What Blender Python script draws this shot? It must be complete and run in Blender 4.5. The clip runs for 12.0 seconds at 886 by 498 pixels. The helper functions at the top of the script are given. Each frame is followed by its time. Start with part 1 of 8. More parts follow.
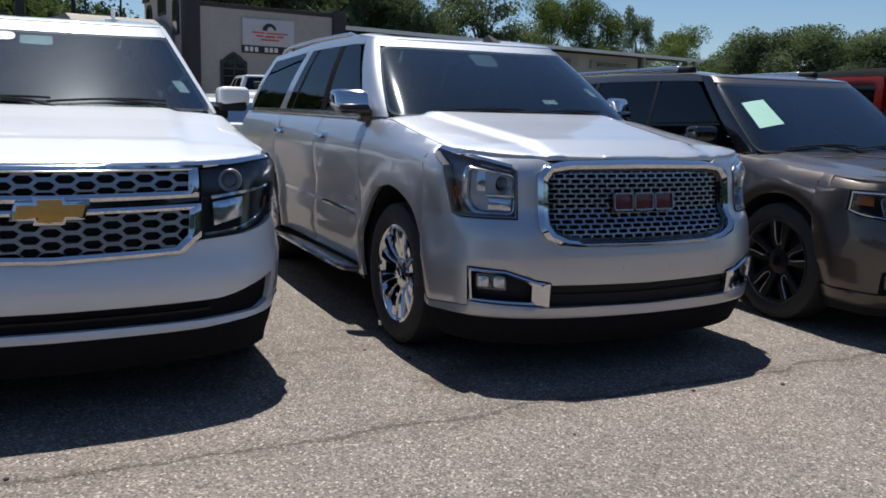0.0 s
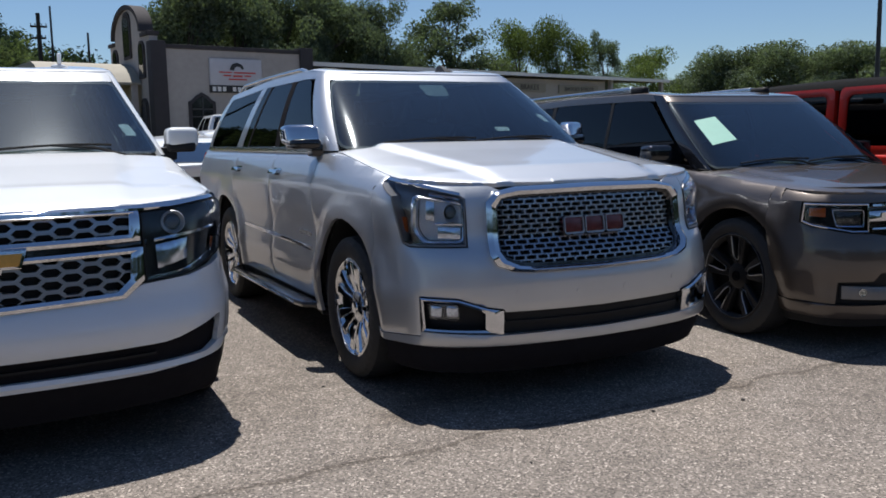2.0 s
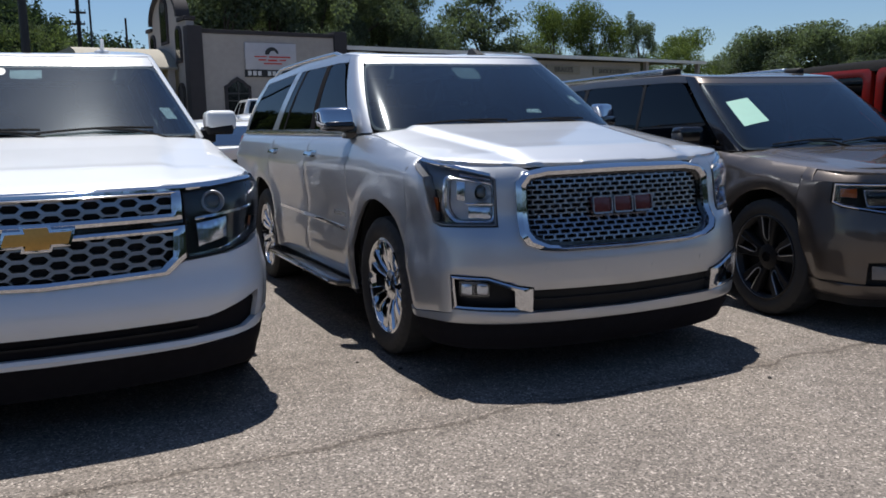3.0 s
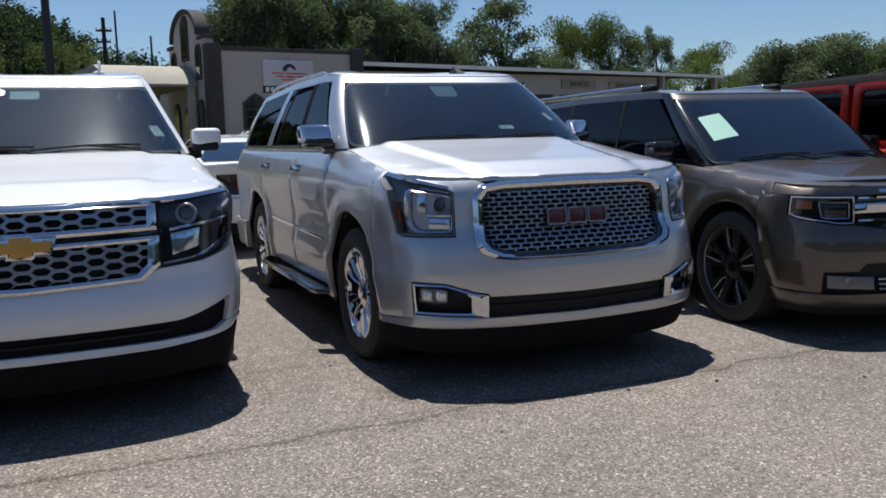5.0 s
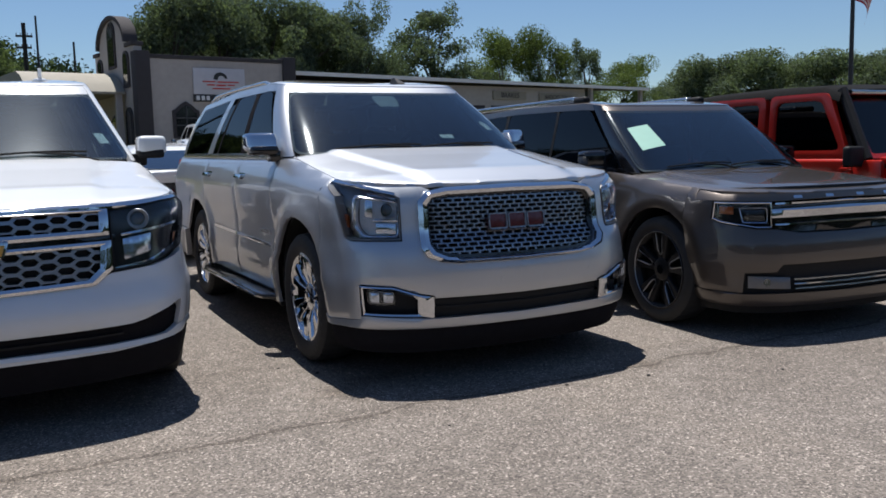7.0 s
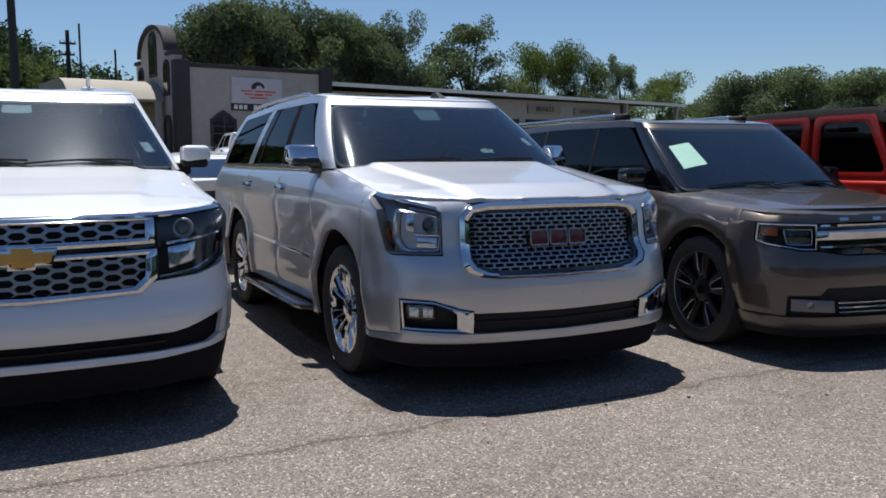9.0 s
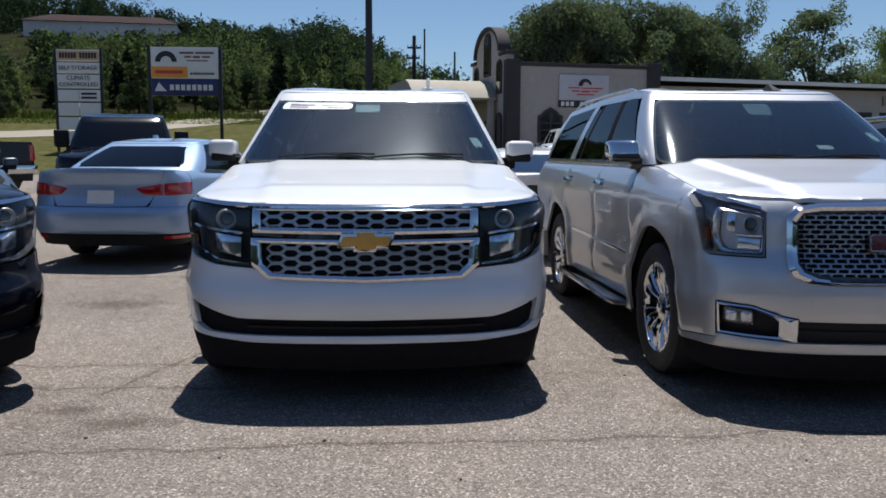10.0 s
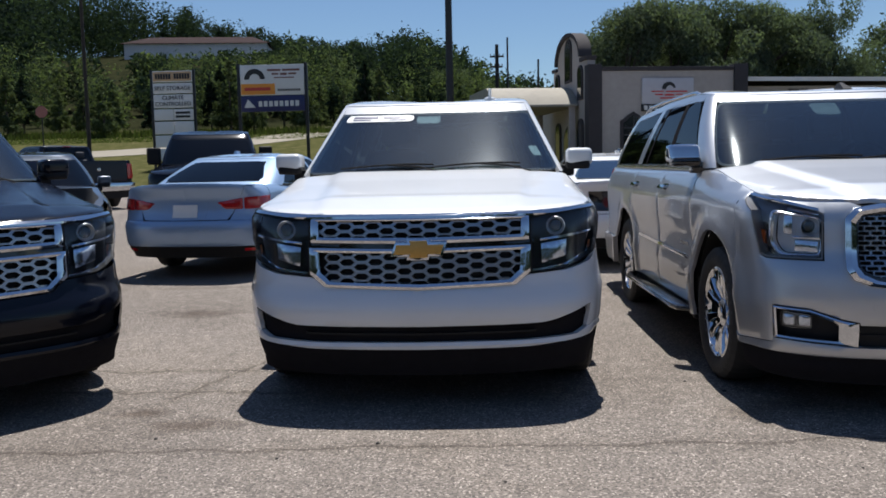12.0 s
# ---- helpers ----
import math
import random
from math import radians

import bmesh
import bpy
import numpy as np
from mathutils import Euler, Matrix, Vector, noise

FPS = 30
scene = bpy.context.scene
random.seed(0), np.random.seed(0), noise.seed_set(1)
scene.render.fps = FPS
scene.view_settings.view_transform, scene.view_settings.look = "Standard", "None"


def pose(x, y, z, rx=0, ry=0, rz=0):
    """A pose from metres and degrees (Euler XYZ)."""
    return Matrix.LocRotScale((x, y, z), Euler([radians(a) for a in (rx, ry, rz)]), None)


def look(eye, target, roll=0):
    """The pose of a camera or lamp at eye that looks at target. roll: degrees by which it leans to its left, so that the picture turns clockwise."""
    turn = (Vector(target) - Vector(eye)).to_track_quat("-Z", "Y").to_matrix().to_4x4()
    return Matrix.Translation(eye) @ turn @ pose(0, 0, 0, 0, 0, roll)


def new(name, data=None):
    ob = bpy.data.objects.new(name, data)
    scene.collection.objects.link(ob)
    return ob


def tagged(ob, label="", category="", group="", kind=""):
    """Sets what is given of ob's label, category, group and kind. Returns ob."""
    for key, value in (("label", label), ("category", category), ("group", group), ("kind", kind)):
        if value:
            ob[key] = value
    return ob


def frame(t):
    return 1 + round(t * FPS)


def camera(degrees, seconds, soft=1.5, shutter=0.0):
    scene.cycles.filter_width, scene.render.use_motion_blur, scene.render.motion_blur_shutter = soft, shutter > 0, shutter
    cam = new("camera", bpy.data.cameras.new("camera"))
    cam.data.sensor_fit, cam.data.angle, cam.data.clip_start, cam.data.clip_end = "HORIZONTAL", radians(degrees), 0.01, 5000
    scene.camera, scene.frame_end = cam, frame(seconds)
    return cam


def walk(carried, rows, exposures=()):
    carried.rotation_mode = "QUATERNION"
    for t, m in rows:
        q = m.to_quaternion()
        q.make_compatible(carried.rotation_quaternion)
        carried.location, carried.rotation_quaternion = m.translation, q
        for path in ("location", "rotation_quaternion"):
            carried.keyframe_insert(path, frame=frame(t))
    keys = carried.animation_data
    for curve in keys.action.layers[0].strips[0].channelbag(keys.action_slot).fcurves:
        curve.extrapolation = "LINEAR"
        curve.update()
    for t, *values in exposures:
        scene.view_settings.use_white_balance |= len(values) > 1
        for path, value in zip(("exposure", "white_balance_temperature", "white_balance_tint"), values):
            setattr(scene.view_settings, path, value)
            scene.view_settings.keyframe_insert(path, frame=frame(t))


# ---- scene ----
cam = camera(55.0, 12.0, 1.7)
PATH = [
    (0, (0.026, -4.043, 1.316), (0.848, -2.247, 0.999), 1.4),
    (0.5, (0.112, -4.037, 1.324), (0.999, -2.259, 1.092), 1.2),
    (1, (0.13, -4.048, 1.323), (1.049, -2.285, 1.105), 1.1),
    (1.5, (0.124, -4.073, 1.317), (1.014, -2.297, 1.09), 0.4),
    (2, (0.171, -4.077, 1.316), (1.038, -2.292, 1.068), -1.2),
    (2.5, (0.169, -4.112, 1.313), (1.012, -2.318, 1.044), -1.9),
    (3, (0.138, -4.176, 1.306), (0.931, -2.362, 1.022), -1.4),
    (3.2, (0.125, -4.255, 1.299), (0.886, -2.427, 1.022), -1.6),
    (4.8, (0.376, -4.533, 1.309), (1.081, -2.682, 1.033), -1.0),
    (5, (0.333, -4.545, 1.308), (1.078, -2.706, 1.058), -1.6),
    (5.5, (0.229, -4.593, 1.315), (1.006, -2.775, 1.014), -1.8),
    (6, (0.191, -4.669, 1.315), (1.021, -2.867, 1.065), -2.7),
    (6.5, (0.19, -4.667, 1.307), (1.064, -2.88, 1.104), -2.0),
    (7, (0.186, -4.688, 1.299), (1.078, -2.913, 1.068), -1.4),
    (7.2, (0.221, -4.634, 1.303), (1.124, -2.865, 1.067), -1.2),
    (8.8, (0.14, -4.65, 1.312), (1.007, -2.859, 1.121), -0.3),
    (9, (0.137, -4.655, 1.316), (0.967, -2.847, 1.114), -0.3),
    (9.2, (0.132, -4.682, 1.301), (0.849, -2.826, 1.102), -0.0),
    (9.4, (0.122, -4.642, 1.311), (0.686, -2.733, 1.116), -0.1),
    (9.5, (0.095, -4.627, 1.313), (0.574, -2.696, 1.112), 0.2),
    (10, (0.151, -4.719, 1.311), (0.264, -2.733, 1.101), 0.2),
    (10.5, (0.279, -4.789, 1.301), (0.28, -2.802, 1.071), 0.1),
    (11, (0.314, -4.791, 1.303), (0.297, -2.804, 1.08), 0.1),
    (11.5, (0.342, -4.806, 1.309), (0.279, -2.818, 1.094), -0.7),
    (12, (0.341, -4.812, 1.313), (0.248, -2.823, 1.125), -1.2),
]
walk(cam, [(t, look(eye, target, roll)) for t, eye, target, roll in PATH], exposures=((0.0, 0.37, 6300, 10), (12.0, 0.37, 6300, 10)))

# ---------------------------------------------------------------- world and light
SUN_ELEV, SUN_AZ = 71.0, 5.0          # degrees; azimuth from +y towards +x
world = bpy.data.worlds.new("sky_world")
scene.world = world
world.use_nodes = True
wn = world.node_tree.nodes
sky = wn.new("ShaderNodeTexSky")
sky.sky_type = "NISHITA"
sky.sun_disc = False
sky.sun_elevation = radians(SUN_ELEV)
sky.sun_rotation = radians(SUN_AZ)
sky.air_density, sky.dust_density, sky.ozone_density = 1.0, 0.15, 6.0
world.node_tree.links.new(sky.outputs[0], wn["Background"].inputs[0])
wn["Background"].inputs[1].default_value = 0.070
sun = new("sun", bpy.data.lights.new("sun", "SUN"))
sun.data.energy, sun.data.angle, sun.data.color = 5.0, radians(0.53), (1.0, 0.95, 0.88)
_e, _a = radians(SUN_ELEV), radians(SUN_AZ)
sun.matrix_world = look((20 * math.sin(_a), 20 * math.cos(_a), 20 * math.tan(_e)), (0, 0, 0))

# ---------------------------------------------------------------- materials
def mat(name, color, rough=0.5, metal=0.0, vary=0.0, scale=8.0, bump=0.0, bscale=60.0, coat=0.0, coat_rough=0.03,
        spec=0.5, per_object=0.0):
    """Principled surface whose colour varies on two scales, with a fine relief."""
    m = bpy.data.materials.new(name)
    m.use_nodes = True
    n, l = m.node_tree.nodes, m.node_tree.links
    b = n["Principled BSDF"]
    b.inputs["Base Color"].default_value = (*color, 1)
    b.inputs["Roughness"].default_value = rough
    b.inputs["Metallic"].default_value = metal
    b.inputs["Coat Weight"].default_value = coat
    b.inputs["Coat Roughness"].default_value = coat_rough
    b.inputs["Specular IOR Level"].default_value = spec
    tc = n.new("ShaderNodeTexCoord")
    last = None
    if vary:
        a, c = n.new("ShaderNodeTexNoise"), n.new("ShaderNodeTexNoise")
        a.inputs["Scale"].default_value, a.inputs["Detail"].default_value = scale * 0.15, 4
        c.inputs["Scale"].default_value, c.inputs["Detail"].default_value = scale, 6
        for t in (a, c):
            l.new(tc.outputs["Object"], t.inputs["Vector"])
        add = n.new("ShaderNodeMath")
        add.operation = "ADD"
        l.new(a.outputs[0], add.inputs[0]), l.new(c.outputs[0], add.inputs[1])
        r = n.new("ShaderNodeMapRange")
        r.inputs["From Min"].default_value, r.inputs["From Max"].default_value = 0.7, 1.3
        r.inputs["To Min"].default_value, r.inputs["To Max"].default_value = 1 - vary, 1 + vary
        l.new(add.outputs[0], r.inputs["Value"])
        last = r.outputs[0]
    if per_object:
        oi = n.new("ShaderNodeObjectInfo")
        r2 = n.new("ShaderNodeMapRange")
        r2.inputs["To Min"].default_value, r2.inputs["To Max"].default_value = 1 - per_object, 1 + per_object
        l.new(oi.outputs["Random"], r2.inputs["Value"])
        if last:
            mu = n.new("ShaderNodeMath")
            mu.operation = "MULTIPLY"
            l.new(last, mu.inputs[0]), l.new(r2.outputs[0], mu.inputs[1])
            last = mu.outputs[0]
        else:
            last = r2.outputs[0]
    if last:
        vm = n.new("ShaderNodeVectorMath")
        vm.operation = "SCALE"
        vm.inputs[0].default_value = color
        l.new(last, vm.inputs["Scale"])
        l.new(vm.outputs[0], b.inputs["Base Color"])
    if bump:
        t = n.new("ShaderNodeTexNoise")
        t.inputs["Scale"].default_value, t.inputs["Detail"].default_value = bscale, 5
        l.new(tc.outputs["Object"], t.inputs["Vector"])
        bp = n.new("ShaderNodeBump")
        bp.inputs["Strength"].default_value, bp.inputs["Distance"].default_value = bump, 0.01
        l.new(t.outputs[0], bp.inputs["Height"])
        l.new(bp.outputs[0], b.inputs["Normal"])
    return m


def paint(name, color, metal=0.0, rough=0.3, coat=1.0, spec=0.5):
    """Car paint: flake base under a clear coat, with a film of dust in the roughness."""
    m = mat(name, color, rough, metal, vary=0.04, scale=3.0, coat=coat, coat_rough=0.04, spec=spec)
    n, l = m.node_tree.nodes, m.node_tree.links
    t = n.new("ShaderNodeTexNoise")
    t.inputs["Scale"].default_value, t.inputs["Detail"].default_value = 2.3, 6
    r = n.new("ShaderNodeMapRange")
    r.inputs["To Min"].default_value, r.inputs["To Max"].default_value = 0.01, 0.06
    l.new(t.outputs[0], r.inputs["Value"])
    l.new(r.outputs[0], n["Principled BSDF"].inputs["Coat Roughness"])
    if metal > 0.3:
        fl, tc = n.new("ShaderNodeTexNoise"), n.new("ShaderNodeTexCoord")
        fl.inputs["Scale"].default_value, fl.inputs["Detail"].default_value = 700.0, 1
        l.new(tc.outputs["Object"], fl.inputs["Vector"])
        bp = n.new("ShaderNodeBump")
        bp.inputs["Strength"].default_value, bp.inputs["Distance"].default_value = 0.10, 0.001
        l.new(fl.outputs[0], bp.inputs["Height"]), l.new(bp.outputs[0], n["Principled BSDF"].inputs["Normal"])
    return m


def glass(name, tint, clear=0.5, rough=0.02, mirror_=0.085, gain=0.85, dust=0.0):
    """Car window: a tinted clear sheet with a mirror-like surface and a thin film of dust that spreads part of the gloss."""
    m = bpy.data.materials.new(name)
    m.use_nodes = True
    n, l = m.node_tree.nodes, m.node_tree.links
    n.remove(n["Principled BSDF"])
    tr, gl, mx = n.new("ShaderNodeBsdfTransparent"), n.new("ShaderNodeBsdfGlossy"), n.new("ShaderNodeMixShader")
    tr.inputs[0].default_value = (*[c * clear for c in tint], 1)
    gl.inputs["Roughness"].default_value = rough
    gl.inputs["Color"].default_value = (0.95, 0.97, 1.0, 1)
    lw = n.new("ShaderNodeLayerWeight")
    lw.inputs[0].default_value = 0.5
    pw = n.new("ShaderNodeMath")
    pw.operation, pw.inputs[1].default_value = "POWER", 3.2
    l.new(lw.outputs["Facing"], pw.inputs[0])
    fr = n.new("ShaderNodeMath")
    fr.operation, fr.inputs[1].default_value, fr.inputs[2].default_value = "MULTIPLY_ADD", gain, mirror_
    l.new(pw.outputs[0], fr.inputs[0])
    gloss = gl.outputs[0]
    if dust:
        hz, dm = n.new("ShaderNodeBsdfGlossy"), n.new("ShaderNodeMixShader")
        hz.inputs["Roughness"].default_value = 0.42
        hz.inputs["Color"].default_value = (0.95, 0.98, 1.0, 1)
        tx = n.new("ShaderNodeTexNoise")
        tx.inputs["Scale"].default_value, tx.inputs["Detail"].default_value = 3.0, 6
        tc = n.new("ShaderNodeTexCoord")
        l.new(tc.outputs["Object"], tx.inputs["Vector"])
        mr = n.new("ShaderNodeMapRange")
        mr.inputs["To Min"].default_value, mr.inputs["To Max"].default_value = dust * 0.4, dust * 1.6
        l.new(tx.outputs[0], mr.inputs["Value"]), l.new(mr.outputs[0], dm.inputs[0])
        l.new(gl.outputs[0], dm.inputs[1]), l.new(hz.outputs[0], dm.inputs[2])
        gloss = dm.outputs[0]
    l.new(fr.outputs[0], mx.inputs[0]), l.new(tr.outputs[0], mx.inputs[1]), l.new(gloss, mx.inputs[2])
    l.new(mx.outputs[0], n["Material Output"].inputs[0])
    return m


WHITE = paint("white_paint", (0.70, 0.71, 0.72), 0.0, 0.35)
SILVER = paint("silver_paint", (0.50, 0.515, 0.545), 0.92, 0.455)
BROWN = paint("grey_brown_paint", (0.095, 0.081, 0.073), 0.85, 0.44)
BLACK = paint("black_paint", (0.003, 0.004, 0.009), 0.0, 0.16, 0.0, 0.34)
RED = paint("red_paint", (0.50, 0.020, 0.010), 0.0, 0.35, 0.45, 0.3)
ICE = paint("pale_blue_paint", (0.30, 0.42, 0.60), 0.35, 0.36)
GREY = paint("grey_paint", (0.06, 0.07, 0.085), 0.6, 0.30)
NAVY = paint("navy_paint", (0.0025, 0.006, 0.018), 0.0, 0.3, 0.15, 0.3)
CHROME = mat("chrome", (0.62, 0.64, 0.68), 0.06, 1.0, vary=0.03, scale=20)
SATIN = mat("satin_metal", (0.55, 0.56, 0.57), 0.25, 1.0, vary=0.05, scale=30)
DULLMETAL = mat("dull_silver_plastic", (0.22, 0.21, 0.205), 0.42, 0.7, vary=0.06, scale=30)
MESHSILVER = mat("grille_metal", (0.38, 0.385, 0.41), 0.30, 1.0, vary=0.05, scale=30)
TRIM = mat("black_plastic", (0.011, 0.011, 0.012), 0.6, 0.0, vary=0.12, scale=20, bump=0.15, bscale=400, spec=0.25)
MATTE = mat("matte_black_trim", (0.016, 0.015, 0.017), 0.9, 0.0, vary=0.1, scale=20, spec=0.03)
GLOSSBLACK = mat("gloss_black_trim", (0.008, 0.008, 0.010), 0.12, 0.0, coat=0.6)
VOID = mat("dark_cavity", (0.011, 0.011, 0.012), 0.8)
RUBBER = mat("tyre_rubber", (0.022, 0.022, 0.023), 0.75, 0.0, vary=0.2, scale=14, bump=0.2, bscale=120)
DARKRIM = mat("dark_alloy", (0.020, 0.020, 0.022), 0.45, 0.6, vary=0.1, scale=20)
TINT = glass("tinted_window", (0.30, 0.33, 0.36), 0.25, 0.004, 0.035, 0.28)
PALEGLASS = glass("sky_lit_rear_glass", (0.35, 0.55, 0.62), 0.5, 0.01, 0.22, 0.6)
DARKTINT = glass("black_window", (0.30, 0.33, 0.36), 0.10, 0.004, 0.03, 0.22)
CLEARGLASS = glass("windshield_glass", (0.66, 0.84, 0.90), 0.62, 0.05, 0.070, 0.62, 0.008)
LENS = glass("lamp_lens", (0.95, 0.97, 1.0), 0.95, 0.02, 0.03, 0.30)
REFLECTOR = mat("lamp_reflector", (0.72, 0.74, 0.78), 0.14, 1.0, vary=0.25, scale=60)
BRIGHTRING = mat("bright_lamp_ring", (0.52, 0.54, 0.57), 0.40, 0.5, vary=0.06, scale=60)
AMBER = mat("amber_lens", (0.34, 0.07, 0.012), 0.15, 0.0, coat=0.8)
REDLENS = mat("red_lens", (0.40, 0.010, 0.012), 0.12, 0.0, coat=0.9, vary=0.1, scale=40)
GOLD = mat("gold_emblem", (0.62, 0.34, 0.08), 0.32, 0.35, vary=0.08, scale=60)
EMBLEMRED = mat("red_emblem", (0.10, 0.022, 0.026), 0.25, 0.3, coat=0.5)
CLOTH = mat("grey_upholstery", (0.07, 0.07, 0.075), 0.85, 0.0, vary=0.15, scale=30, bump=0.2, bscale=200)
TANCLOTH = mat("tan_upholstery", (0.20, 0.17, 0.14), 0.8, 0.0, vary=0.15, scale=30, bump=0.2, bscale=200)
DASH = mat("dashboard_plastic", (0.045, 0.047, 0.05), 0.6, 0.0, vary=0.1, scale=30)
SENSOR = mat("grey_sensor_cover", (0.16, 0.19, 0.20), 0.5, 0.0, vary=0.05, scale=30)
PAPERGREEN = mat("pale_green_paper", (0.32, 0.54, 0.45), 0.7, 0.0, vary=0.04, scale=20)
PAPERWHITE = mat("white_paper", (0.75, 0.76, 0.74), 0.7, 0.0, vary=0.04, scale=20)
CANVAS = mat("black_canvas", (0.010, 0.010, 0.011), 0.9, 0.0, vary=0.2, scale=10, bump=0.5, bscale=25, spec=0.1)
INK = mat("black_print", (0.02, 0.02, 0.022), 0.6)


def stucco(name, c, vary=0.08, bump=0.35):
    return mat(name, c, 0.9, 0.0, vary=vary, scale=5.0, bump=bump, bscale=45)


STUCCO = stucco("beige_stucco", (0.38, 0.345, 0.32))
DARKSTUCCO = stucco("dark_stucco", (0.045, 0.04, 0.042))
CREAM = mat("cream_metal_roof", (0.30, 0.275, 0.225), 0.75, 0.0, vary=0.08, scale=4)
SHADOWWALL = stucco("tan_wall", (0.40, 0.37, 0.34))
WOOD = mat("weathered_pole_wood", (0.035, 0.028, 0.024), 0.9, 0.0, vary=0.25, scale=9, bump=0.5, bscale=50)
POLEPAINT = mat("dark_pole_paint", (0.02, 0.02, 0.022), 0.5, 0.2, vary=0.1, scale=10)
SIGNWHITE = mat("white_sign_face", (0.70, 0.68, 0.66), 0.4, 0.0, vary=0.04, scale=4)
SIGNBLUE = mat("blue_sign_face", (0.012, 0.018, 0.10), 0.4, 0.0, vary=0.05, scale=4)
SIGNORANGE = mat("orange_sign_face", (0.80, 0.30, 0.03), 0.4, 0.0, vary=0.05, scale=4)
SIGNRED = mat("red_print", (0.55, 0.05, 0.04), 0.5)
BARK = mat("bark", (0.07, 0.055, 0.045), 0.95, 0.0, vary=0.3, scale=6, bump=0.8, bscale=18)
CONCRETE = mat("pale_concrete", (0.27, 0.245, 0.20), 0.9, 0.0, vary=0.12, scale=2.5, bump=0.3, bscale=30, spec=0.1)
SHINGLE = mat("brown_shingle", (0.048, 0.036, 0.036), 0.95, 0.0, vary=0.15, scale=3, bump=0.4, bscale=15, spec=0.02)
FLAGRED = mat("flag_red", (0.42, 0.03, 0.04), 0.8, 0.0, vary=0.1, scale=6)
FLAGWHITE = mat("flag_white", (0.65, 0.64, 0.62), 0.8, 0.0, vary=0.06, scale=6)
FLAGBLUE = mat("flag_blue", (0.02, 0.03, 0.12), 0.8, 0.0, vary=0.1, scale=6)


def foliage(name, c, spread=0.45):
    m = bpy.data.materials.new(name)
    m.use_nodes = True
    n, l = m.node_tree.nodes, m.node_tree.links
    n.remove(n["Principled BSDF"])
    d, t, mx = n.new("ShaderNodeBsdfDiffuse"), n.new("ShaderNodeBsdfTranslucent"), n.new("ShaderNodeMixShader")
    mx.inputs[0].default_value = 0.38
    ge = n.new("ShaderNodeNewGeometry")
    oi = n.new("ShaderNodeObjectInfo")
    r = n.new("ShaderNodeMapRange")
    r.inputs["To Min"].default_value, r.inputs["To Max"].default_value = 1 - spread, 1 + spread
    l.new(ge.outputs["Random Per Island"], r.inputs["Value"])
    r2 = n.new("ShaderNodeMapRange")
    r2.inputs["To Min"].default_value, r2.inputs["To Max"].default_value = 0.8, 1.2
    l.new(oi.outputs["Random"], r2.inputs["Value"])
    mu = n.new("ShaderNodeMath")
    mu.operation = "MULTIPLY"
    l.new(r.outputs[0], mu.inputs[0]), l.new(r2.outputs[0], mu.inputs[1])
    vm = n.new("ShaderNodeVectorMath")
    vm.operation = "SCALE"
    vm.inputs[0].default_value = c
    l.new(mu.outputs[0], vm.inputs["Scale"])
    l.new(vm.outputs[0], d.inputs[0])
    vm2 = n.new("ShaderNodeVectorMath")
    vm2.operation = "MULTIPLY"
    vm2.inputs[1].default_value = (1.1, 1.25, 0.6)
    l.new(vm.outputs[0], vm2.inputs[0])
    l.new(vm2.outputs[0], t.inputs[0])
    l.new(d.outputs[0], mx.inputs[1]), l.new(t.outputs[0], mx.inputs[2])
    l.new(mx.outputs[0], n["Material Output"].inputs[0])
    return m


LEAF = foliage("broad_leaves", (0.130, 0.158, 0.112))
LEAFLIGHT = foliage("light_leaves", (0.112, 0.140, 0.058))
PINE = foliage("pine_needles", (0.026, 0.038, 0.028))
SAPLING = foliage("sapling_leaves", (0.086, 0.106, 0.056))
WEEDS = foliage("weeds", (0.065, 0.082, 0.028))


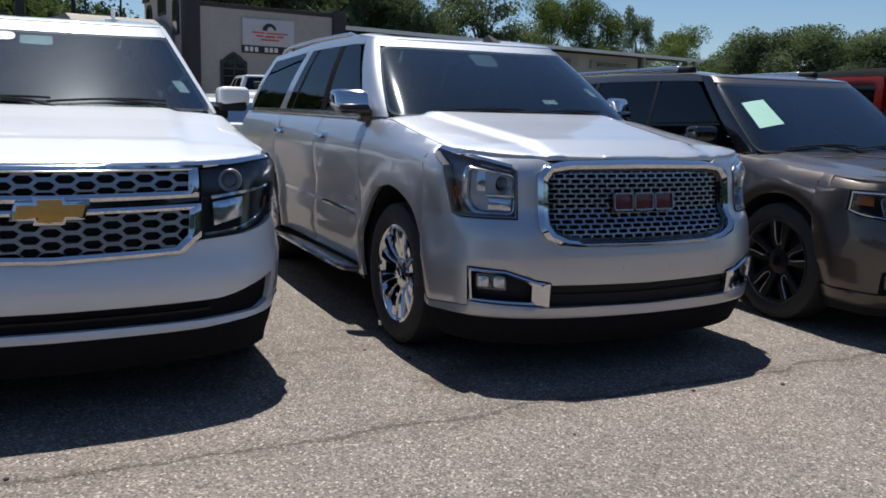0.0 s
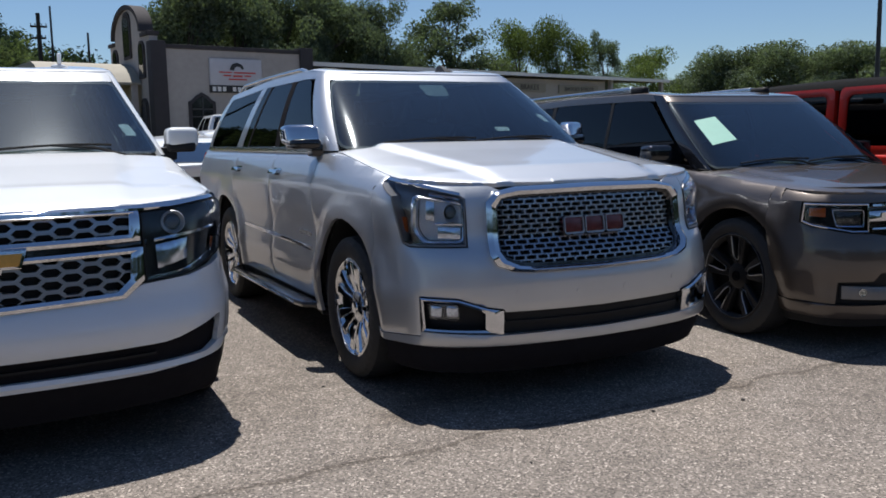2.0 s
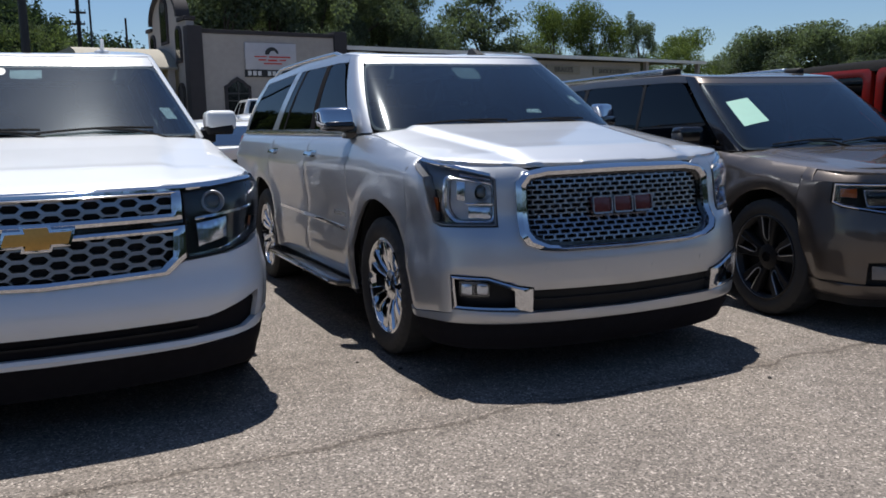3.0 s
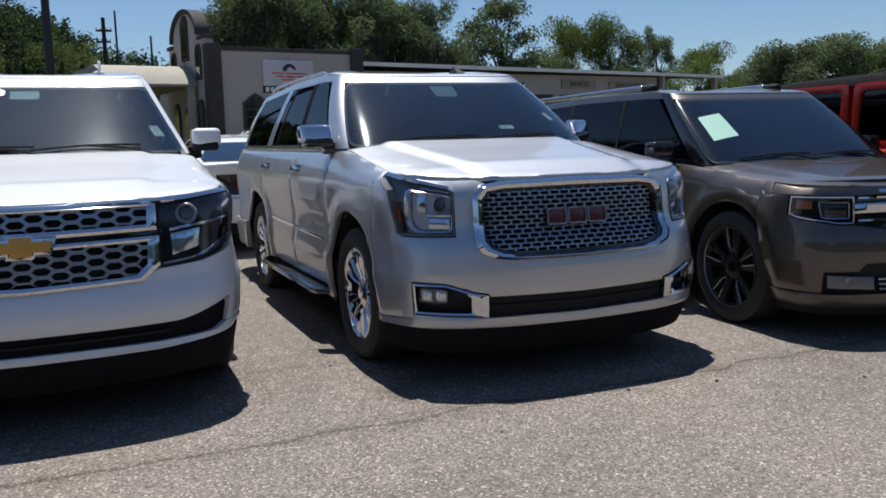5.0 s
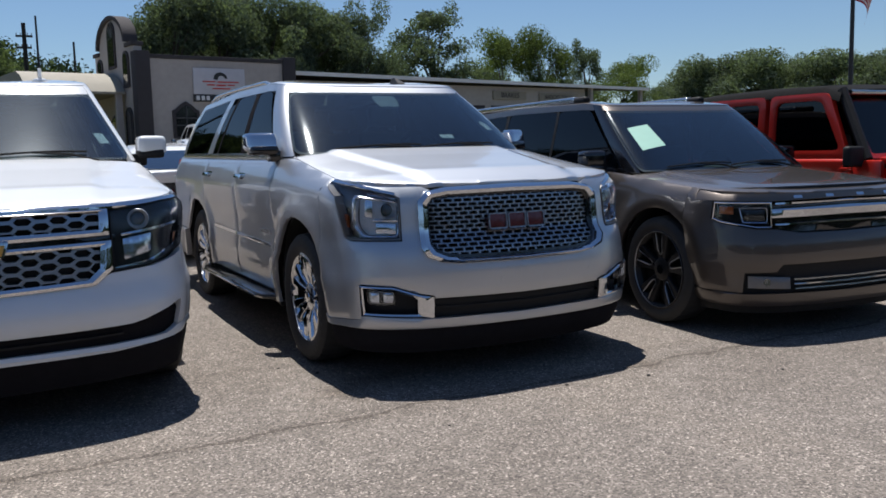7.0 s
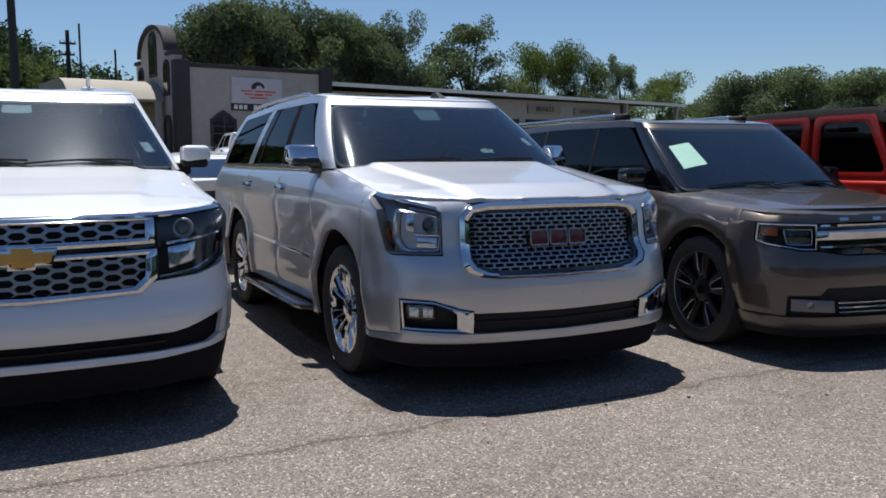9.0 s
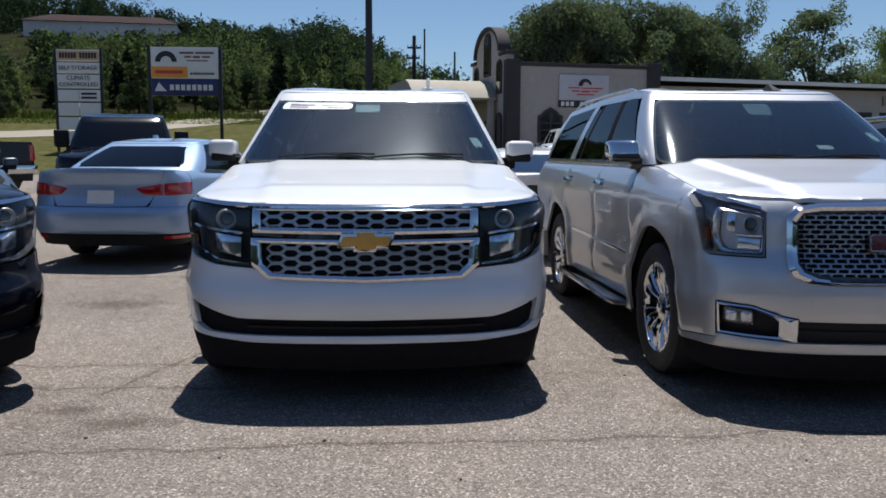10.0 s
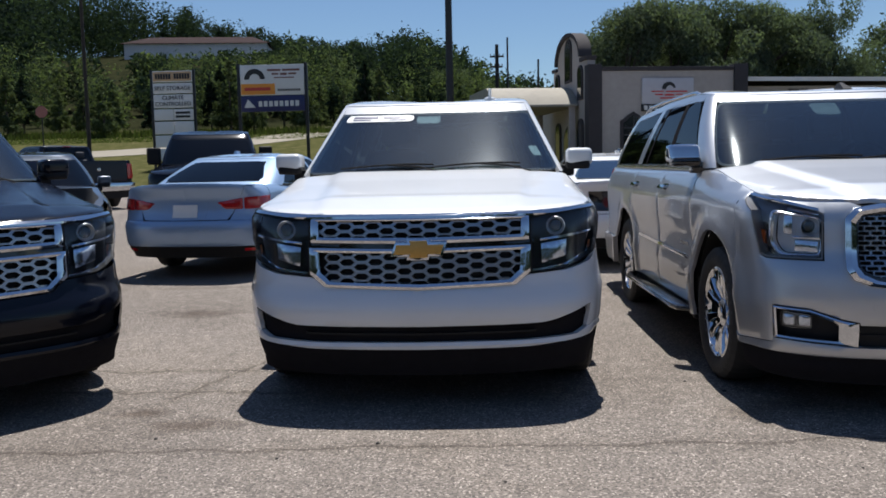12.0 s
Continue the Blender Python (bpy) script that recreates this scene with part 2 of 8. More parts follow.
def ground_material():
    """Worn asphalt lot with pale aggregate, turning to grass and a forest floor away from the lot."""
    m = bpy.data.materials.new("asphalt_and_grass")
    m.use_nodes = True
    n, l = m.node_tree.nodes, m.node_tree.links
    b = n["Principled BSDF"]
    b.inputs["Roughness"].default_value = 0.85
    tc = n.new("ShaderNodeTexCoord")

    def noise_(scale, detail=5, rough=0.6):
        t = n.new("ShaderNodeTexNoise")
        t.inputs["Scale"].default_value, t.inputs["Detail"].default_value, t.inputs["Roughness"].default_value = scale, detail, rough
        l.new(tc.outputs["Object"], t.inputs["Vector"])
        return t.outputs[0]

    def ramp(src, stops):
        r = n.new("ShaderNodeValToRGB")
        e = r.color_ramp.elements
        e[0].position, e[0].color = stops[0][0], (*stops[0][1], 1)
        e[1].position, e[1].color = stops[-1][0], (*stops[-1][1], 1)
        for p, c in stops[1:-1]:
            x = e.new(p)
            x.color = (*c, 1)
        l.new(src, r.inputs[0])
        return r.outputs[0]

    def mix(kind, fac, a, c):
        x = n.new("ShaderNodeMix")
        x.data_type, x.blend_type = "RGBA", kind
        if isinstance(fac, float):
            x.inputs[0].default_value = fac
        else:
            l.new(fac, x.inputs[0])
        l.new(a, x.inputs[6]), l.new(c, x.inputs[7])
        return x.outputs[2]

    stones = n.new("ShaderNodeTexVoronoi")
    stones.inputs["Scale"].default_value = 115
    l.new(tc.outputs["Object"], stones.inputs["Vector"])
    chip = ramp(stones.outputs["Color"], [(0.0, (0.046, 0.040, 0.035)), (0.35, (0.138, 0.119, 0.104)), (0.75, (0.232, 0.201, 0.175)), (1.0, (0.58, 0.508, 0.448))])
    stain = ramp(noise_(0.45, 6), [(0.30, (0.72, 0.70, 0.68)), (0.55, (1.0, 1.0, 1.0)), (0.75, (1.12, 1.10, 1.06))])
    asphalt = mix("MULTIPLY", 1.0, chip, stain)
    fine = ramp(noise_(7.0, 6), [(0.3, (0.86, 0.85, 0.84)), (0.7, (1.1, 1.1, 1.1))])
    asphalt = mix("MULTIPLY", 1.0, asphalt, fine)
    oil = ramp(noise_(0.8, 3, 0.5), [(0.64, (1, 1, 1)), (0.76, (0.62, 0.58, 0.54))])
    asphalt = mix("MULTIPLY", 1.0, asphalt, oil)
    # a long wandering seam with a stained margin, and an oil patch
    sp = n.new("ShaderNodeSeparateXYZ")
    l.new(tc.outputs["Object"], sp.inputs[0])

    def calc(op, a, c, d=None):
        q = n.new("ShaderNodeMath")
        q.operation = op
        for i, v in enumerate((a, c, d)):
            if v is None:
                continue
            if isinstance(v, (int, float)):
                q.inputs[i].default_value = v
            else:
                l.new(v, q.inputs[i])
        return q.outputs[0]

    line = calc("SUBTRACT", sp.outputs["Y"], calc("MULTIPLY_ADD", sp.outputs["X"], 0.034, -0.90))
    line = calc("ADD", line, calc("MULTIPLY_ADD", noise_(1.6, 7, 0.7), 0.34, -0.17))
    away = calc("ABSOLUTE", line, 0)
    seam = ramp(away, [(0.0, (0.42, 0.40, 0.38)), (0.010, (0.55, 0.53, 0.50)), (0.022, (0.86, 0.85, 0.84)), (0.16, (1, 1, 1))])
    asphalt = mix("MULTIPLY", 1.0, asphalt, seam)
    # finer cracks that branch between the cars
    for axis, at, slope, lo, hi in (("Y", 0.66, -0.02, -2.6, -1.2), ("Y", 0.12, -0.02, -2.2, -0.8), ("X", -1.47, 0.30, 0.0, 1.1), ("Y", 4.62, 0.06, -4.2, -1.6)):
        other = "X" if axis == "Y" else "Y"
        off = calc("ADD", calc("SUBTRACT", sp.outputs[axis], calc("MULTIPLY_ADD", sp.outputs[other], slope, at)), calc("MULTIPLY_ADD", noise_(2.6, 7, 0.7), 0.36, -0.18))
        mid, wide = (lo + hi) / 2, (hi - lo) / 2
        ends = calc("MULTIPLY", calc("MAXIMUM", calc("SUBTRACT", calc("ABSOLUTE", calc("ADD", sp.outputs[other], -mid), 0), wide), 0.0), 0.25)
        asphalt = mix("MULTIPLY", 1.0, asphalt, ramp(calc("ADD", calc("ABSOLUTE", off, 0), ends), [(0.0, (0.42, 0.40, 0.37)), (0.009, (0.56, 0.54, 0.50)), (0.020, (0.88, 0.87, 0.85)), (0.11, (1, 1, 1))]))
    for ox, oy, orad in ((-1.20, -0.52, 0.30), (-1.55, -0.30, 0.22), (-2.3, 2.9, 0.5), (4.9, -2.6, 0.35)):
        dist = calc("POWER", calc("ADD", calc("POWER", calc("ADD", sp.outputs["X"], -ox), 2.0), calc("POWER", calc("MULTIPLY", calc("ADD", sp.outputs["Y"], -oy), 1.8), 2.0)), 0.5)
        dist = calc("ADD", calc("MULTIPLY", dist, 1 / orad), calc("MULTIPLY_ADD", noise_(5.0, 5), 1.4, -0.7))
        asphalt = mix("MULTIPLY", 1.0, asphalt, ramp(dist, [(0.25, (0.55, 0.50, 0.46)), (0.95, (1, 1, 1))]))
    grass = ramp(noise_(1.8, 8, 0.7), [(0.25, (0.042, 0.045, 0.018)), (0.5, (0.075, 0.076, 0.030)), (0.75, (0.14, 0.120, 0.060))])
    sep = n.new("ShaderNodeSeparateXYZ")
    l.new(tc.outputs["Object"], sep.inputs[0])
    wob = n.new("ShaderNodeMath")
    wob.operation = "MULTIPLY_ADD"
    wob.inputs[1].default_value = 3.0
    l.new(noise_(0.5, 4), wob.inputs[0])
    l.new(sep.outputs["Y"], wob.inputs[2])
    edge = n.new("ShaderNodeMapRange")
    edge.inputs["From Min"].default_value, edge.inputs["From Max"].default_value = 26.3, 26.9
    l.new(wob.outputs[0], edge.inputs["Value"])
    l.new(calc("MULTIPLY_ADD", edge.outputs[0], -0.40, 0.40), b.inputs["Specular IOR Level"])
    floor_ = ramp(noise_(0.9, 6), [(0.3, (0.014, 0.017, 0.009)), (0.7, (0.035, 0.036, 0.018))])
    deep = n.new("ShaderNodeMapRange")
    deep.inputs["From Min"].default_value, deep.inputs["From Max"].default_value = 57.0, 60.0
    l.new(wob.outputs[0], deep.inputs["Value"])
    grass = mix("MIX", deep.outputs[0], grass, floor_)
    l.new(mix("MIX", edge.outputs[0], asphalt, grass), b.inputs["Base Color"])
    bp = n.new("ShaderNodeBump")
    bp.inputs["Strength"].default_value, bp.inputs["Distance"].default_value = 0.55, 0.005
    l.new(stones.outputs["Distance"], bp.inputs["Height"])
    bp2 = n.new("ShaderNodeBump")
    bp2.inputs["Strength"].default_value, bp2.inputs["Distance"].default_value = 0.5, 0.012
    l.new(noise_(30, 4), bp2.inputs["Height"])
    l.new(bp2.outputs[0], bp.inputs["Normal"])
    l.new(bp.outputs[0], b.inputs["Normal"])
    return m


GROUND = ground_material()

# ---------------------------------------------------------------- mesh tools
def mesh_of(name, verts, faces, material, sharp=38):
    me = bpy.data.meshes.new(name)
    me.from_pydata([tuple(map(float, v)) for v in verts], [], faces)
    me.validate()
    bm = bmesh.new()
    bm.from_mesh(me)
    bmesh.ops.recalc_face_normals(bm, faces=bm.faces)
    bm.to_mesh(me)
    bm.free()
    me.polygons.foreach_set("use_smooth", [True] * len(me.polygons))
    me.set_sharp_from_angle(angle=radians(sharp))
    me.materials.append(material)
    return me


def piece(name, vf, material, parent=None, label="", sharp=38):
    ob = new(name, mesh_of(name, vf[0], vf[1], material, sharp))
    ob.parent = parent
    if label:
        ob["label"] = label
    return ob


def thing(name, m, label, category, group="", kind=""):
    ob = new(name)
    ob.empty_display_size = 0.2
    ob.matrix_world = m
    return tagged(ob, label, category, group, kind)


def join(*vfs):
    V, F = [], []
    for v, f in vfs:
        o = len(V)
        V += [tuple(p) for p in v]
        F += [tuple(i + o for i in q) for q in f]
    return V, F


def move(vf, m):
    return [tuple(m @ Vector(p)) for p in vf[0]], vf[1]


def mirror(vf):
    return [(-x, y, z) for x, y, z in vf[0]], [tuple(reversed(q)) for q in vf[1]]


def box(x0, x1, y0, y1, z0, z1, bev=0.0, seg=2):
    bm = bmesh.new()
    bmesh.ops.create_cube(bm, size=1.0)
    for v in bm.verts:
        v.co = Vector(((x0 + x1) / 2 + v.co.x * (x1 - x0), (y0 + y1) / 2 + v.co.y * (y1 - y0), (z0 + z1) / 2 + v.co.z * (z1 - z0)))
    if bev:
        bmesh.ops.bevel(bm, geom=bm.edges[:], offset=bev, segments=seg, profile=0.6, affect="EDGES", clamp_overlap=True)
    bm.verts.index_update()
    r = [tuple(v.co) for v in bm.verts], [tuple(v.index for v in f.verts) for f in bm.faces]
    bm.free()
    return r


def lathe(profile, n=32, axis="x", close=False):
    """Turn (along, radius) points about an axis through the origin."""
    V, F = [], []
    for a, r in profile:
        for i in range(n):
            t = 2 * math.pi * i / n
            c, s = r * math.cos(t), r * math.sin(t)
            V.append({"x": (a, c, s), "y": (c, a, s), "z": (c, s, a)}[axis])
    k = len(profile)
    for j in range(k if close else k - 1):
        for i in range(n):
            F.append((j * n + i, j * n + (i + 1) % n, (j + 1) % k * n + (i + 1) % n, (j + 1) % k * n + i))
    if not close:
        F.append(tuple(range(n)))
        F.append(tuple((k - 1) * n + i for i in range(n)))
    return V, F


def tube(path, r, n=8, r1=None):
    """A round bar along a path, tapering from r to r1."""
    V, F = [], []
    k = len(path)
    for j, p in enumerate(path):
        p = Vector(p)
        d = (Vector(path[min(j + 1, k - 1)]) - Vector(path[max(j - 1, 0)])).normalized()
        a = d.cross(Vector((0, 0, 1)) if abs(d.z) < 0.9 else Vector((1, 0, 0))).normalized()
        b = d.cross(a)
        rr = r if r1 is None else r + (r1 - r) * j / (k - 1)
        for i in range(n):
            t = 2 * math.pi * i / n
            V.append(tuple(p + a * rr * math.cos(t) + b * rr * math.sin(t)))
    for j in range(k - 1):
        for i in range(n):
            F.append((j * n + i, j * n + (i + 1) % n, (j + 1) * n + (i + 1) % n, (j + 1) * n + i))
    F += [tuple(range(n)), tuple((k - 1) * n + i for i in range(n))]
    return V, F


def clip(poly, ax, val, keep_above):
    out = []
    for i, p in enumerate(poly):
        q = poly[i - 1]
        a, b = (q[ax] - val, p[ax] - val) if keep_above else (val - q[ax], val - p[ax])
        if (a < 0) != (b < 0):
            t = a / (a - b)
            x = [q[0] + t * (p[0] - q[0]), q[1] + t * (p[1] - q[1])]
            x[ax] = val
            out.append(tuple(x))
        if b >= 0:
            out.append(p)
    return out


def cells(poly, du, dv):
    """Cut a flat outline into grid cells; returns its points and faces."""
    idx, pts, faces = {}, [], []

    def vid(p):
        k = (round(p[0], 5), round(p[1], 5))
        if k not in idx:
            idx[k] = len(pts)
            pts.append(k)
        return idx[k]

    u0, u1 = min(p[0] for p in poly), max(p[0] for p in poly)
    nu = max(1, round((u1 - u0) / du))
    for i in range(nu):
        a, b = u0 + (u1 - u0) * i / nu, u0 + (u1 - u0) * (i + 1) / nu
        strip = clip(clip(poly, 0, a, True), 0, b, False)
        if len(strip) < 3:
            continue
        v0, v1 = min(p[1] for p in strip), max(p[1] for p in strip)
        for j in range(math.floor(v0 / dv), math.floor(v1 / dv) + 1):
            c = clip(clip(strip, 1, j * dv, True), 1, (j + 1) * dv, False)
            f = []
            for p in c:
                k = vid(p)
                if k not in f:
                    f.append(k)
            if len(f) > 2:
                faces.append(tuple(f))
    return pts, faces


def shell_of(pts, faces, surf, off=0.0, thick=0.0, edge=0.0):
    """Lay flat cells on a surface, with a thickness and a slightly rolled rim."""
    a = np.array(pts, float)
    count = {}
    for f in faces:
        for i in range(len(f)):
            k = (f[i], f[(i + 1) % len(f)])
            count[k] = count.get(k, 0) + 1
    rim = [k for k in count if (k[1], k[0]) not in count]
    o = np.full(len(a), off)
    if edge:
        o[list({i for k in rim for i in k})] -= edge
    P = surf(a[:, 0], a[:, 1], o)
    if not thick:
        return [tuple(p) for p in P], faces
    Q = surf(a[:, 0], a[:, 1], np.full(len(a), off - thick))
    n = len(a)
    F = list(faces) + [tuple(i + n for i in reversed(f)) for f in faces]
    F += [(i, i + n, j + n, j) for i, j in rim]
    return [tuple(p) for p in P] + [tuple(p) for p in Q], F


def patch(surf, poly, off=0.0, thick=0.02, step=0.06, edge=0.002, step_v=None):
    pts, faces = cells(poly, step, step_v or step)
    return shell_of(pts, faces, surf, off, thick, edge)


def rim(surf, outer, inner, off=0.0, thick=0.02, step=0.05, bulge=0.0):
    """A frame between two outlines with the same number of corners."""
    A, B = [], []
    for i in range(len(outer)):
        p, q, r, s = outer[i], outer[(i + 1) % len(outer)], inner[i], inner[(i + 1) % len(inner)]
        k = max(1, math.ceil(math.dist(p, q) / step))
        for j in range(k):
            t = j / k
            A.append((p[0] + (q[0] - p[0]) * t, p[1] + (q[1] - p[1]) * t))
            B.append((r[0] + (s[0] - r[0]) * t, r[1] + (s[1] - r[1]) * t))
    n = len(A)
    M = [((a[0] + b[0]) / 2, (a[1] + b[1]) / 2) for a, b in zip(A, B)]
    allp = np.array(A + M + B)
    o = np.concatenate([np.full(n, off), np.full(n, off + bulge), np.full(n, off)])
    P = surf(allp[:, 0], allp[:, 1], o)
    Q = surf(allp[:, 0], allp[:, 1], np.full(3 * n, off - thick))
    F = []
    for i in range(n):
        j = (i + 1) % n
        F += [(i, j, n + j, n + i), (n + i, n + j, 2 * n + j, 2 * n + i)]
        F += [(3 * n + i, i, j, 3 * n + j)[::-1], (2 * n + i, 5 * n + i, 5 * n + j, 2 * n + j)[::-1]]
    return [tuple(p) for p in P] + [tuple(p) for p in Q], F


def inset(poly, d):
    """Shrink an outline (counter-clockwise or clockwise) by d."""
    n = len(poly)
    area = sum(poly[i][0] * poly[(i + 1) % n][1] - poly[(i + 1) % n][0] * poly[i][1] for i in range(n))
    sg = 1 if area > 0 else -1
    out = []
    for i in range(n):
        a, b, c = Vector(poly[i - 1]), Vector(poly[i]), Vector(poly[(i + 1) % n])
        e, f = (b - a).normalized(), (c - b).normalized()
        n1, n2 = Vector((-e.y, e.x)) * sg, Vector((-f.y, f.x)) * sg
        k = (n1 + n2)
        k = k / max(0.35, k.length_squared / 2)
        out.append(tuple(b + k * d))
    return out


def rounded(poly, r, seg=4):
    """Round the corners of an outline."""
    out = []
    n = len(poly)
    for i in range(n):
        a, b, c = Vector(poly[i - 1]), Vector(poly[i]), Vector(poly[(i + 1) % n])
        rr = min(r, (a - b).length * 0.45, (c - b).length * 0.45)
        p, q = b + (a - b).normalized() * rr, b + (c - b).normalized() * rr
        for j in range(seg + 1):
            t = j / seg
            out.append(tuple((1 - t) ** 2 * p + 2 * t * (1 - t) * b + t * t * q))
    return out


def inside(p, poly):
    c = False
    for i in range(len(poly)):
        (x1, y1), (x2, y2) = poly[i - 1], poly[i]
        if (y1 > p[1]) != (y2 > p[1]) and p[0] < (x2 - x1) * (p[1] - y1) / (y2 - y1) + x1:
            c = not c
    return c


def lattice(surf, region, cell, dx, dz, bar, off, thick, stagger=True):
    """Openwork of outlined cells (hexagons or slots) laid over a region."""
    parts = []
    z0, z1 = min(p[1] for p in region), max(p[1] for p in region)
    x0, x1 = min(p[0] for p in region), max(p[0] for p in region)
    row = 0
    z = z0 + dz * 0.5
    while z < z1 + dz * 0.3:
        x = x0 - dx + (dx / 2 if stagger and row % 2 else 0)
        while x < x1 + dx:
            if inside((x, min(z, z1 - 0.002)), region):
                outer = [(min(max(x + a, x0), x1), min(max(z + b, z0), z1)) for a, b in cell]
                inner = [(min(max(x + a * bar[0], x0), x1), min(max(z + b * bar[1], z0), z1)) for a, b in cell]
                parts.append(rim(surf, outer, inner, off, thick, 1.0))
            x += dx
        z += dz
        row += 1
    return join(*parts)


def smooth_table(points, lo, hi, width=0.03):
    z = np.linspace(lo, hi, 400)
    o = np.interp(z, [p[0] for p in points], [p[1] for p in points])
    k = max(1, int(width / (hi - lo) * 400))
    pad = np.concatenate([np.full(k, o[0]), o, np.full(k, o[-1])])
    return z, np.convolve(pad, np.ones(2 * k + 1) / (2 * k + 1), "valid")


class Wrap:
    """The side and end skin of a car: an outline in plan, pushed in and out by height."""

    def __init__(s, hw, length, df, nf, dr, nr, side, front, rear, top, roll=0.10, roll_h=0.11, wheels=(), flare=0.02, bow=0.0, rise=(0.0, 1.0), wide=1.0):
        s.rise_, s.wide = rise, wide
        th = np.linspace(0, math.pi / 2, 500)
        xf, yf = hw * np.sin(th) ** (2 / nf), df * (1 - np.cos(th) ** (2 / nf))
        xr, yr = hw * np.sin(th[::-1]) ** (2 / nr), length - dr * (1 - np.cos(th[::-1]) ** (2 / nr))
        ys = np.linspace(df, length - dr, 200)[1:-1]
        x, y = np.concatenate([xf, np.full(len(ys), hw), xr]), np.concatenate([yf, ys, yr])
        x = x + bow * (1 - ((y - length * 0.55) / (length * 0.55)) ** 2) * (x / hw) ** 4
        d = np.hypot(np.diff(x), np.diff(y))
        keep = np.concatenate([[True], d > 1e-7])
        x, y = x[keep], y[keep]
        a = np.concatenate([[0], np.cumsum(np.hypot(np.diff(x), np.diff(y)))])
        g = np.linspace(0, a[-1], 1600)
        x, y = np.interp(g, a, x), np.interp(g, a, y)
        tx, ty = np.gradient(x, g), np.gradient(y, g)
        k = np.ones(25) / 25
        pad = lambda q, e0, e1: np.convolve(np.concatenate([np.full(12, e0), q, np.full(12, e1)]), k, "valid")
        nx, ny = pad(ty, 0, 0), pad(-tx, -1, 1)
        m = np.hypot(nx, ny)
        s.g, s.x, s.y, s.nx, s.ny = g, x, y, nx / m, ny / m
        s.half = len(g) // 2
        s.side, s.front, s.rear = (smooth_table(t, 0.0, 2.0, q) for t, q in ((side, 0.014), (front, 0.03), (rear, 0.016)))
        s.top, s.roll, s.roll_h, s.wheels, s.flare, s.hw, s.length = top, roll, roll_h, wheels, flare, hw, length

    def fx(s, x):
        sgn = -1 if x < 0 else 1
        i = int(np.argmax(s.x > s.hw * 0.985))
        return sgn * float(np.interp(abs(x) * s.wide, s.x[:i], s.g[:i]))

    def rise(s, z):
        return s.rise_[0] + s.rise_[1] * z

    def sy(s, y, sgn=1):
        return sgn * float(np.interp(y, s.y, s.g))

    def rx(s, x):
        sgn = -1 if x < 0 else 1
        return sgn * float(np.interp(-abs(x), -s.x[s.half:], s.g[s.half:]))

    def ztop(s, y):
        return np.interp(y, [p[0] for p in s.top], [p[1] for p in s.top])

    def __call__(s, u, z, off):
        a, sg = np.abs(u), np.where(u < 0, -1.0, 1.0)
        x, y, nx, ny = (np.interp(a, s.g, q) for q in (s.x, s.y, s.nx, s.ny))
        wf, wr = np.where(ny < 0, ny * ny, 0), np.where(ny > 0, ny * ny, 0)
        ws = 1 - wf - wr
        o = ws * np.interp(z, *s.side) + wf * np.interp(z, *s.front) + wr * np.interp(z, *s.rear)
        for wy, r in s.wheels:
            d = np.hypot(y - wy, z - 0.41)
            o = o + s.flare * ws * np.exp(-((d - r - 0.03) / 0.07) ** 2)
        t = np.clip(1 - (s.ztop(y) - z) / s.roll_h, 0, 1.3)
        o = o - s.roll * t * t * (ws + 0.25 * wf)
        o = o + off
        return np.stack([sg * (x + nx * o), y + ny * o, s.rise(z) + 0 * x], 1)


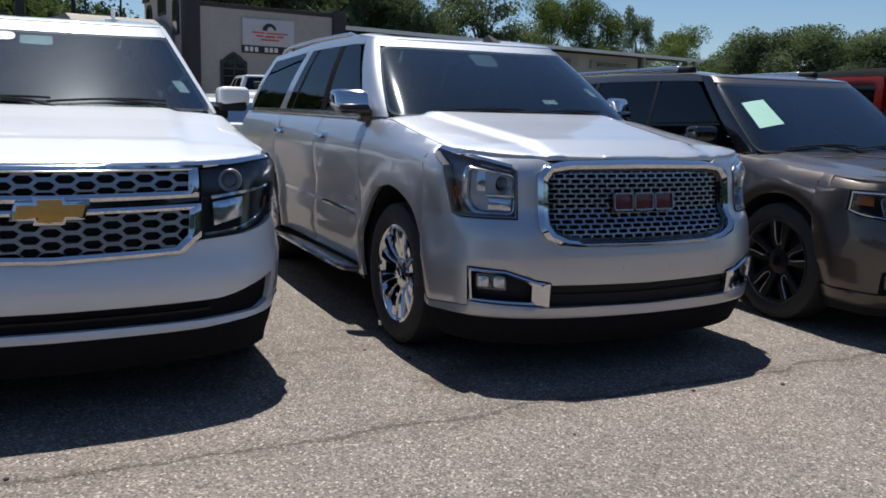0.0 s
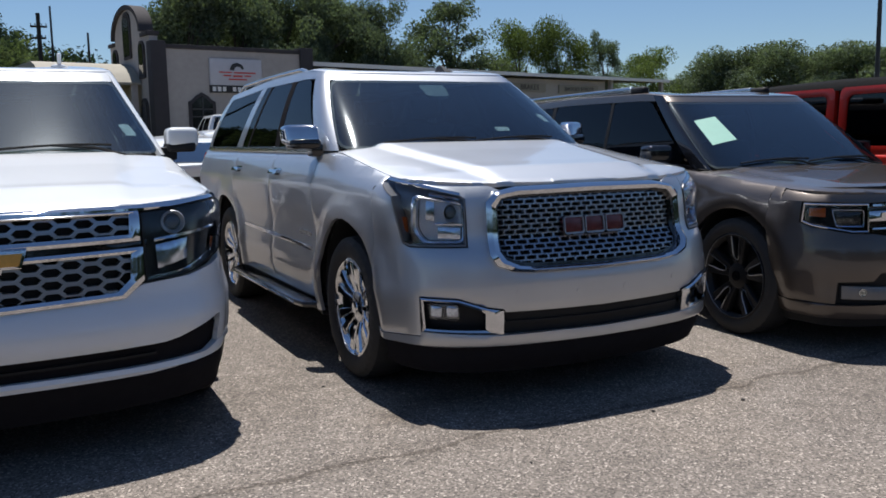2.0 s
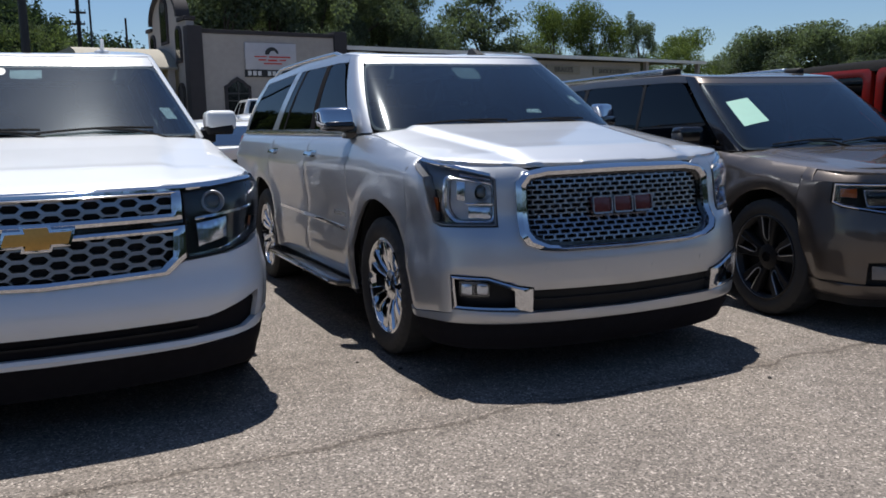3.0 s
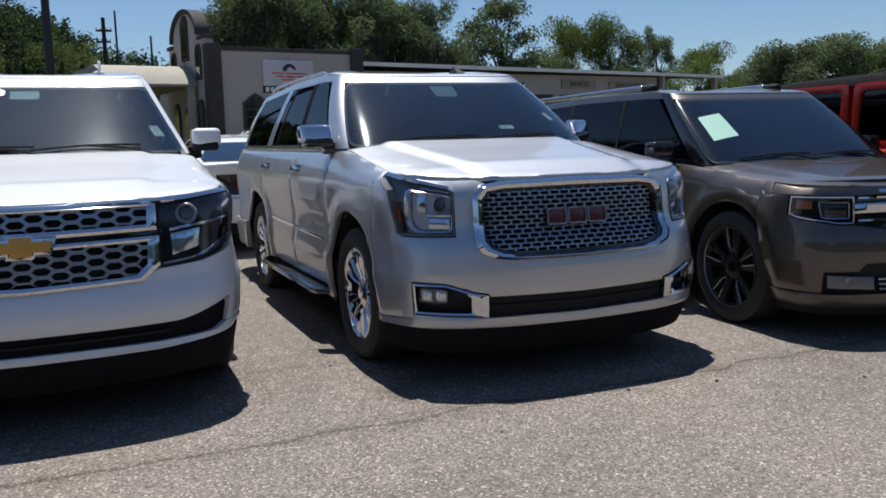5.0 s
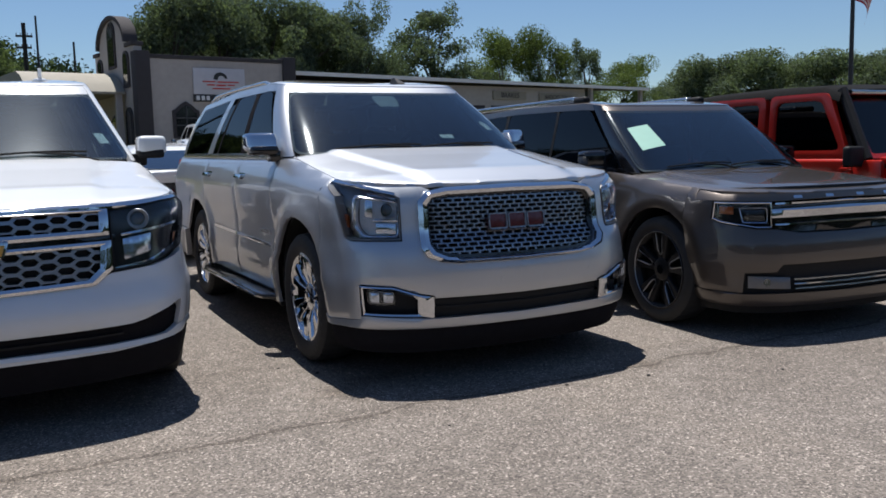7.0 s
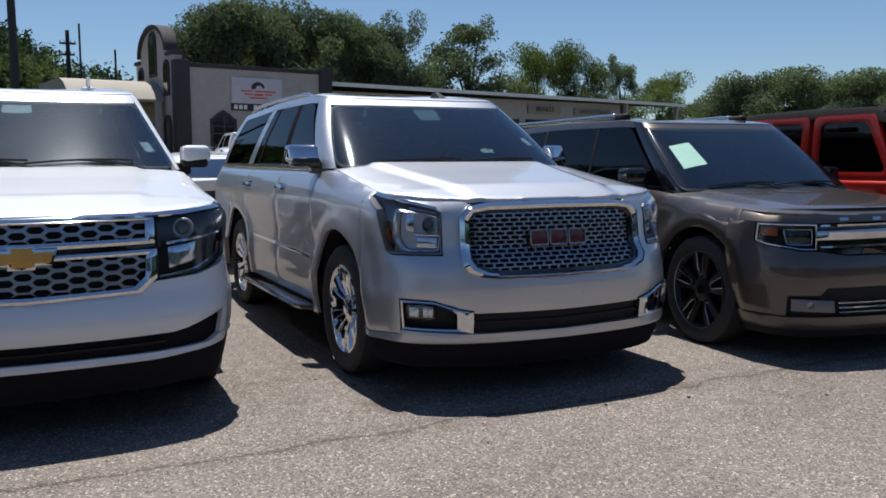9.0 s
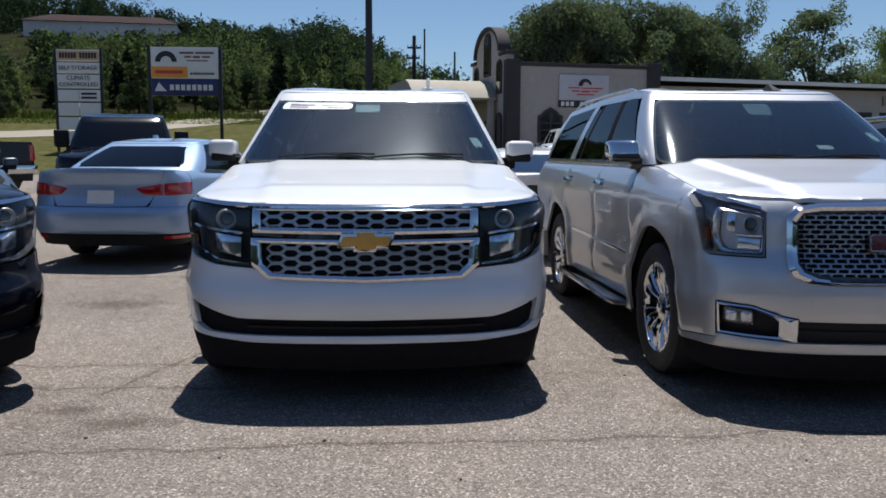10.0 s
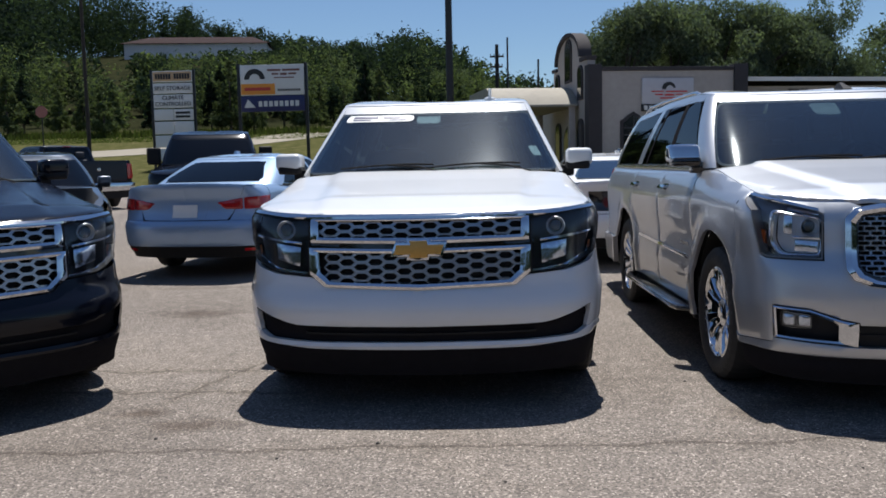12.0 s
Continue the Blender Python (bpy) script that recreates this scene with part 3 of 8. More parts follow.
class Cabin:
    """The glasshouse: a ruled, slightly bulged skin between the belt and the roof's rim."""

    def __init__(s, belt, roof, zb, zr, bulge=0.03, n=4.0):
        s.belt, s.roof, s.zb, s.zr, s.bulge, s.n = belt, roof, zb, zr, bulge, n

    def curve(s, c, u):
        y0, df, hw, y1, dr = c
        a, sg = np.abs(u), np.where(u < 0, -1.0, 1.0)
        f = np.where(a <= 1, 1 - (1 - np.clip(a, 0, 1)) ** 2, np.where(a >= 2, 1 - (1 - np.clip(3 - a, 0, 1)) ** 2, 1.0))
        e = 1 - (1 - np.clip(f, 0, 1) ** s.n) ** (1 / s.n)
        y = np.where(a <= 1, y0 + df * e, np.where(a >= 2, y1 - dr * e, y0 + df + (a - 1) * (y1 - dr - y0 - df)))
        return sg * hw * f, y

    def base(s, u, v):
        (x0, y0), (x1, y1) = s.curve(s.belt, u), s.curve(s.roof, u)
        zb = np.interp(y0, *zip(*s.zb))
        zr = np.interp(y1, *zip(*s.zr))
        k = 4 * v * (1 - v) * s.bulge
        sx = np.abs(x0) / s.belt[2]
        endf = np.where(np.abs(u) < 1, -1.0, np.where(np.abs(u) > 2, 1.0, 0.0)) * (1 - sx ** 6)
        return np.stack([x0 + (x1 - x0) * v + np.sign(x0) * k * sx ** 6, y0 + (y1 - y0) * v + endf * k, zb + (zr - zb) * v], 1)

    def __call__(s, u, v, off):
        e = 1e-3
        p = s.base(u, v)
        t1 = s.base(u + e, v) - s.base(u - e, v)
        t2 = s.base(u, v + e) - s.base(u, v - e)
        n = np.cross(t1, t2)
        n /= np.linalg.norm(n, axis=1)[:, None] + 1e-12
        n[(p[:, 0] * n[:, 0] + 1e-9 < 0) & (np.abs(n[:, 0]) > 0.5)] *= -1
        flip = (n[:, 2] < 0) & (np.abs(n[:, 0]) <= 0.5)
        n[flip] *= -1
        return p + n * np.asarray(off)[:, None]

    def ux(s, f):
        return math.copysign(1 - math.sqrt(max(0.0, 1 - abs(f))), f)

    def uy(s, y, v):
        (a0, ad, _, a1, ar), (b0, bd, _, b1, br) = s.belt, s.roof
        f0, f1 = (1 - v) * (a0 + ad) + v * (b0 + bd), (1 - v) * (a1 - ar) + v * (b1 - br)
        return 1 + min(1, max(0, (y - f0) / (f1 - f0)))

    def cap(s, crown=0.05, n=160):
        """The roof panel, closed over the upper rim, with a rounded shoulder."""
        u = np.linspace(-3, 3, n, endpoint=False)
        x, y = s.curve(s.roof, u)
        z = np.interp(y, *zip(*s.zr))
        cy = (s.roof[0] + s.roof[3]) / 2
        V, F = [], []
        scales = (1.0, 0.994, 0.982, 0.965, 0.94, 0.90, 0.82, 0.68, 0.48, 0.24)
        rings = len(scales)
        for k in scales:
            e = 1 - (1 - k) * s.roof[2] / ((s.roof[3] - s.roof[0]) / 2)     # the same width of shoulder at the ends as at the sides
            kk = k if k < 0.5 else e
            yy = cy + (y - cy) * (kk if k >= 0.5 else 1 - (1 - k) * 0.62)
            V += list(zip(x * k, yy, z + crown * (1 - k ** 2.6) ** 0.5))
        V.append((0, cy, float(np.interp(cy, *zip(*s.zr))) + crown))
        for r in range(rings - 1):
            for i in range(n):
                j = (i + 1) % n
                F.append((r * n + i, r * n + j, (r + 1) * n + j, (r + 1) * n + i))
        F += [((rings - 1) * n + i, (rings - 1) * n + (i + 1) % n, rings * n) for i in range(n)]
        m = len(V)
        V += [(a * 0.985, b, c - 0.03) for a, b, c in V[:n]]
        F += [(i, m + i, m + (i + 1) % n, (i + 1) % n) for i in range(n)]
        F.append(tuple(m + i for i in range(n)))
        return V, F

# ---------------------------------------------------------------- ground
def ease(t):
    t = np.clip(t, 0, 1)
    return t * t * (3 - 2 * t)


def land(x, y):
    """Height of the ground: a flat lot, a grass bank beyond it to the north-west and a wooded hill."""
    x, y = np.asarray(x, float), np.asarray(y, float)
    bank = 0.115 * np.clip(y - 22, 0, 45) * ease((4.0 - x) / 7.0)
    hill = 11.0 * ease((y - 62) / 80) * ease((12 - x) / 60) + 4.0 * ease((y - 70) / 60) * ease((30 - x) / 60)
    slope = 0.018 * np.clip(y - 2.0, 0, 28)
    return slope + bank + hill


def ground_sheet():
    xs = np.concatenate([np.linspace(-900, -90, 14), np.linspace(-80, 60, 71), np.linspace(70, 900, 14)])
    ys = np.concatenate([np.linspace(-900, -30, 12), np.linspace(-20, 180, 101), np.linspace(200, 1500, 16)])
    X, Y = np.meshgrid(xs, ys)
    Z = land(X, Y)
    V = np.stack([X.ravel(), Y.ravel(), Z.ravel()], 1)
    n = len(xs)
    F = [(j * n + i, j * n + i + 1, (j + 1) * n + i + 1, (j + 1) * n + i) for j in range(len(ys) - 1) for i in range(n - 1)]
    return V, F


g = piece("ground", ground_sheet(), GROUND)
tagged(g, "worn grey asphalt lot with pale stone chips, grass beyond", "ground", "", "structure")


def ribbon(pts, width, lift=0.02, n=60):
    pts = [Vector(p) for p in pts]
    V, F = [], []
    seg = len(pts) - 1
    for i in range(n + 1):
        t = i / n * seg
        k = min(int(t), seg - 1)
        p0, p1, p2, p3 = pts[max(k - 1, 0)], pts[k], pts[k + 1], pts[min(k + 2, seg)]
        u = t - k
        p = 0.5 * (2 * p1 + (p2 - p0) * u + (2 * p0 - 5 * p1 + 4 * p2 - p3) * u * u + (3 * p1 - p0 - 3 * p2 + p3) * u ** 3)
        d = (p2 - p1).normalized()
        q = Vector((-d.y, d.x)) * width / 2
        for s in (1, -1):
            x, y = p.x + s * q.x, p.y + s * q.y
            V.append((x, y, float(land(x, y)) + lift))
    for i in range(n):
        F.append((2 * i, 2 * i + 1, 2 * i + 3, 2 * i + 2))
    m = len(V)
    V += [(x, y, z - 0.3) for x, y, z in V]
    F += [(2 * i, 2 * i + 2, m + 2 * i + 2, m + 2 * i) for i in range(n)] + [(2 * i + 1, m + 2 * i + 1, m + 2 * i + 3, 2 * i + 3) for i in range(n)]
    return V, F


road = piece("road", ribbon([(-70, 33.5), (-36, 35.5), (-20, 38.5), (-13.5, 44), (-9.5, 53), (-6.5, 64)], 4.0), CONCRETE)
tagged(road, "pale concrete drive climbing the grass bank", "road", "", "structure")

# ---------------------------------------------------------------- the tyre shop
BU = Matrix.Translation((4.82, 27.3, 0)) @ Matrix.Rotation(radians(10), 4, "Z")     # local x along the long front, local y into the building
shop = thing("building", BU, "beige stucco tyre shop with dark columns and arched parapet", "building")


def arch_outline(x0, x1, z0, z1, n=10):
    """Upright opening with a round head."""
    r = (x1 - x0) / 2
    return [(x0, z0), (x1, z0)] + [((x0 + x1) / 2 + r * math.cos(a), z1 - r + r * math.sin(a)) for a in np.linspace(0, math.pi, n)]


def slab(outline, y0, y1):
    n = len(outline)
    return [(x, y0, z) for x, z in outline] + [(x, y1, z) for x, z in outline], [tuple(range(n)), tuple(reversed(range(n, 2 * n)))] + [(i, i + n, (i + 1) % n + n, (i + 1) % n) for i in range(n)]


def side_slab(outline, x0, x1):
    v, f = slab(outline, x0, x1)
    return [(b, a, z) for a, b, z in v], f


front = piece("front_wall", box(0.0, 5.15, 0.0, 0.3, 0.0, 4.78), STUCCO, shop)
piece("parapet_cap", box(-0.02, 5.17, -0.05, 0.35, 4.78, 4.93, 0.02), DARKSTUCCO, shop)
for x0, x1 in ((-0.52, 0.0), (5.15, 5.68)):
    piece("column", box(x0, x1, -0.12, 0.4, 0.0, 5.02, 0.02), DARKSTUCCO, shop)
# entrance front, facing away from the lot, with a stepped and arched parapet
outl = [(0.1, 0.0), (4.9, 0.0), (4.9, 5.2), (4.25, 5.25), (4.2, 5.42)] + [(2.55 + 1.65 * math.cos(a), 5.42 + 0.95 * math.sin(a)) for a in np.linspace(0, math.pi, 15)] + [(0.85, 5.25), (0.1, 5.2)]
ef = piece("entrance_wall", side_slab(outl, -0.5, -0.2), STUCCO, shop)
arc = [(2.55 + 1.65 * math.cos(a), 5.42 + 0.95 * math.sin(a)) for a in np.linspace(0, math.pi, 21)]
arc2 = [(2.55 + 1.80 * math.cos(a), 5.42 + 1.10 * math.sin(a)) for a in np.linspace(math.pi, 0, 21)]
piece("arch_moulding", side_slab(arc + arc2, -0.62, -0.12), DARKSTUCCO, shop)
for y0, y1, z in ((4.2, 4.95, 5.22), (0.05, 0.9, 5.22)):
    piece("parapet_cap", box(-0.58, -0.15, y0, y1, z, z + 0.14, 0.02), DARKSTUCCO, shop)
for y0, y1, z0, z1 in ((2.2, 2.9, 4.7, 6.2), (0.7, 1.15, 3.9, 5.0), (3.95, 4.4, 3.9, 5.0), (0.6, 1.2, 0.8, 3.0), (3.8, 4.4, 0.8, 3.0), (1.9, 3.1, 0.0, 2.8)):
    o = arch_outline(y0, y1, z0, z1)
    piece("window_frame", side_slab(inset(o, -0.10), -0.56, -0.49), DARKSTUCCO, ef)
    wdw = piece("window", side_slab(o, -0.575, -0.55), GLOSSBLACK, ef)
# body of the front block and its roof
piece("block", box(-0.2, 5.6, 0.3, 9.0, 0.0, 4.6), SHADOWWALL, shop)
piece("flat_roof", box(-0.3, 5.6, 0.3, 9.0, 4.6, 4.7), DARKSTUCCO, shop)
# canopy over the entrance; its unseen rear part is added to shade the wall
cw = 3.3
prof = [(1.15, 3.58), (1.15, 3.66), (1.45, 3.95), (1.95, 4.24), (2.6, 4.42), (6.6, 4.48), (6.6, 3.58)]
can = piece("canopy", ([(-0.55 - (0.0 if s == 0 else cw), y, z) for s in (0, 1) for y, z in prof], [tuple(range(7)), tuple(range(7, 14))] + [(i, i + 7, (i + 1) % 7 + 7, (i + 1) % 7) for i in range(7)]), CREAM, shop)
for x in (-0.75, -3.65):
    for y in (1.35, 6.4):
        piece("canopy_post", box(x - 0.12, x + 0.12, y - 0.12, y + 0.12, 0.0, 3.6, 0.02), STUCCO, can)
# sign on the front wall
BANNER = mat("faded_banner", (0.50, 0.49, 0.52), 0.6, 0.0, vary=0.06, scale=5)
sg = piece("wall_sign", box(1.55, 3.55, -0.07, -0.005, 3.55, 4.50, 0.01), BANNER, shop, "white banner with a tyre drawing and red print")
tyre_ = [(2.58 + 0.27 * math.cos(a), 4.10 + 0.26 * math.sin(a)) for a in np.linspace(0.15, math.pi, 15)] + [(2.62 + 0.15 * math.cos(a), 4.08 + 0.15 * math.sin(a)) for a in np.linspace(math.pi, 0.3, 15)]
piece("sign_tyre", slab(tyre_, -0.085, -0.071), INK, sg)
for x0, x1, z, hh in ((1.90, 2.38, 3.99, 0.045), (2.46, 3.30, 3.98, 0.05), (2.05, 2.35, 3.87, 0.05), (2.42, 2.78, 3.85, 0.065), (2.86, 3.12, 3.87, 0.05), (2.25, 2.95, 3.74, 0.05)):
    piece("sign_print", box(x0, x1, -0.085, -0.071, z, z + hh), SIGNRED, sg)
bd = piece("number_board", box(1.53, 3.57, -0.08, -0.005, 3.28, 3.54, 0.008), INK, shop, "black strip with white bars of print")
for i in (0, 1, 2, 4, 5, 6, 8, 9):
    piece("number_bar", box(1.62 + i * 0.19, 1.62 + i * 0.19 + 0.13, -0.092, -0.081, 3.33, 3.49), SIGNWHITE, bd)
# ornate dark window beside the sign
SATINDARK = mat("dark_iron", (0.06, 0.058, 0.06), 0.5, 0.5, vary=0.1, scale=20)
ow = [(0.72, 1.9), (1.72, 1.9), (1.72, 2.95), (1.6, 3.0), (1.45, 3.15), (1.22, 3.28), (0.99, 3.15), (0.84, 3.0), (0.72, 2.95)]
w0 = piece("window", slab(ow, -0.05, -0.004), DARKSTUCCO, shop)
piece("pane", slab(inset(ow, 0.12), -0.07, -0.051), GLOSSBLACK, w0)
piece("muntin", join(box(0.84, 1.60, -0.085, -0.071, 2.66, 2.71), box(0.84, 1.60, -0.085, -0.071, 2.40, 2.44), box(1.20, 1.24, -0.085, -0.071, 2.0, 3.1)), SATINDARK, w0)
# long service wing with bays
FASCIA = mat("white_metal_fascia", (0.72, 0.70, 0.67), 0.5, 0.0, vary=0.05, scale=3)
piece("wing_wall", box(5.68, 22.8, 0.8, 1.1, 0.0, 4.25), SHADOWWALL, shop)
piece("wing_roof", ([(5.68, 0.3, 4.42), (27.2, 0.3, 4.27), (27.2, 11, 4.9), (5.68, 11, 5.0), (5.68, 0.3, 4.56), (27.2, 0.3, 4.40), (27.2, 11, 5.05), (5.68, 11, 5.14)],
                    [(0, 1, 2, 3), (4, 5, 6, 7), (0, 1, 5, 4), (1, 2, 6, 5), (2, 3, 7, 6), (3, 0, 4, 7)]), DARKSTUCCO, shop)
piece("fascia", ([(5.68, 0.24, 4.40), (27.2, 0.24, 4.25), (27.2, 0.24, 4.40), (5.68, 0.24, 4.56), (5.68, 0.29, 4.40), (27.2, 0.29, 4.25), (27.2, 0.29, 4.40), (5.68, 0.29, 4.56)],
                 [(0, 1, 2, 3), (4, 5, 6, 7), (0, 1, 5, 4), (1, 2, 6, 5), (2, 3, 7, 6), (3, 0, 4, 7)]), FASCIA, shop)
for x0, x1 in ((6.6, 9.4), (10.4, 13.2), (14.0, 16.0), (16.4, 18.9), (19.5, 22.2)):
    piece("service_bay", box(x0, x1, 0.76, 0.80, 0.0, 3.35), DARKSTUCCO, shop)
for x in (23.0, 26.9):
    piece("carport_post", box(x - 0.09, x + 0.09, 0.5, 0.7, 0.0, 4.3), STUCCO, shop)


def lettering(text, size, m, material, parent, name="lettering", depth=0.008, align="CENTER"):
    cu = bpy.data.curves.new(name, "FONT")
    cu.body, cu.size, cu.extrude, cu.align_x, cu.align_y = text, size, depth, align, "CENTER"
    tmp = bpy.data.objects.new(name, cu)
    scene.collection.objects.link(tmp)
    me = bpy.data.meshes.new_from_object(tmp.evaluated_get(bpy.context.evaluated_depsgraph_get()))
    bpy.data.objects.remove(tmp)
    bpy.data.curves.remove(cu)
    me.materials.clear()
    me.materials.append(material)
    ob = new(name, me)
    ob.parent = parent
    ob.matrix_local = m
    return ob


for text, x, hz in (("TIRES", 8.2, 4.0), ("TIRES", 12.6, 3.97)):
    lettering(text, 0.36, pose(x, 0.78, hz, 90, 0, 0), INK, shop)
for text, x, z, wd in (("BRAKES", 17.55, 3.84, 2.1), ("SHOCKS STRUTS", 20.85, 3.80, 2.7)):
    b = piece("sign_board", box(x - wd / 2, x + wd / 2, 0.70, 0.795, z - 0.2, z + 0.2, 0.01), CREAM, shop)
    lettering(text, 0.34 if text[0] == "B" else 0.27, pose(x, 0.69, z, 90, 0, 0), INK, b)
piece("wall_lamp", join(lathe([(-0.16, 0.05), (-0.10, 0.12), (0.0, 0.13), (0.02, 0.0001)], 16, "y")), SATIN, shop).location = (14.2, 0.78, 3.75)

# ---------------------------------------------------------------- roadside signs
DIMPRINT = mat("dull_brown_print", (0.20, 0.085, 0.07), 0.6)
def sign_posts(parent, x0, x1, y, z1, r=0.09):
    for x in (x0, x1):
        zb = float(land(x, y)) - 0.2
        piece("post", box(x - r, x + r, y - r, y + r, zb, z1, 0.01), POLEPAINT, parent)


ad = thing("billboard", pose(0, 0, 0), "two-panel roadside tyre sign, white above dark blue", "billboard")
sign_posts(ad, -10.36, -7.34, 33.1, 6.12, 0.065)
p1 = piece("white_panel", box(-10.26, -7.42, 33.0, 33.12, 4.72, 6.05, 0.01), SIGNWHITE, ad)
ty = [(-9.62 + 0.46 * math.cos(a), 5.42 + 0.46 * math.sin(a)) for a in np.linspace(0, math.pi, 17)] + [(-9.62 + 0.24 * math.cos(a), 5.42 + 0.24 * math.sin(a)) for a in np.linspace(math.pi, 0, 17)]
piece("sign_tyre", slab(ty, 32.985, 32.999), INK, p1)
piece("orange_band", box(-10.24, -8.72, 32.985, 32.999, 4.75, 5.22), SIGNORANGE, p1)
piece("band_print", box(-10.08, -8.92, 32.975, 32.984, 4.92, 5.06), SIGNRED, p1)
piece("sign_print", join(*[box(a, b, 32.985, 32.999, z, z + h) for a, b, z, h in ((-9.05, -8.45, 5.76, 0.09), (-8.38, -7.60, 5.76, 0.09), (-8.85, -8.55, 5.60, 0.08), (-8.48, -8.18, 5.58, 0.10), (-8.10, -7.75, 5.60, 0.08), (-8.75, -7.85, 5.45, 0.05))]), DIMPRINT, p1)
piece("sign_print", join(*[box(-8.6 + i * 0.115, -8.52 + i * 0.115, 32.985, 32.999, 4.88, 4.98) for i in range(9)]), INK, p1)
p2 = piece("blue_panel", box(-10.26, -7.42, 33.0, 33.12, 4.00, 4.69, 0.01), SIGNBLUE, ad)
for i in range(8):
    piece("brand_bar", box(-9.48 + i * 0.235, -9.48 + i * 0.235 + 0.165, 32.985, 32.999, 4.22, 4.46), SIGNWHITE, p2)
piece("brand_mark", slab([(-10.12, 4.18), (-9.62, 4.18), (-9.95, 4.56)], 32.985, 32.999), SIGNWHITE, p2)

SIGNTAN = mat("tan_sign_face", (0.55, 0.36, 0.20), 0.5, 0.0, vary=0.05, scale=4)
di = thing("pylon_sign", pose(0, 0, 0), "white directory sign with stacked panels on dark posts", "sign")
sign_posts(di, -13.57, -11.75, 31.2, 5.72, 0.05)
rows = ((5.20, 5.66, SIGNWHITE, 1), (4.72, 5.15, SIGNWHITE, 1), (4.12, 4.67, SIGNWHITE, 1), (3.60, 4.06, SIGNWHITE, 2), (3.02, 3.54, SIGNWHITE, 2), (2.46, 2.96, SIGNWHITE, 2), (1.90, 2.40, SIGNWHITE, 1))
for z0, z1, mt, k in rows:
    for i in range(k):
        a = -13.50 + i * (1.72 / k)
        piece("panel", box(a + 0.02, a + 1.72 / k - 0.02, 31.09, 31.2, z0, z1, 0.008), mt, di)
piece("panel_band", box(-13.46, -11.82, 31.075, 31.089, 5.24, 5.62), SIGNTAN, di)
for i in (0, 1, 2, 3, 4, 5, 7, 8, 9, 10, 11, 12):
    piece("brand_bar", box(-13.36 + i * 0.115, -13.36 + i * 0.115 + 0.085, 31.06, 31.074, 5.32, 5.54), INK, di)
lettering("SELF STORAGE", 0.235, pose(-12.64, 31.08, 4.93, 90), INK, di)
lettering("CLIMATE", 0.235, pose(-12.64, 31.08, 4.53, 90), INK, di)
lettering("CONTROLLED", 0.235, pose(-12.64, 31.08, 4.27, 90), INK, di)
for z in (3.70, 3.86):
    piece("small_print", box(-12.55, -11.93, 31.075, 31.089, z, z + 0.09), INK, di)

# ---------------------------------------------------------------- poles
def pole(name, x, y, h, r, label, material=WOOD, arms=()):
    z = float(land(x, y))
    t = thing(name, pose(x, y, z), label, "pole")
    piece("shaft", tube([(0, 0, -0.3), (0, 0, h * 0.5), (0, 0, h)], r, 10, r * 0.7), material, t)
    for az, aw in arms:
        piece("crossarm", box(-aw / 2, aw / 2, -0.06, 0.06, az, az + 0.14, 0.01), material, t)
        for i in (-0.45, -0.2, 0.2, 0.45):
            piece("insulator", tube([(aw * i, 0, az + 0.14), (aw * i, 0, az + 0.30)], 0.04, 8), SATIN, t)
    return t


pole("light_pole", -0.80, 28.0, 11.0, 0.16, "tall dark light pole behind the row of cars", POLEPAINT)
pole("utility_pole", 1.72, 64.0, 9.3, 0.20, "dark wooden utility pole with crossarm", WOOD, ((8.3, 1.1), (7.5, 0.9)))
pole("utility_pole", -16.7, 31.8, 9.0, 0.09, "bare wooden utility pole in front of the woods", WOOD, ((8.0, 2.4),))
pole("antenna_mast", 2.95, 76.0, 12.4, 0.12, "thin dark metal antenna mast", POLEPAINT, ())
pole("utility_pole", 6.4, 85.0, 11.6, 0.14, "distant bare wooden utility pole", WOOD)
fp = pole("flag_pole", 38.4, 25.0, 10.4, 0.13, "dark flag pole with a red and white flag", POLEPAINT)
V, F = [], []
for i in range(19):
    for j in range(14):
        u, v = i / 18, j / 13
        V.append((0.12 + 1.30 * u - 0.15 * u * v, 0.30 * math.sin(6 * u + 1.5 * v) * u, 9.40 - 1.55 * v - 1.15 * u * u - 0.10 * math.sin(7 * u + 2 * v) * u))
kinds = {0: [], 1: [], 2: []}
for i in range(18):
    for j in range(13):
        kinds[2 if i < 7 and j < 7 else j % 2].append((i * 14 + j, i * 14 + j + 1, i * 14 + j + 15, i * 14 + j + 14))


def used(V, F):
    keep = sorted({i for f in F for i in f})
    back = {k: n for n, k in enumerate(keep)}
    return [V[k] for k in keep], [tuple(back[i] for i in f) for f in F]


flag = piece("flag", used(V, kinds[0]), FLAGRED, fp, "red stripes of a drooping flag")
piece("white_stripes", used(V, kinds[1]), FLAGWHITE, flag)
piece("canton", used(V, kinds[2]), FLAGBLUE, flag)

ss = thing("stop_sign", pose(-25.6, 45.0, float(land(-25.6, 45.0))), "faded red stop sign seen on its post", "sign")
piece("post", box(-0.03, 0.03, -0.02, 0.02, -0.2, 2.4), POLEPAINT, ss)
piece("plate", slab([(0.38 * math.cos(a), 2.0 + 0.36 * math.sin(a)) for a in np.linspace(math.pi / 8, 2 * math.pi + math.pi / 8, 9)[:-1]], -0.04, -0.022), mat("faded_red", (0.35, 0.13, 0.11), 0.6, vary=0.1), ss)

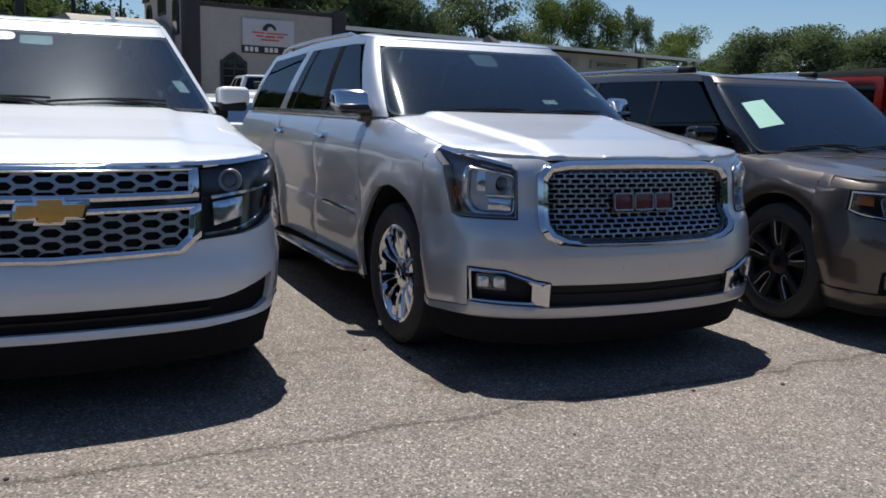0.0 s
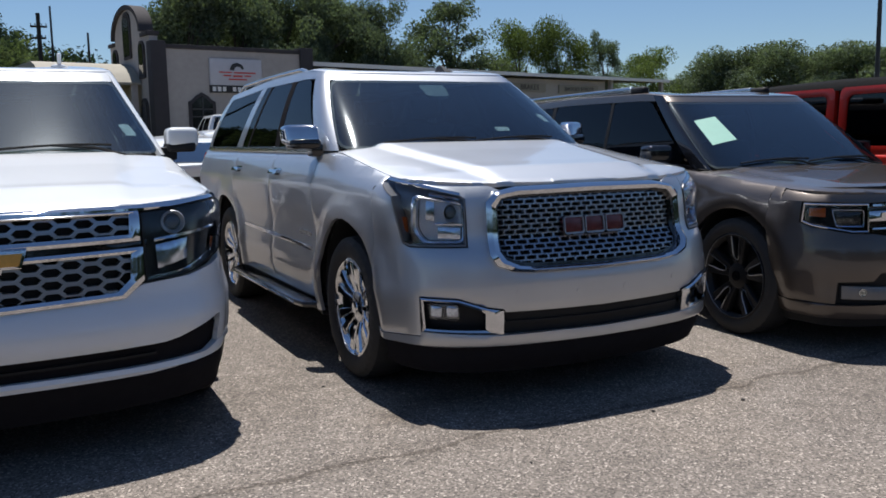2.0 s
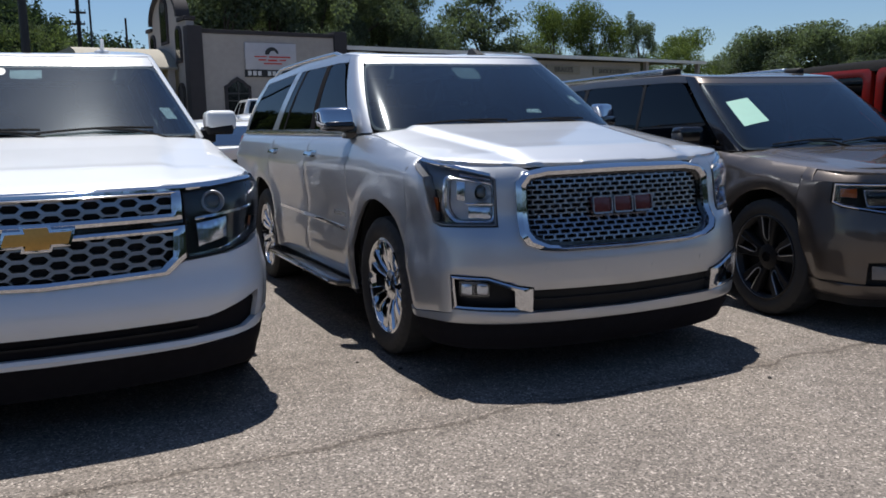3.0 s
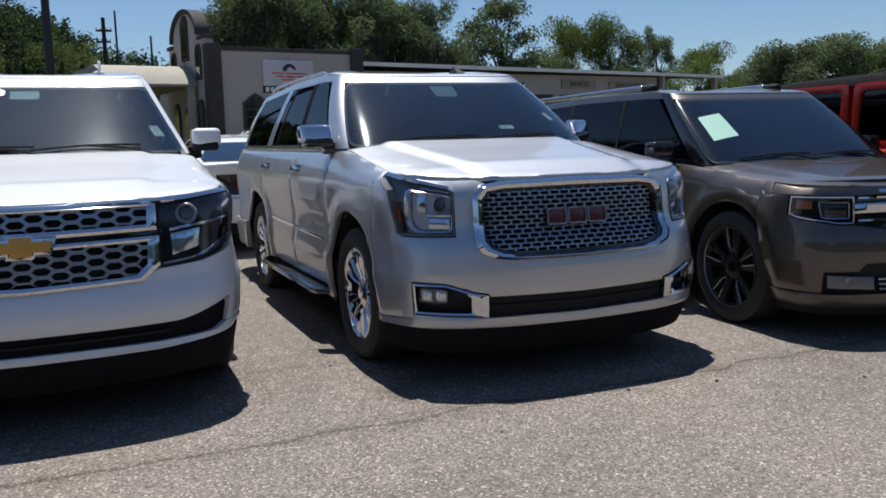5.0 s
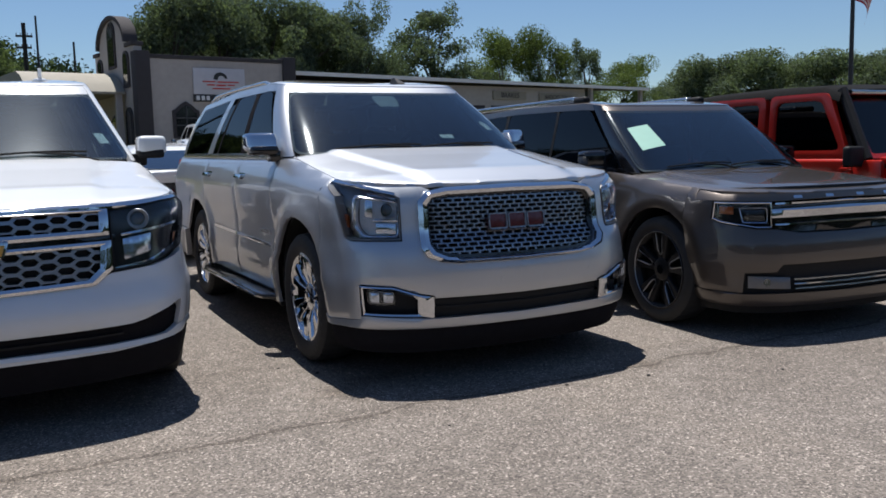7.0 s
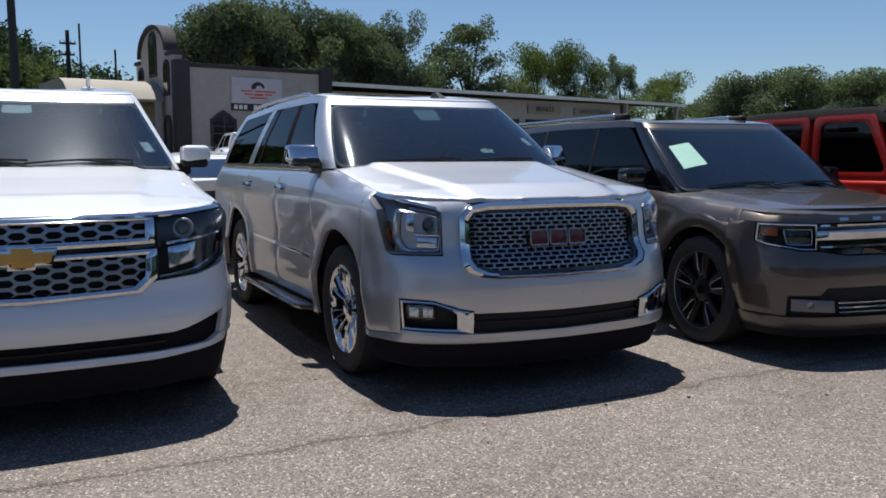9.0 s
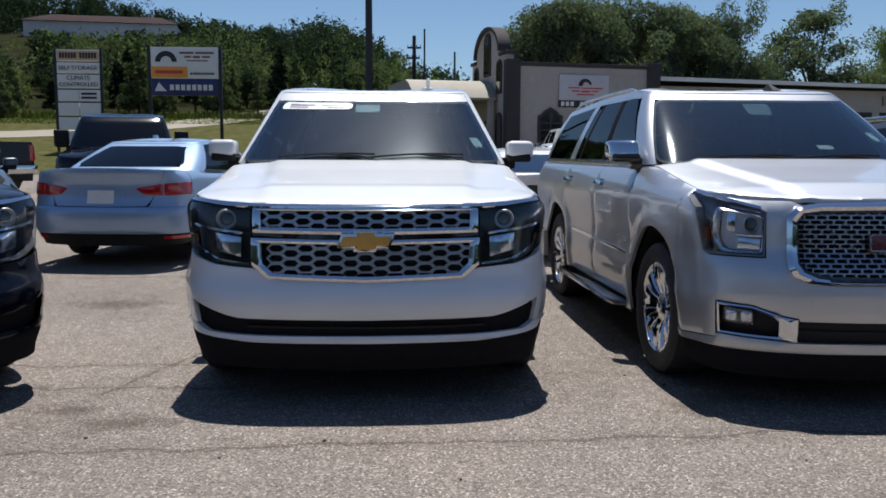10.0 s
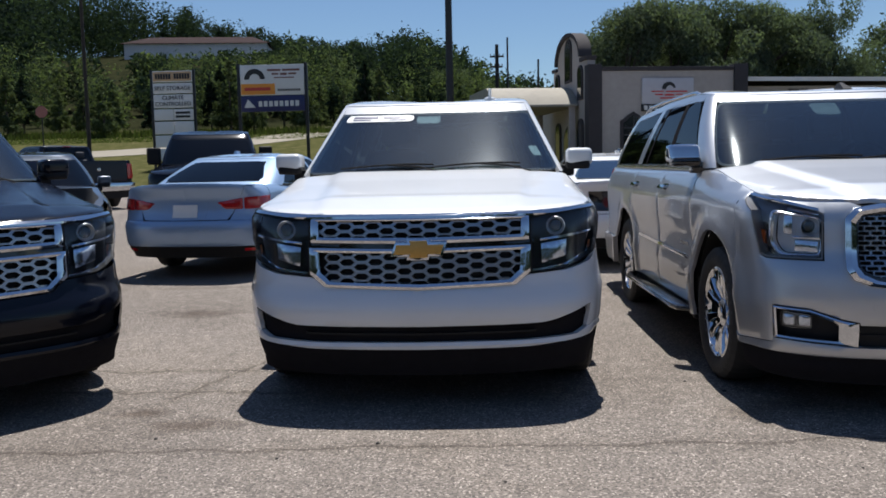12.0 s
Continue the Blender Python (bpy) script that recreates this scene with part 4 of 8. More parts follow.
hb = thing("warehouse", pose(-41, 120, 15.9, 0, 0, 8), "long pale metal building on the wooded hill", "building")
PALE = mat("pale_metal_wall", (0.66, 0.64, 0.65), 0.7, 0.0, vary=0.06, scale=1.5, spec=0.1)
piece("wall", box(-10.2, 10.2, 0, 12, 0, 4.4), PALE, hb)
V = [(-10.6, -0.5, 4.35), (10.6, -0.5, 4.35), (10.6, 12.5, 4.35), (-10.6, 12.5, 4.35), (-7.6, 5.0, 6.0), (7.6, 5.0, 6.0)]
piece("roof", (V, [(0, 1, 5, 4), (1, 2, 5), (2, 3, 4, 5), (3, 0, 4), (0, 3, 2, 1)]), SHINGLE, hb)
for i in range(9):
    piece("wall_rib", box(-9.6 + i * 2.4 - 0.05, -9.6 + i * 2.4 + 0.05, -0.06, 0.0, 0, 4.3), PALE, hb)

# ---------------------------------------------------------------- cars: shared pieces
def sym(half):
    """A closed outline from its right half, given from the top middle round to the bottom middle."""
    left = [(-u, v) for u, v in reversed(half) if abs(u) > 1e-6]
    return list(half) + left


def flip(poly):
    return [(-u, v) for u, v in reversed(poly)]


def arch(w, wy, r, za, zb, front=True, n=14, zc=0.39):
    """Points of a wheel opening from the height za on its rear side over the top to zb on its front side."""
    a0 = math.asin(max(-1, min(1, (za - zc) / r)))
    a1 = math.pi - math.asin(max(-1, min(1, (zb - zc) / r)))
    return [(w.sy(wy + r * math.cos(a0 + (a1 - a0) * i / n)), zc + r * math.sin(a0 + (a1 - a0) * i / n)) for i in range(n + 1)]


def make_wheel(kind, r, rim_r, width, car, spots):
    """Wheel with tyre, rim and spokes; the outer face looks along +x."""
    h = width / 2
    tyre = lathe([(-h * 0.80, rim_r), (-h, rim_r + (r - rim_r) * 0.35), (-h * 0.97, r - 0.035), (-h * 0.80, r - 0.008), (-h * 0.3, r), (h * 0.3, r),
                  (h * 0.80, r - 0.008), (h * 0.97, r - 0.035), (h, rim_r + (r - rim_r) * 0.35), (h * 0.86, rim_r + 0.008), (h * 0.80, rim_r)], 120, "x", True)
    grooved = []
    for j, (x, y, z) in enumerate(tyre[0]):
        rad = math.hypot(y, z)
        cut = 0.006 if rad > r - 0.02 and abs(x) > h * 0.28 and (j % 120) % 3 == 0 else 0.0
        grooved.append((x, y * (rad - cut) / rad, z * (rad - cut) / rad))
    tyre = grooved, tyre[1]
    barrel = lathe([(-h * 0.8, rim_r), (-h * 0.8, rim_r * 0.9), (h * 0.30, rim_r * 0.86), (h * 0.30, 0.02)], 40, "x")
    lip = lathe([(h * 0.60, rim_r * 0.90), (h * 0.84, rim_r * 0.95), (h * 0.90, rim_r * 0.985), (h * 0.86, rim_r + 0.008), (h * 0.70, rim_r)], 48, "x", True)
    sp = []
    if kind == "chrome":                      # six broad split spokes
        n, mat_ = 6, CHROME
        for i in range(n):
            a = 2 * math.pi * i / n
            for da in (-0.21, 0.21):
                c = Matrix.Rotation(a + da, 4, "X")
                sp.append(move(spoke(0.055, rim_r * 0.95, 0.030, 0.060, h * 0.52, h * 0.80, 0.05), c))
    elif kind in ("split", "dark"):           # five pairs of narrow spokes
        n, mat_ = 5, SATIN if kind == "split" else DARKRIM
        for i in range(n):
            a = 2 * math.pi * i / n
            for da in (-0.16, 0.16) if kind == "split" else (-0.24, 0.24):
                c = Matrix.Rotation(a + da, 4, "X")
                sp.append(move(spoke(0.05, rim_r * 0.96, 0.022 if kind == "split" else 0.034, 0.034 if kind == "split" else 0.062, h * 0.55, h * 0.80, 0.05), c))
    else:
        n, mat_ = 5, SATIN
        for i in range(n):
            sp.append(move(spoke(0.05, rim_r * 0.96, 0.05, 0.075, h * 0.5, h * 0.78, 0.05), Matrix.Rotation(2 * math.pi * i / n, 4, "X")))
    bright = []
    if kind == "dark":                        # a thin machined line round the slot in each dark spoke
        def face(q):
            k = (q - 0.05) / (rim_r * 0.96 - 0.05)
            return h * 0.55 + h * 0.25 * (1.6 * k if k < 0.5 else 0.8 + 0.4 * (k - 0.5)) + 0.002
        half = [(rim_r * 0.95, 0.040), (rim_r * 0.75, 0.031), (rim_r * 0.56, 0.026), (0.130, 0.021), (0.114, 0.013)]
        loop = [(face(q), y, q) for q, y in half] + [(face(0.108), 0.0, 0.108)] + [(face(q), -y, q) for q, y in half[::-1]]
        for i in range(5):
            bright.append(move(tube(loop, 0.0040, 5), Matrix.Rotation(2 * math.pi * i / 5, 4, "X")))
        bright.append(lathe([(h * 0.87, rim_r * 0.972), (h * 0.93, rim_r * 0.982), (h * 0.87, rim_r * 0.992)], 48, "x", True))
    hub = lathe([(h * 0.35, 0.095), (h * 0.62, 0.085), (h * 0.70, 0.06), (h * 0.71, 0.0001)], 24, "x")
    nuts = [move(lathe([(h * 0.5, 0.011), (h * 0.70, 0.010), (h * 0.71, 0.0001)], 6, "x"), Matrix.Rotation(2 * math.pi * i / 6 + 0.3, 4, "X") @ Matrix.Translation((0, 0, 0.072))) for i in range(6)]
    rimmesh = mesh_of("rim", *join(lip, *sp, hub), mat_)
    tm, bmx, nm = mesh_of("tyre", *tyre, RUBBER), mesh_of("wheel", *barrel, DARKRIM if kind != "chrome" else VOID), mesh_of("lug_nut", *nuts[0], mat_)
    capm = mesh_of("centre_cap", *lathe([(h * 0.70, 0.036), (h * 0.745, 0.034), (h * 0.75, 0.0001)], 20, "x"), GLOSSBLACK if kind != "chrome" else CHROME)
    em = mesh_of("machined_edge", *join(*bright), MESHSILVER) if bright else None
    for x, y, z, flip_ in spots:
        w = new("wheel", bmx)
        w.parent = car
        w.matrix_local = pose(x, y, z, 0, 0, 180 if flip_ else 0)
        for nme, me in (("tyre", tm), ("rim", rimmesh), ("centre_cap", capm)) + ((("machined_edge", em),) if em else ()):
            new(nme, me).parent = w


def spoke(r0, r1, w0, w1, x0, x1, depth):
    V = []
    prof = [(r0, w0, x0), (r0 + (r1 - r0) * 0.5, (w0 + w1) / 2, x0 + (x1 - x0) * 0.8), (r1, w1, x1)]
    for r, w, x in prof:
        bv = min(0.006, 0.3 * w)
        V += [(x - depth, -w / 2, r), (x - 0.008, -w / 2, r), (x, -w / 2 + bv, r), (x, w / 2 - bv, r), (x - 0.008, w / 2, r), (x - depth, w / 2, r)]
    F = []
    for j in range(2):
        for i in range(6):
            F.append((j * 6 + i, j * 6 + (i + 1) % 6, (j + 1) * 6 + (i + 1) % 6, (j + 1) * 6 + i))
    F += [tuple(range(6)), tuple(range(12, 18))]
    return V, F


def hood_surface(w, cowl, shape, lip=0.022):
    def surf(x, y, off):
        yf = np.interp(np.abs(x), w.x[:w.half], w.y[:w.half])
        nose = np.clip(1 - (y - yf) / 0.12, 0, 1.1)
        return np.stack([x, y, w.rise(w.ztop(y)) + shape(x, y) - lip * nose * nose + off], 1)
    s1 = w.sy(cowl)
    u = np.linspace(0, s1, 60)
    y = np.interp(u, w.g, w.y)
    P = w(u, w.ztop(y), np.full(60, -0.006))
    half = [(float(p[0]), float(p[1])) for p in P]
    return surf, [(x, yy) for x, yy in half] + [(-x, yy) for x, yy in reversed(half[1:])]


def steering_and_seats(car, y_seat, zf, belt, roof, seat_mat, hw):
    """Cabin floor, dashboard, wheel and front seats behind the glass."""
    piece("cabin_floor", box(-hw + 0.1, hw - 0.1, y_seat - 0.9, y_seat + 2.4, zf - 0.04, zf, 0.01), DASH, car)
    dash = join(box(-hw + 0.16, hw - 0.16, y_seat - 0.85, y_seat - 0.50, belt - 0.25, belt - 0.02, 0.06, 3), box(0.12, 0.62, y_seat - 0.70, y_seat - 0.48, belt - 0.08, belt + 0.035, 0.04, 3))
    piece("dashboard", dash, DASH, car)
    sz = belt - 0.01
    t = [(0.37 + 0.19 * math.cos(a), y_seat - 0.40 + 0.07 * math.sin(a), sz + 0.17 * math.sin(a)) for a in np.linspace(0, 2 * math.pi, 25)]
    sw = join(tube(t, 0.016, 8), box(0.21, 0.53, y_seat - 0.42, y_seat - 0.38, sz - 0.02, sz + 0.03, 0.01), box(0.34, 0.40, y_seat - 0.44, y_seat - 0.39, sz - 0.16, sz, 0.01))
    piece("steering_wheel", sw, TRIM, car)
    hs = (roof - 0.10 - zf - 0.2)
    for row, yy in ((0, y_seat), (1, y_seat + 0.95)):
        for x in (-0.37, 0.37):
            s = join(box(x - 0.24, x + 0.24, yy - 0.25, yy + 0.25, zf + 0.05, zf + 0.25, 0.06, 3),
                     move(box(x - 0.23, x + 0.23, -0.07, 0.07, 0.0, 0.66 * hs, 0.06, 3), Matrix.Translation((0, yy + 0.25, zf + 0.2)) @ Matrix.Rotation(radians(-12), 4, "X")),
                     move(box(x - 0.13, x + 0.13, -0.05, 0.05, 0.72 * hs, 0.97 * hs, 0.05, 3), Matrix.Translation((0, yy + 0.25, zf + 0.2)) @ Matrix.Rotation(radians(-12), 4, "X")))
            piece("seat", s, seat_mat, car)


def body_panels(car, w, pm, spec):
    """Fenders, doors, quarter panels, sills and the dark inner body of one car."""
    R, wf, wr = spec["arch"], spec["wf"], spec["wr"]
    L = w.length
    zs, zb = spec["sill"], spec["bumper_top"]
    d = spec["doors"]
    g = 0.0035
    zc = spec.get("arch_z", 0.39)

    def top(y0, y1, n=8):
        return [(w.sy(y0 + (y1 - y0) * i / n), float(w.ztop(y0 + (y1 - y0) * i / n))) for i in range(n + 1)]

    fy = spec["fender_front"]
    fender = top(fy, d[0] - g) + [(w.sy(d[0] - g), zs)] + arch(w, wf, R, zs, zb, zc=zc) + [(w.sy(fy), zb)]
    quarter = top(d[-1] + g, spec["quarter_end"]) + [(w.sy(spec["quarter_end"]), spec["rear_bumper_top"])] + arch(w, wr, R, spec["rear_bumper_top"] - 0.001, zs, zc=zc) + [(w.sy(min(d[-1] + g, wr - R - 0.01)), zs)]
    if d[-1] > wr - R:                       # the rear door is cut by the wheel opening
        quarter = top(d[-1] + g, spec["quarter_end"]) + [(w.sy(spec["quarter_end"]), spec["rear_bumper_top"])] + arch(w, wr, R, spec["rear_bumper_top"] - 0.001, zc + math.sqrt(max(0.0, R * R - (wr - d[-1]) ** 2)), zc=zc)
    made = [("fender", fender)]
    for i in range(len(d) - 1):
        a, b = d[i] + g, d[i + 1] - g
        lower = [(w.sy(b), zs + 0.06)]
        if i == len(d) - 2 and b > wr - R:
            za = zc + math.sqrt(max(0.0, R * R - (wr - b) ** 2))
            lower = [(w.sy(b), za)] + [(w.sy(wr - R * math.cos(t)), zc + R * math.sin(t)) for t in np.linspace(math.acos(min(1, (wr - b) / R)), 0.0, 7)] + [(w.sy(wr - R - 0.012), zs + 0.06)]
        made.append(("front_door" if i == 0 else "rear_door", top(a, b) + lower + [(w.sy(a), zs + 0.06)]))
    made.append(("quarter_panel", quarter))
    for name, poly in made:
        for k in (1, -1):
            p = piece(name, patch(w, poly if k > 0 else flip(poly), 0.0, 0.025, 0.05, 0.003), pm, car)
            if "door" in name and spec.get("handle"):
                i = 0 if name == "front_door" else 1
                hy = d[i + 1] - 0.17
                hz = spec["handle"]
                hs = w.sy(hy) * k
                base = rounded([(hs - 0.09, hz - 0.022), (hs + 0.09, hz - 0.022), (hs + 0.09, hz + 0.022), (hs - 0.09, hz + 0.022)], 0.02)
                piece("door_handle", join(patch(w, base, 0.004, 0.006, 0.05, 0.002), patch(w, rounded([(hs - 0.10, hz - 0.012), (hs + 0.10, hz - 0.012), (hs + 0.10, hz + 0.014), (hs - 0.10, hz + 0.014)], 0.012), 0.042, 0.02, 0.05, 0.004),
                                          *[patch(w, [(hs + q - 0.012, hz - 0.01), (hs + q + 0.012, hz - 0.01), (hs + q + 0.012, hz + 0.01), (hs + q - 0.012, hz + 0.01)], 0.03, 0.03, 0.05) for q in (-0.085, 0.085)]),
                      spec.get("handle_mat", CHROME), p, spec.get("handle_label", ""))
    # sill under the doors
    sill = [(w.sy(d[0] - 0.01), zs + 0.054), (w.sy(wr - R - 0.005), zs + 0.054), (w.sy(wr - R - 0.005), zs - 0.03), (w.sy(wf + R + 0.005), zs - 0.03), (w.sy(wf + R + 0.005), zs + 0.0), (w.sy(d[0] - 0.01), zs)]
    for k in (1, -1):
        piece("sill", patch(w, sill if k > 0 else flip(sill), -0.012, 0.06, 0.1), TRIM if spec.get("dark_sill", True) else pm, car)
    # wheel housings and the dark structure behind the skin
    for wy in (wf, wr):
        pts = [(wy + (R + 0.02) * math.cos(a), zc + (R + 0.02) * math.sin(a)) for a in np.linspace(-0.25, math.pi + 0.25, 20)]
        for k in (1, -1):
            x0, x1 = 0.62 * k, (w.hw - 0.05) * k
            V = [(x1, y, z) for y, z in pts] + [(x0, y, z) for y, z in pts]
            n = len(pts)
            piece("wheel_housing", (V, [(i, i + 1, n + i + 1, n + i) for i in range(n - 1)] + [tuple(range(n, 2 * n))]), VOID, car)
    half = [(0, 1.0), (w.sy(wf - R - 0.04), 1.0)] + [(w.sy(y), float(w.ztop(y)) - 0.10) for y in (wf, wf + R, 2.0, 3.0, wr, L - 0.4)] + [(w.sy(L - 0.2), spec.get("inner_rear", 1.0)), (w.g[-1], spec.get("inner_rear", 1.0)), (w.g[-1], 0.3), (w.sy(wr + R + 0.06), 0.3)]
    half += [(w.sy(wr + (R + 0.03) * math.cos(a)), zc + (R + 0.03) * math.sin(a)) for a in np.linspace(0.0, math.pi, 9)]
    half += [(w.sy(wr - R - 0.06), 0.3), (w.sy(wf + R + 0.06), 0.3)]
    half += [(w.sy(wf + (R + 0.03) * math.cos(a)), zc + (R + 0.03) * math.sin(a)) for a in np.linspace(0.0, math.pi, 9)]
    half += [(w.sy(wf - R - 0.06), 0.25), (0, 0.25)]
    for k in (1, -1):
        piece("inner_body", patch(w, half if k > 0 else flip(half), -0.06, 0.0, 0.12), VOID, car)
    piece("underbody", box(-0.62, 0.62, 0.35, L - 0.35, 0.26, 0.40, 0.03), VOID, car)


def glasshouse(car, c, pm, spec):
    """Pillars, windows, windshield and roof of one car."""
    fa, fb = spec.get("shield", (0.93, 0.93))
    wtop, wbot = spec.get("shield_v", (0.875, 0.02))
    shield = sym([(0, wtop), (c.ux(fb), wtop), (c.ux(fa), wbot), (0, wbot)])
    ws = piece("windshield", patch(c, rounded(shield, 0.11, 6), 0.0, 0.006, 0.05, 0.0), spec.get("shield_mat", CLEARGLASS), car)
    ws.visible_shadow = False
    band = rim(c, rounded(shield, 0.11, 6), rounded(inset(shield, 0.025), 0.11, 6), -0.004, 0.004, 0.05)
    piece("windshield_seal", band, TRIM, ws)
    yb, yt = spec["side_front"]          # where the side glass begins, at the belt and at the roof
    apil = [(c.ux(fb) + 0.004, 1.0), (c.uy(yt, 0.95) if yt else c.ux(1), 1.0), (c.uy(yt, 0.93), 0.93), (c.uy(yb, 0.0), 0.0), (c.ux(fa) + 0.004, 0.0)]
    piece("header", patch(c, sym([(0, 1.0), (c.ux(fb) + 0.004, 1.0), (c.ux(fb), wtop + 0.003), (0, wtop + 0.003)]), 0.0, 0.02, 0.06), pm, car)
    frame_m = spec.get("frame_mat", pm)
    ru, (rv0, rv1) = spec.get("rear_u", 2.38), spec.get("rear_v", (0.05, 0.93))
    rw = 0.09 if "rear_u" in spec else 0.0
    for k in (1, -1):
        f = (lambda p: p) if k > 0 else flip
        piece("a_pillar", patch(c, f(apil), 0.003, 0.03, 0.05, 0.003), spec.get("apillar_mat", pm), car)
        vt = spec.get("glass_top", 0.90)
        rail = [(c.uy(yt, 0.97), 1.0), (2.0, 1.0), (2.0, vt), (c.uy(yt, vt), vt)]
        piece("roof_rail_panel", patch(c, f(rail), 0.002, 0.03, 0.08, 0.003), pm, car)
        last, count = None, 0
        for name, (b0, b1), (t0, t1), gm in spec["windows"]:
            poly = [(c.uy(t0, vt), vt), (c.uy(t1, vt), vt), (c.uy(b1, 0.04), 0.04), (c.uy(b0, 0.04), 0.04)]
            win = piece(name, patch(c, f(rounded(poly, 0.06)), -0.004, 0.005, 0.10, 0.0), gm, car)
            if last is not None:
                pil = [(c.uy(last[1], vt), vt), (c.uy(t0, vt), vt), (c.uy(b0, 0.0), 0.0), (c.uy(last[0], 0.0), 0.0)]
                pmats = spec.get("pillar_mats", (frame_m,) * 4)
                piece("pillar", patch(c, f(pil), 0.0, 0.02, 0.08, 0.002), pmats[count] or pm, car)
                count += 1
            last = (b1, t1)
        dp = [(c.uy(last[1], vt), vt), (2.0, vt), (2.0, 1.0), (ru - 0.03 + rw, 1.0), (ru - 0.03 + rw, 0.0), (c.uy(last[0], 0.0), 0.0)]
        piece("rear_pillar", patch(c, f(dp), 0.0, 0.02, 0.08, 0.002), spec.get("rear_pillar_mat", pm), car)
        st = [(c.uy(yb - 0.05, 0.0), 0.05), (2.0, 0.05), (2.0, -0.02), (c.uy(yb - 0.05, 0.0), -0.02)]
        piece("belt_trim", patch(c, f(st), 0.012, 0.02, 0.1, 0.003), spec.get("belt_mat", GLOSSBLACK), car)
    half = [(3.0, rv1)] + rounded([(3.0, rv1), (ru + rw * 0.9, rv1), (ru, rv0 + 0.04), (3.0, rv0)], 0.16, 6)[7:21] + [(3.0, rv0)]
    for k in (1, -1):
        piece("rear_glass", patch(c, half if k > 0 else flip(half), 0.004, 0.006, 0.05, 0.0), spec.get("rear_glass", TINT), car)
        hh = [(3.0, 1.0), (ru - 0.04 + rw, 1.0), (ru - 0.04 + rw, rv1), (3.0, rv1)]
        if rv0 > 0.06:
            sl_ = [(3.0, rv0), (ru + 0.05, rv0), (ru + 0.05, 0.0), (3.0, 0.0)]
            piece("rear_sill", patch(c, sl_ if k > 0 else flip(sl_), 0.0, 0.02, 0.05), pm, car)
        piece("rear_header", patch(c, hh if k > 0 else flip(hh), 0.0, 0.02, 0.05), pm, car)
    return piece("roof", c.cap(spec.get("crown", 0.05)), spec.get("roof_mat", pm), car, spec.get("roof_label", ""), sharp=60)


def wing_mirror(car, x, y, z, pm, size=(0.21, 0.14, 0.19), low=TRIM, sweep=0.10, lean=0.0):
    """Door mirror: rounded housing on a stalk, one for each side, with its glass facing back."""
    for k in (1, -1):
        sx, sy_, sz = size
        shell = box(0, sx, -sy_ * 0.55, sy_ * 0.45, 0.012, sz, 0.045, 4)
        shell = ([(vx, vy + sweep * vx + lean * vz, vz) for vx, vy, vz in shell[0]], shell[1])
        low_ = join(box(0.0, sx - 0.02, -sy_ * 0.5, sy_ * 0.42, -0.012, 0.05, 0.025, 3), box(-0.16, 0.06, -0.05, 0.04, -0.06, 0.02, 0.02, 2))
        low_ = ([(vx, vy + (sweep - 0.10) * max(vx, 0.0), vz) for vx, vy, vz in low_[0]], low_[1])
        pane = box(0.02, sx - 0.02, sy_ * 0.45 + 0.002, sy_ * 0.45 + 0.010, 0.03, sz - 0.02, 0.003)
        pane = ([(vx, vy + sweep * vx + lean * vz, vz) for vx, vy, vz in pane[0]], pane[1])
        m = Matrix.Translation((x, y, z))
        a, b, gl = move(shell, m), move(low_, m), move(pane, m)
        if k < 0:
            a, b, gl = mirror(a), mirror(b), mirror(gl)
        h = piece("mirror", a, pm, car)
        piece("mirror_arm", b, low, h)
        piece("mirror_glass", gl, CHROME, h)


def wipers(car, c, v=0.05):
    for x0, x1 in ((-0.62, 0.02), (0.0, 0.62)):
        f = lambda x, vv: c(np.array([c.ux(x / c.belt[2])]), np.array([vv]), np.array([0.014]))[0]
        pts = [tuple(f(x0 + (x1 - x0) * t, v + 0.045 * math.sin(t * 2.2) + 0.005)) for t in np.linspace(0, 1, 9)]
        arm = [tuple(f(x1 + 0.05, -0.02)), tuple(f(x1 - 0.1, v + 0.015)), pts[4]]
        piece("wiper", join(tube(pts, 0.007, 6), tube(arm, 0.008, 6)), TRIM, car)


def emblem_blocks(surf, x0, x1, z0, z1, off, n=3, tilt=0.0):
    out = []
    d = (x1 - x0) / n
    for i in range(n):
        a, b = x0 + d * i + d * 0.06, x0 + d * (i + 1) - d * 0.06
        out.append(rounded([(a, z0), (b, z0), (b, z1), (a, z1)], 0.012))
    return out


HEX = [(-0.5, 0.0), (-0.27, 0.5), (0.27, 0.5), (0.5, 0.0), (0.27, -0.5), (-0.27, -0.5)]

BIG_TOP = [(0.0, 1.055), (0.15, 1.075), (0.45, 1.115), (0.9, 1.195), (1.2, 1.255), (1.6, 1.275), (3.0, 1.285), (5.3, 1.30)]
BIG_SIDE = [(0.2, -0.05), (0.32, -0.025), (0.45, -0.008), (0.60, 0.004), (0.68, -0.010), (0.82, -0.016), (0.92, 0.002), (1.05, 0.008), (1.11, 0.004), (1.15, -0.022), (1.25, -0.040), (1.4, -0.05)]


def big_suv_cabin(bulge=0.028):
    return Cabin((1.20, 0.42, 0.915, 5.06, 0.18), (1.97, 0.22, 0.705, 4.86, 0.16), [(1.2, 1.285), (1.7, 1.275), (5.2, 1.30)], [(1.9, 1.785), (2.3, 1.834), (3.4, 1.842), (4.9, 1.79)], bulge, 4.5)


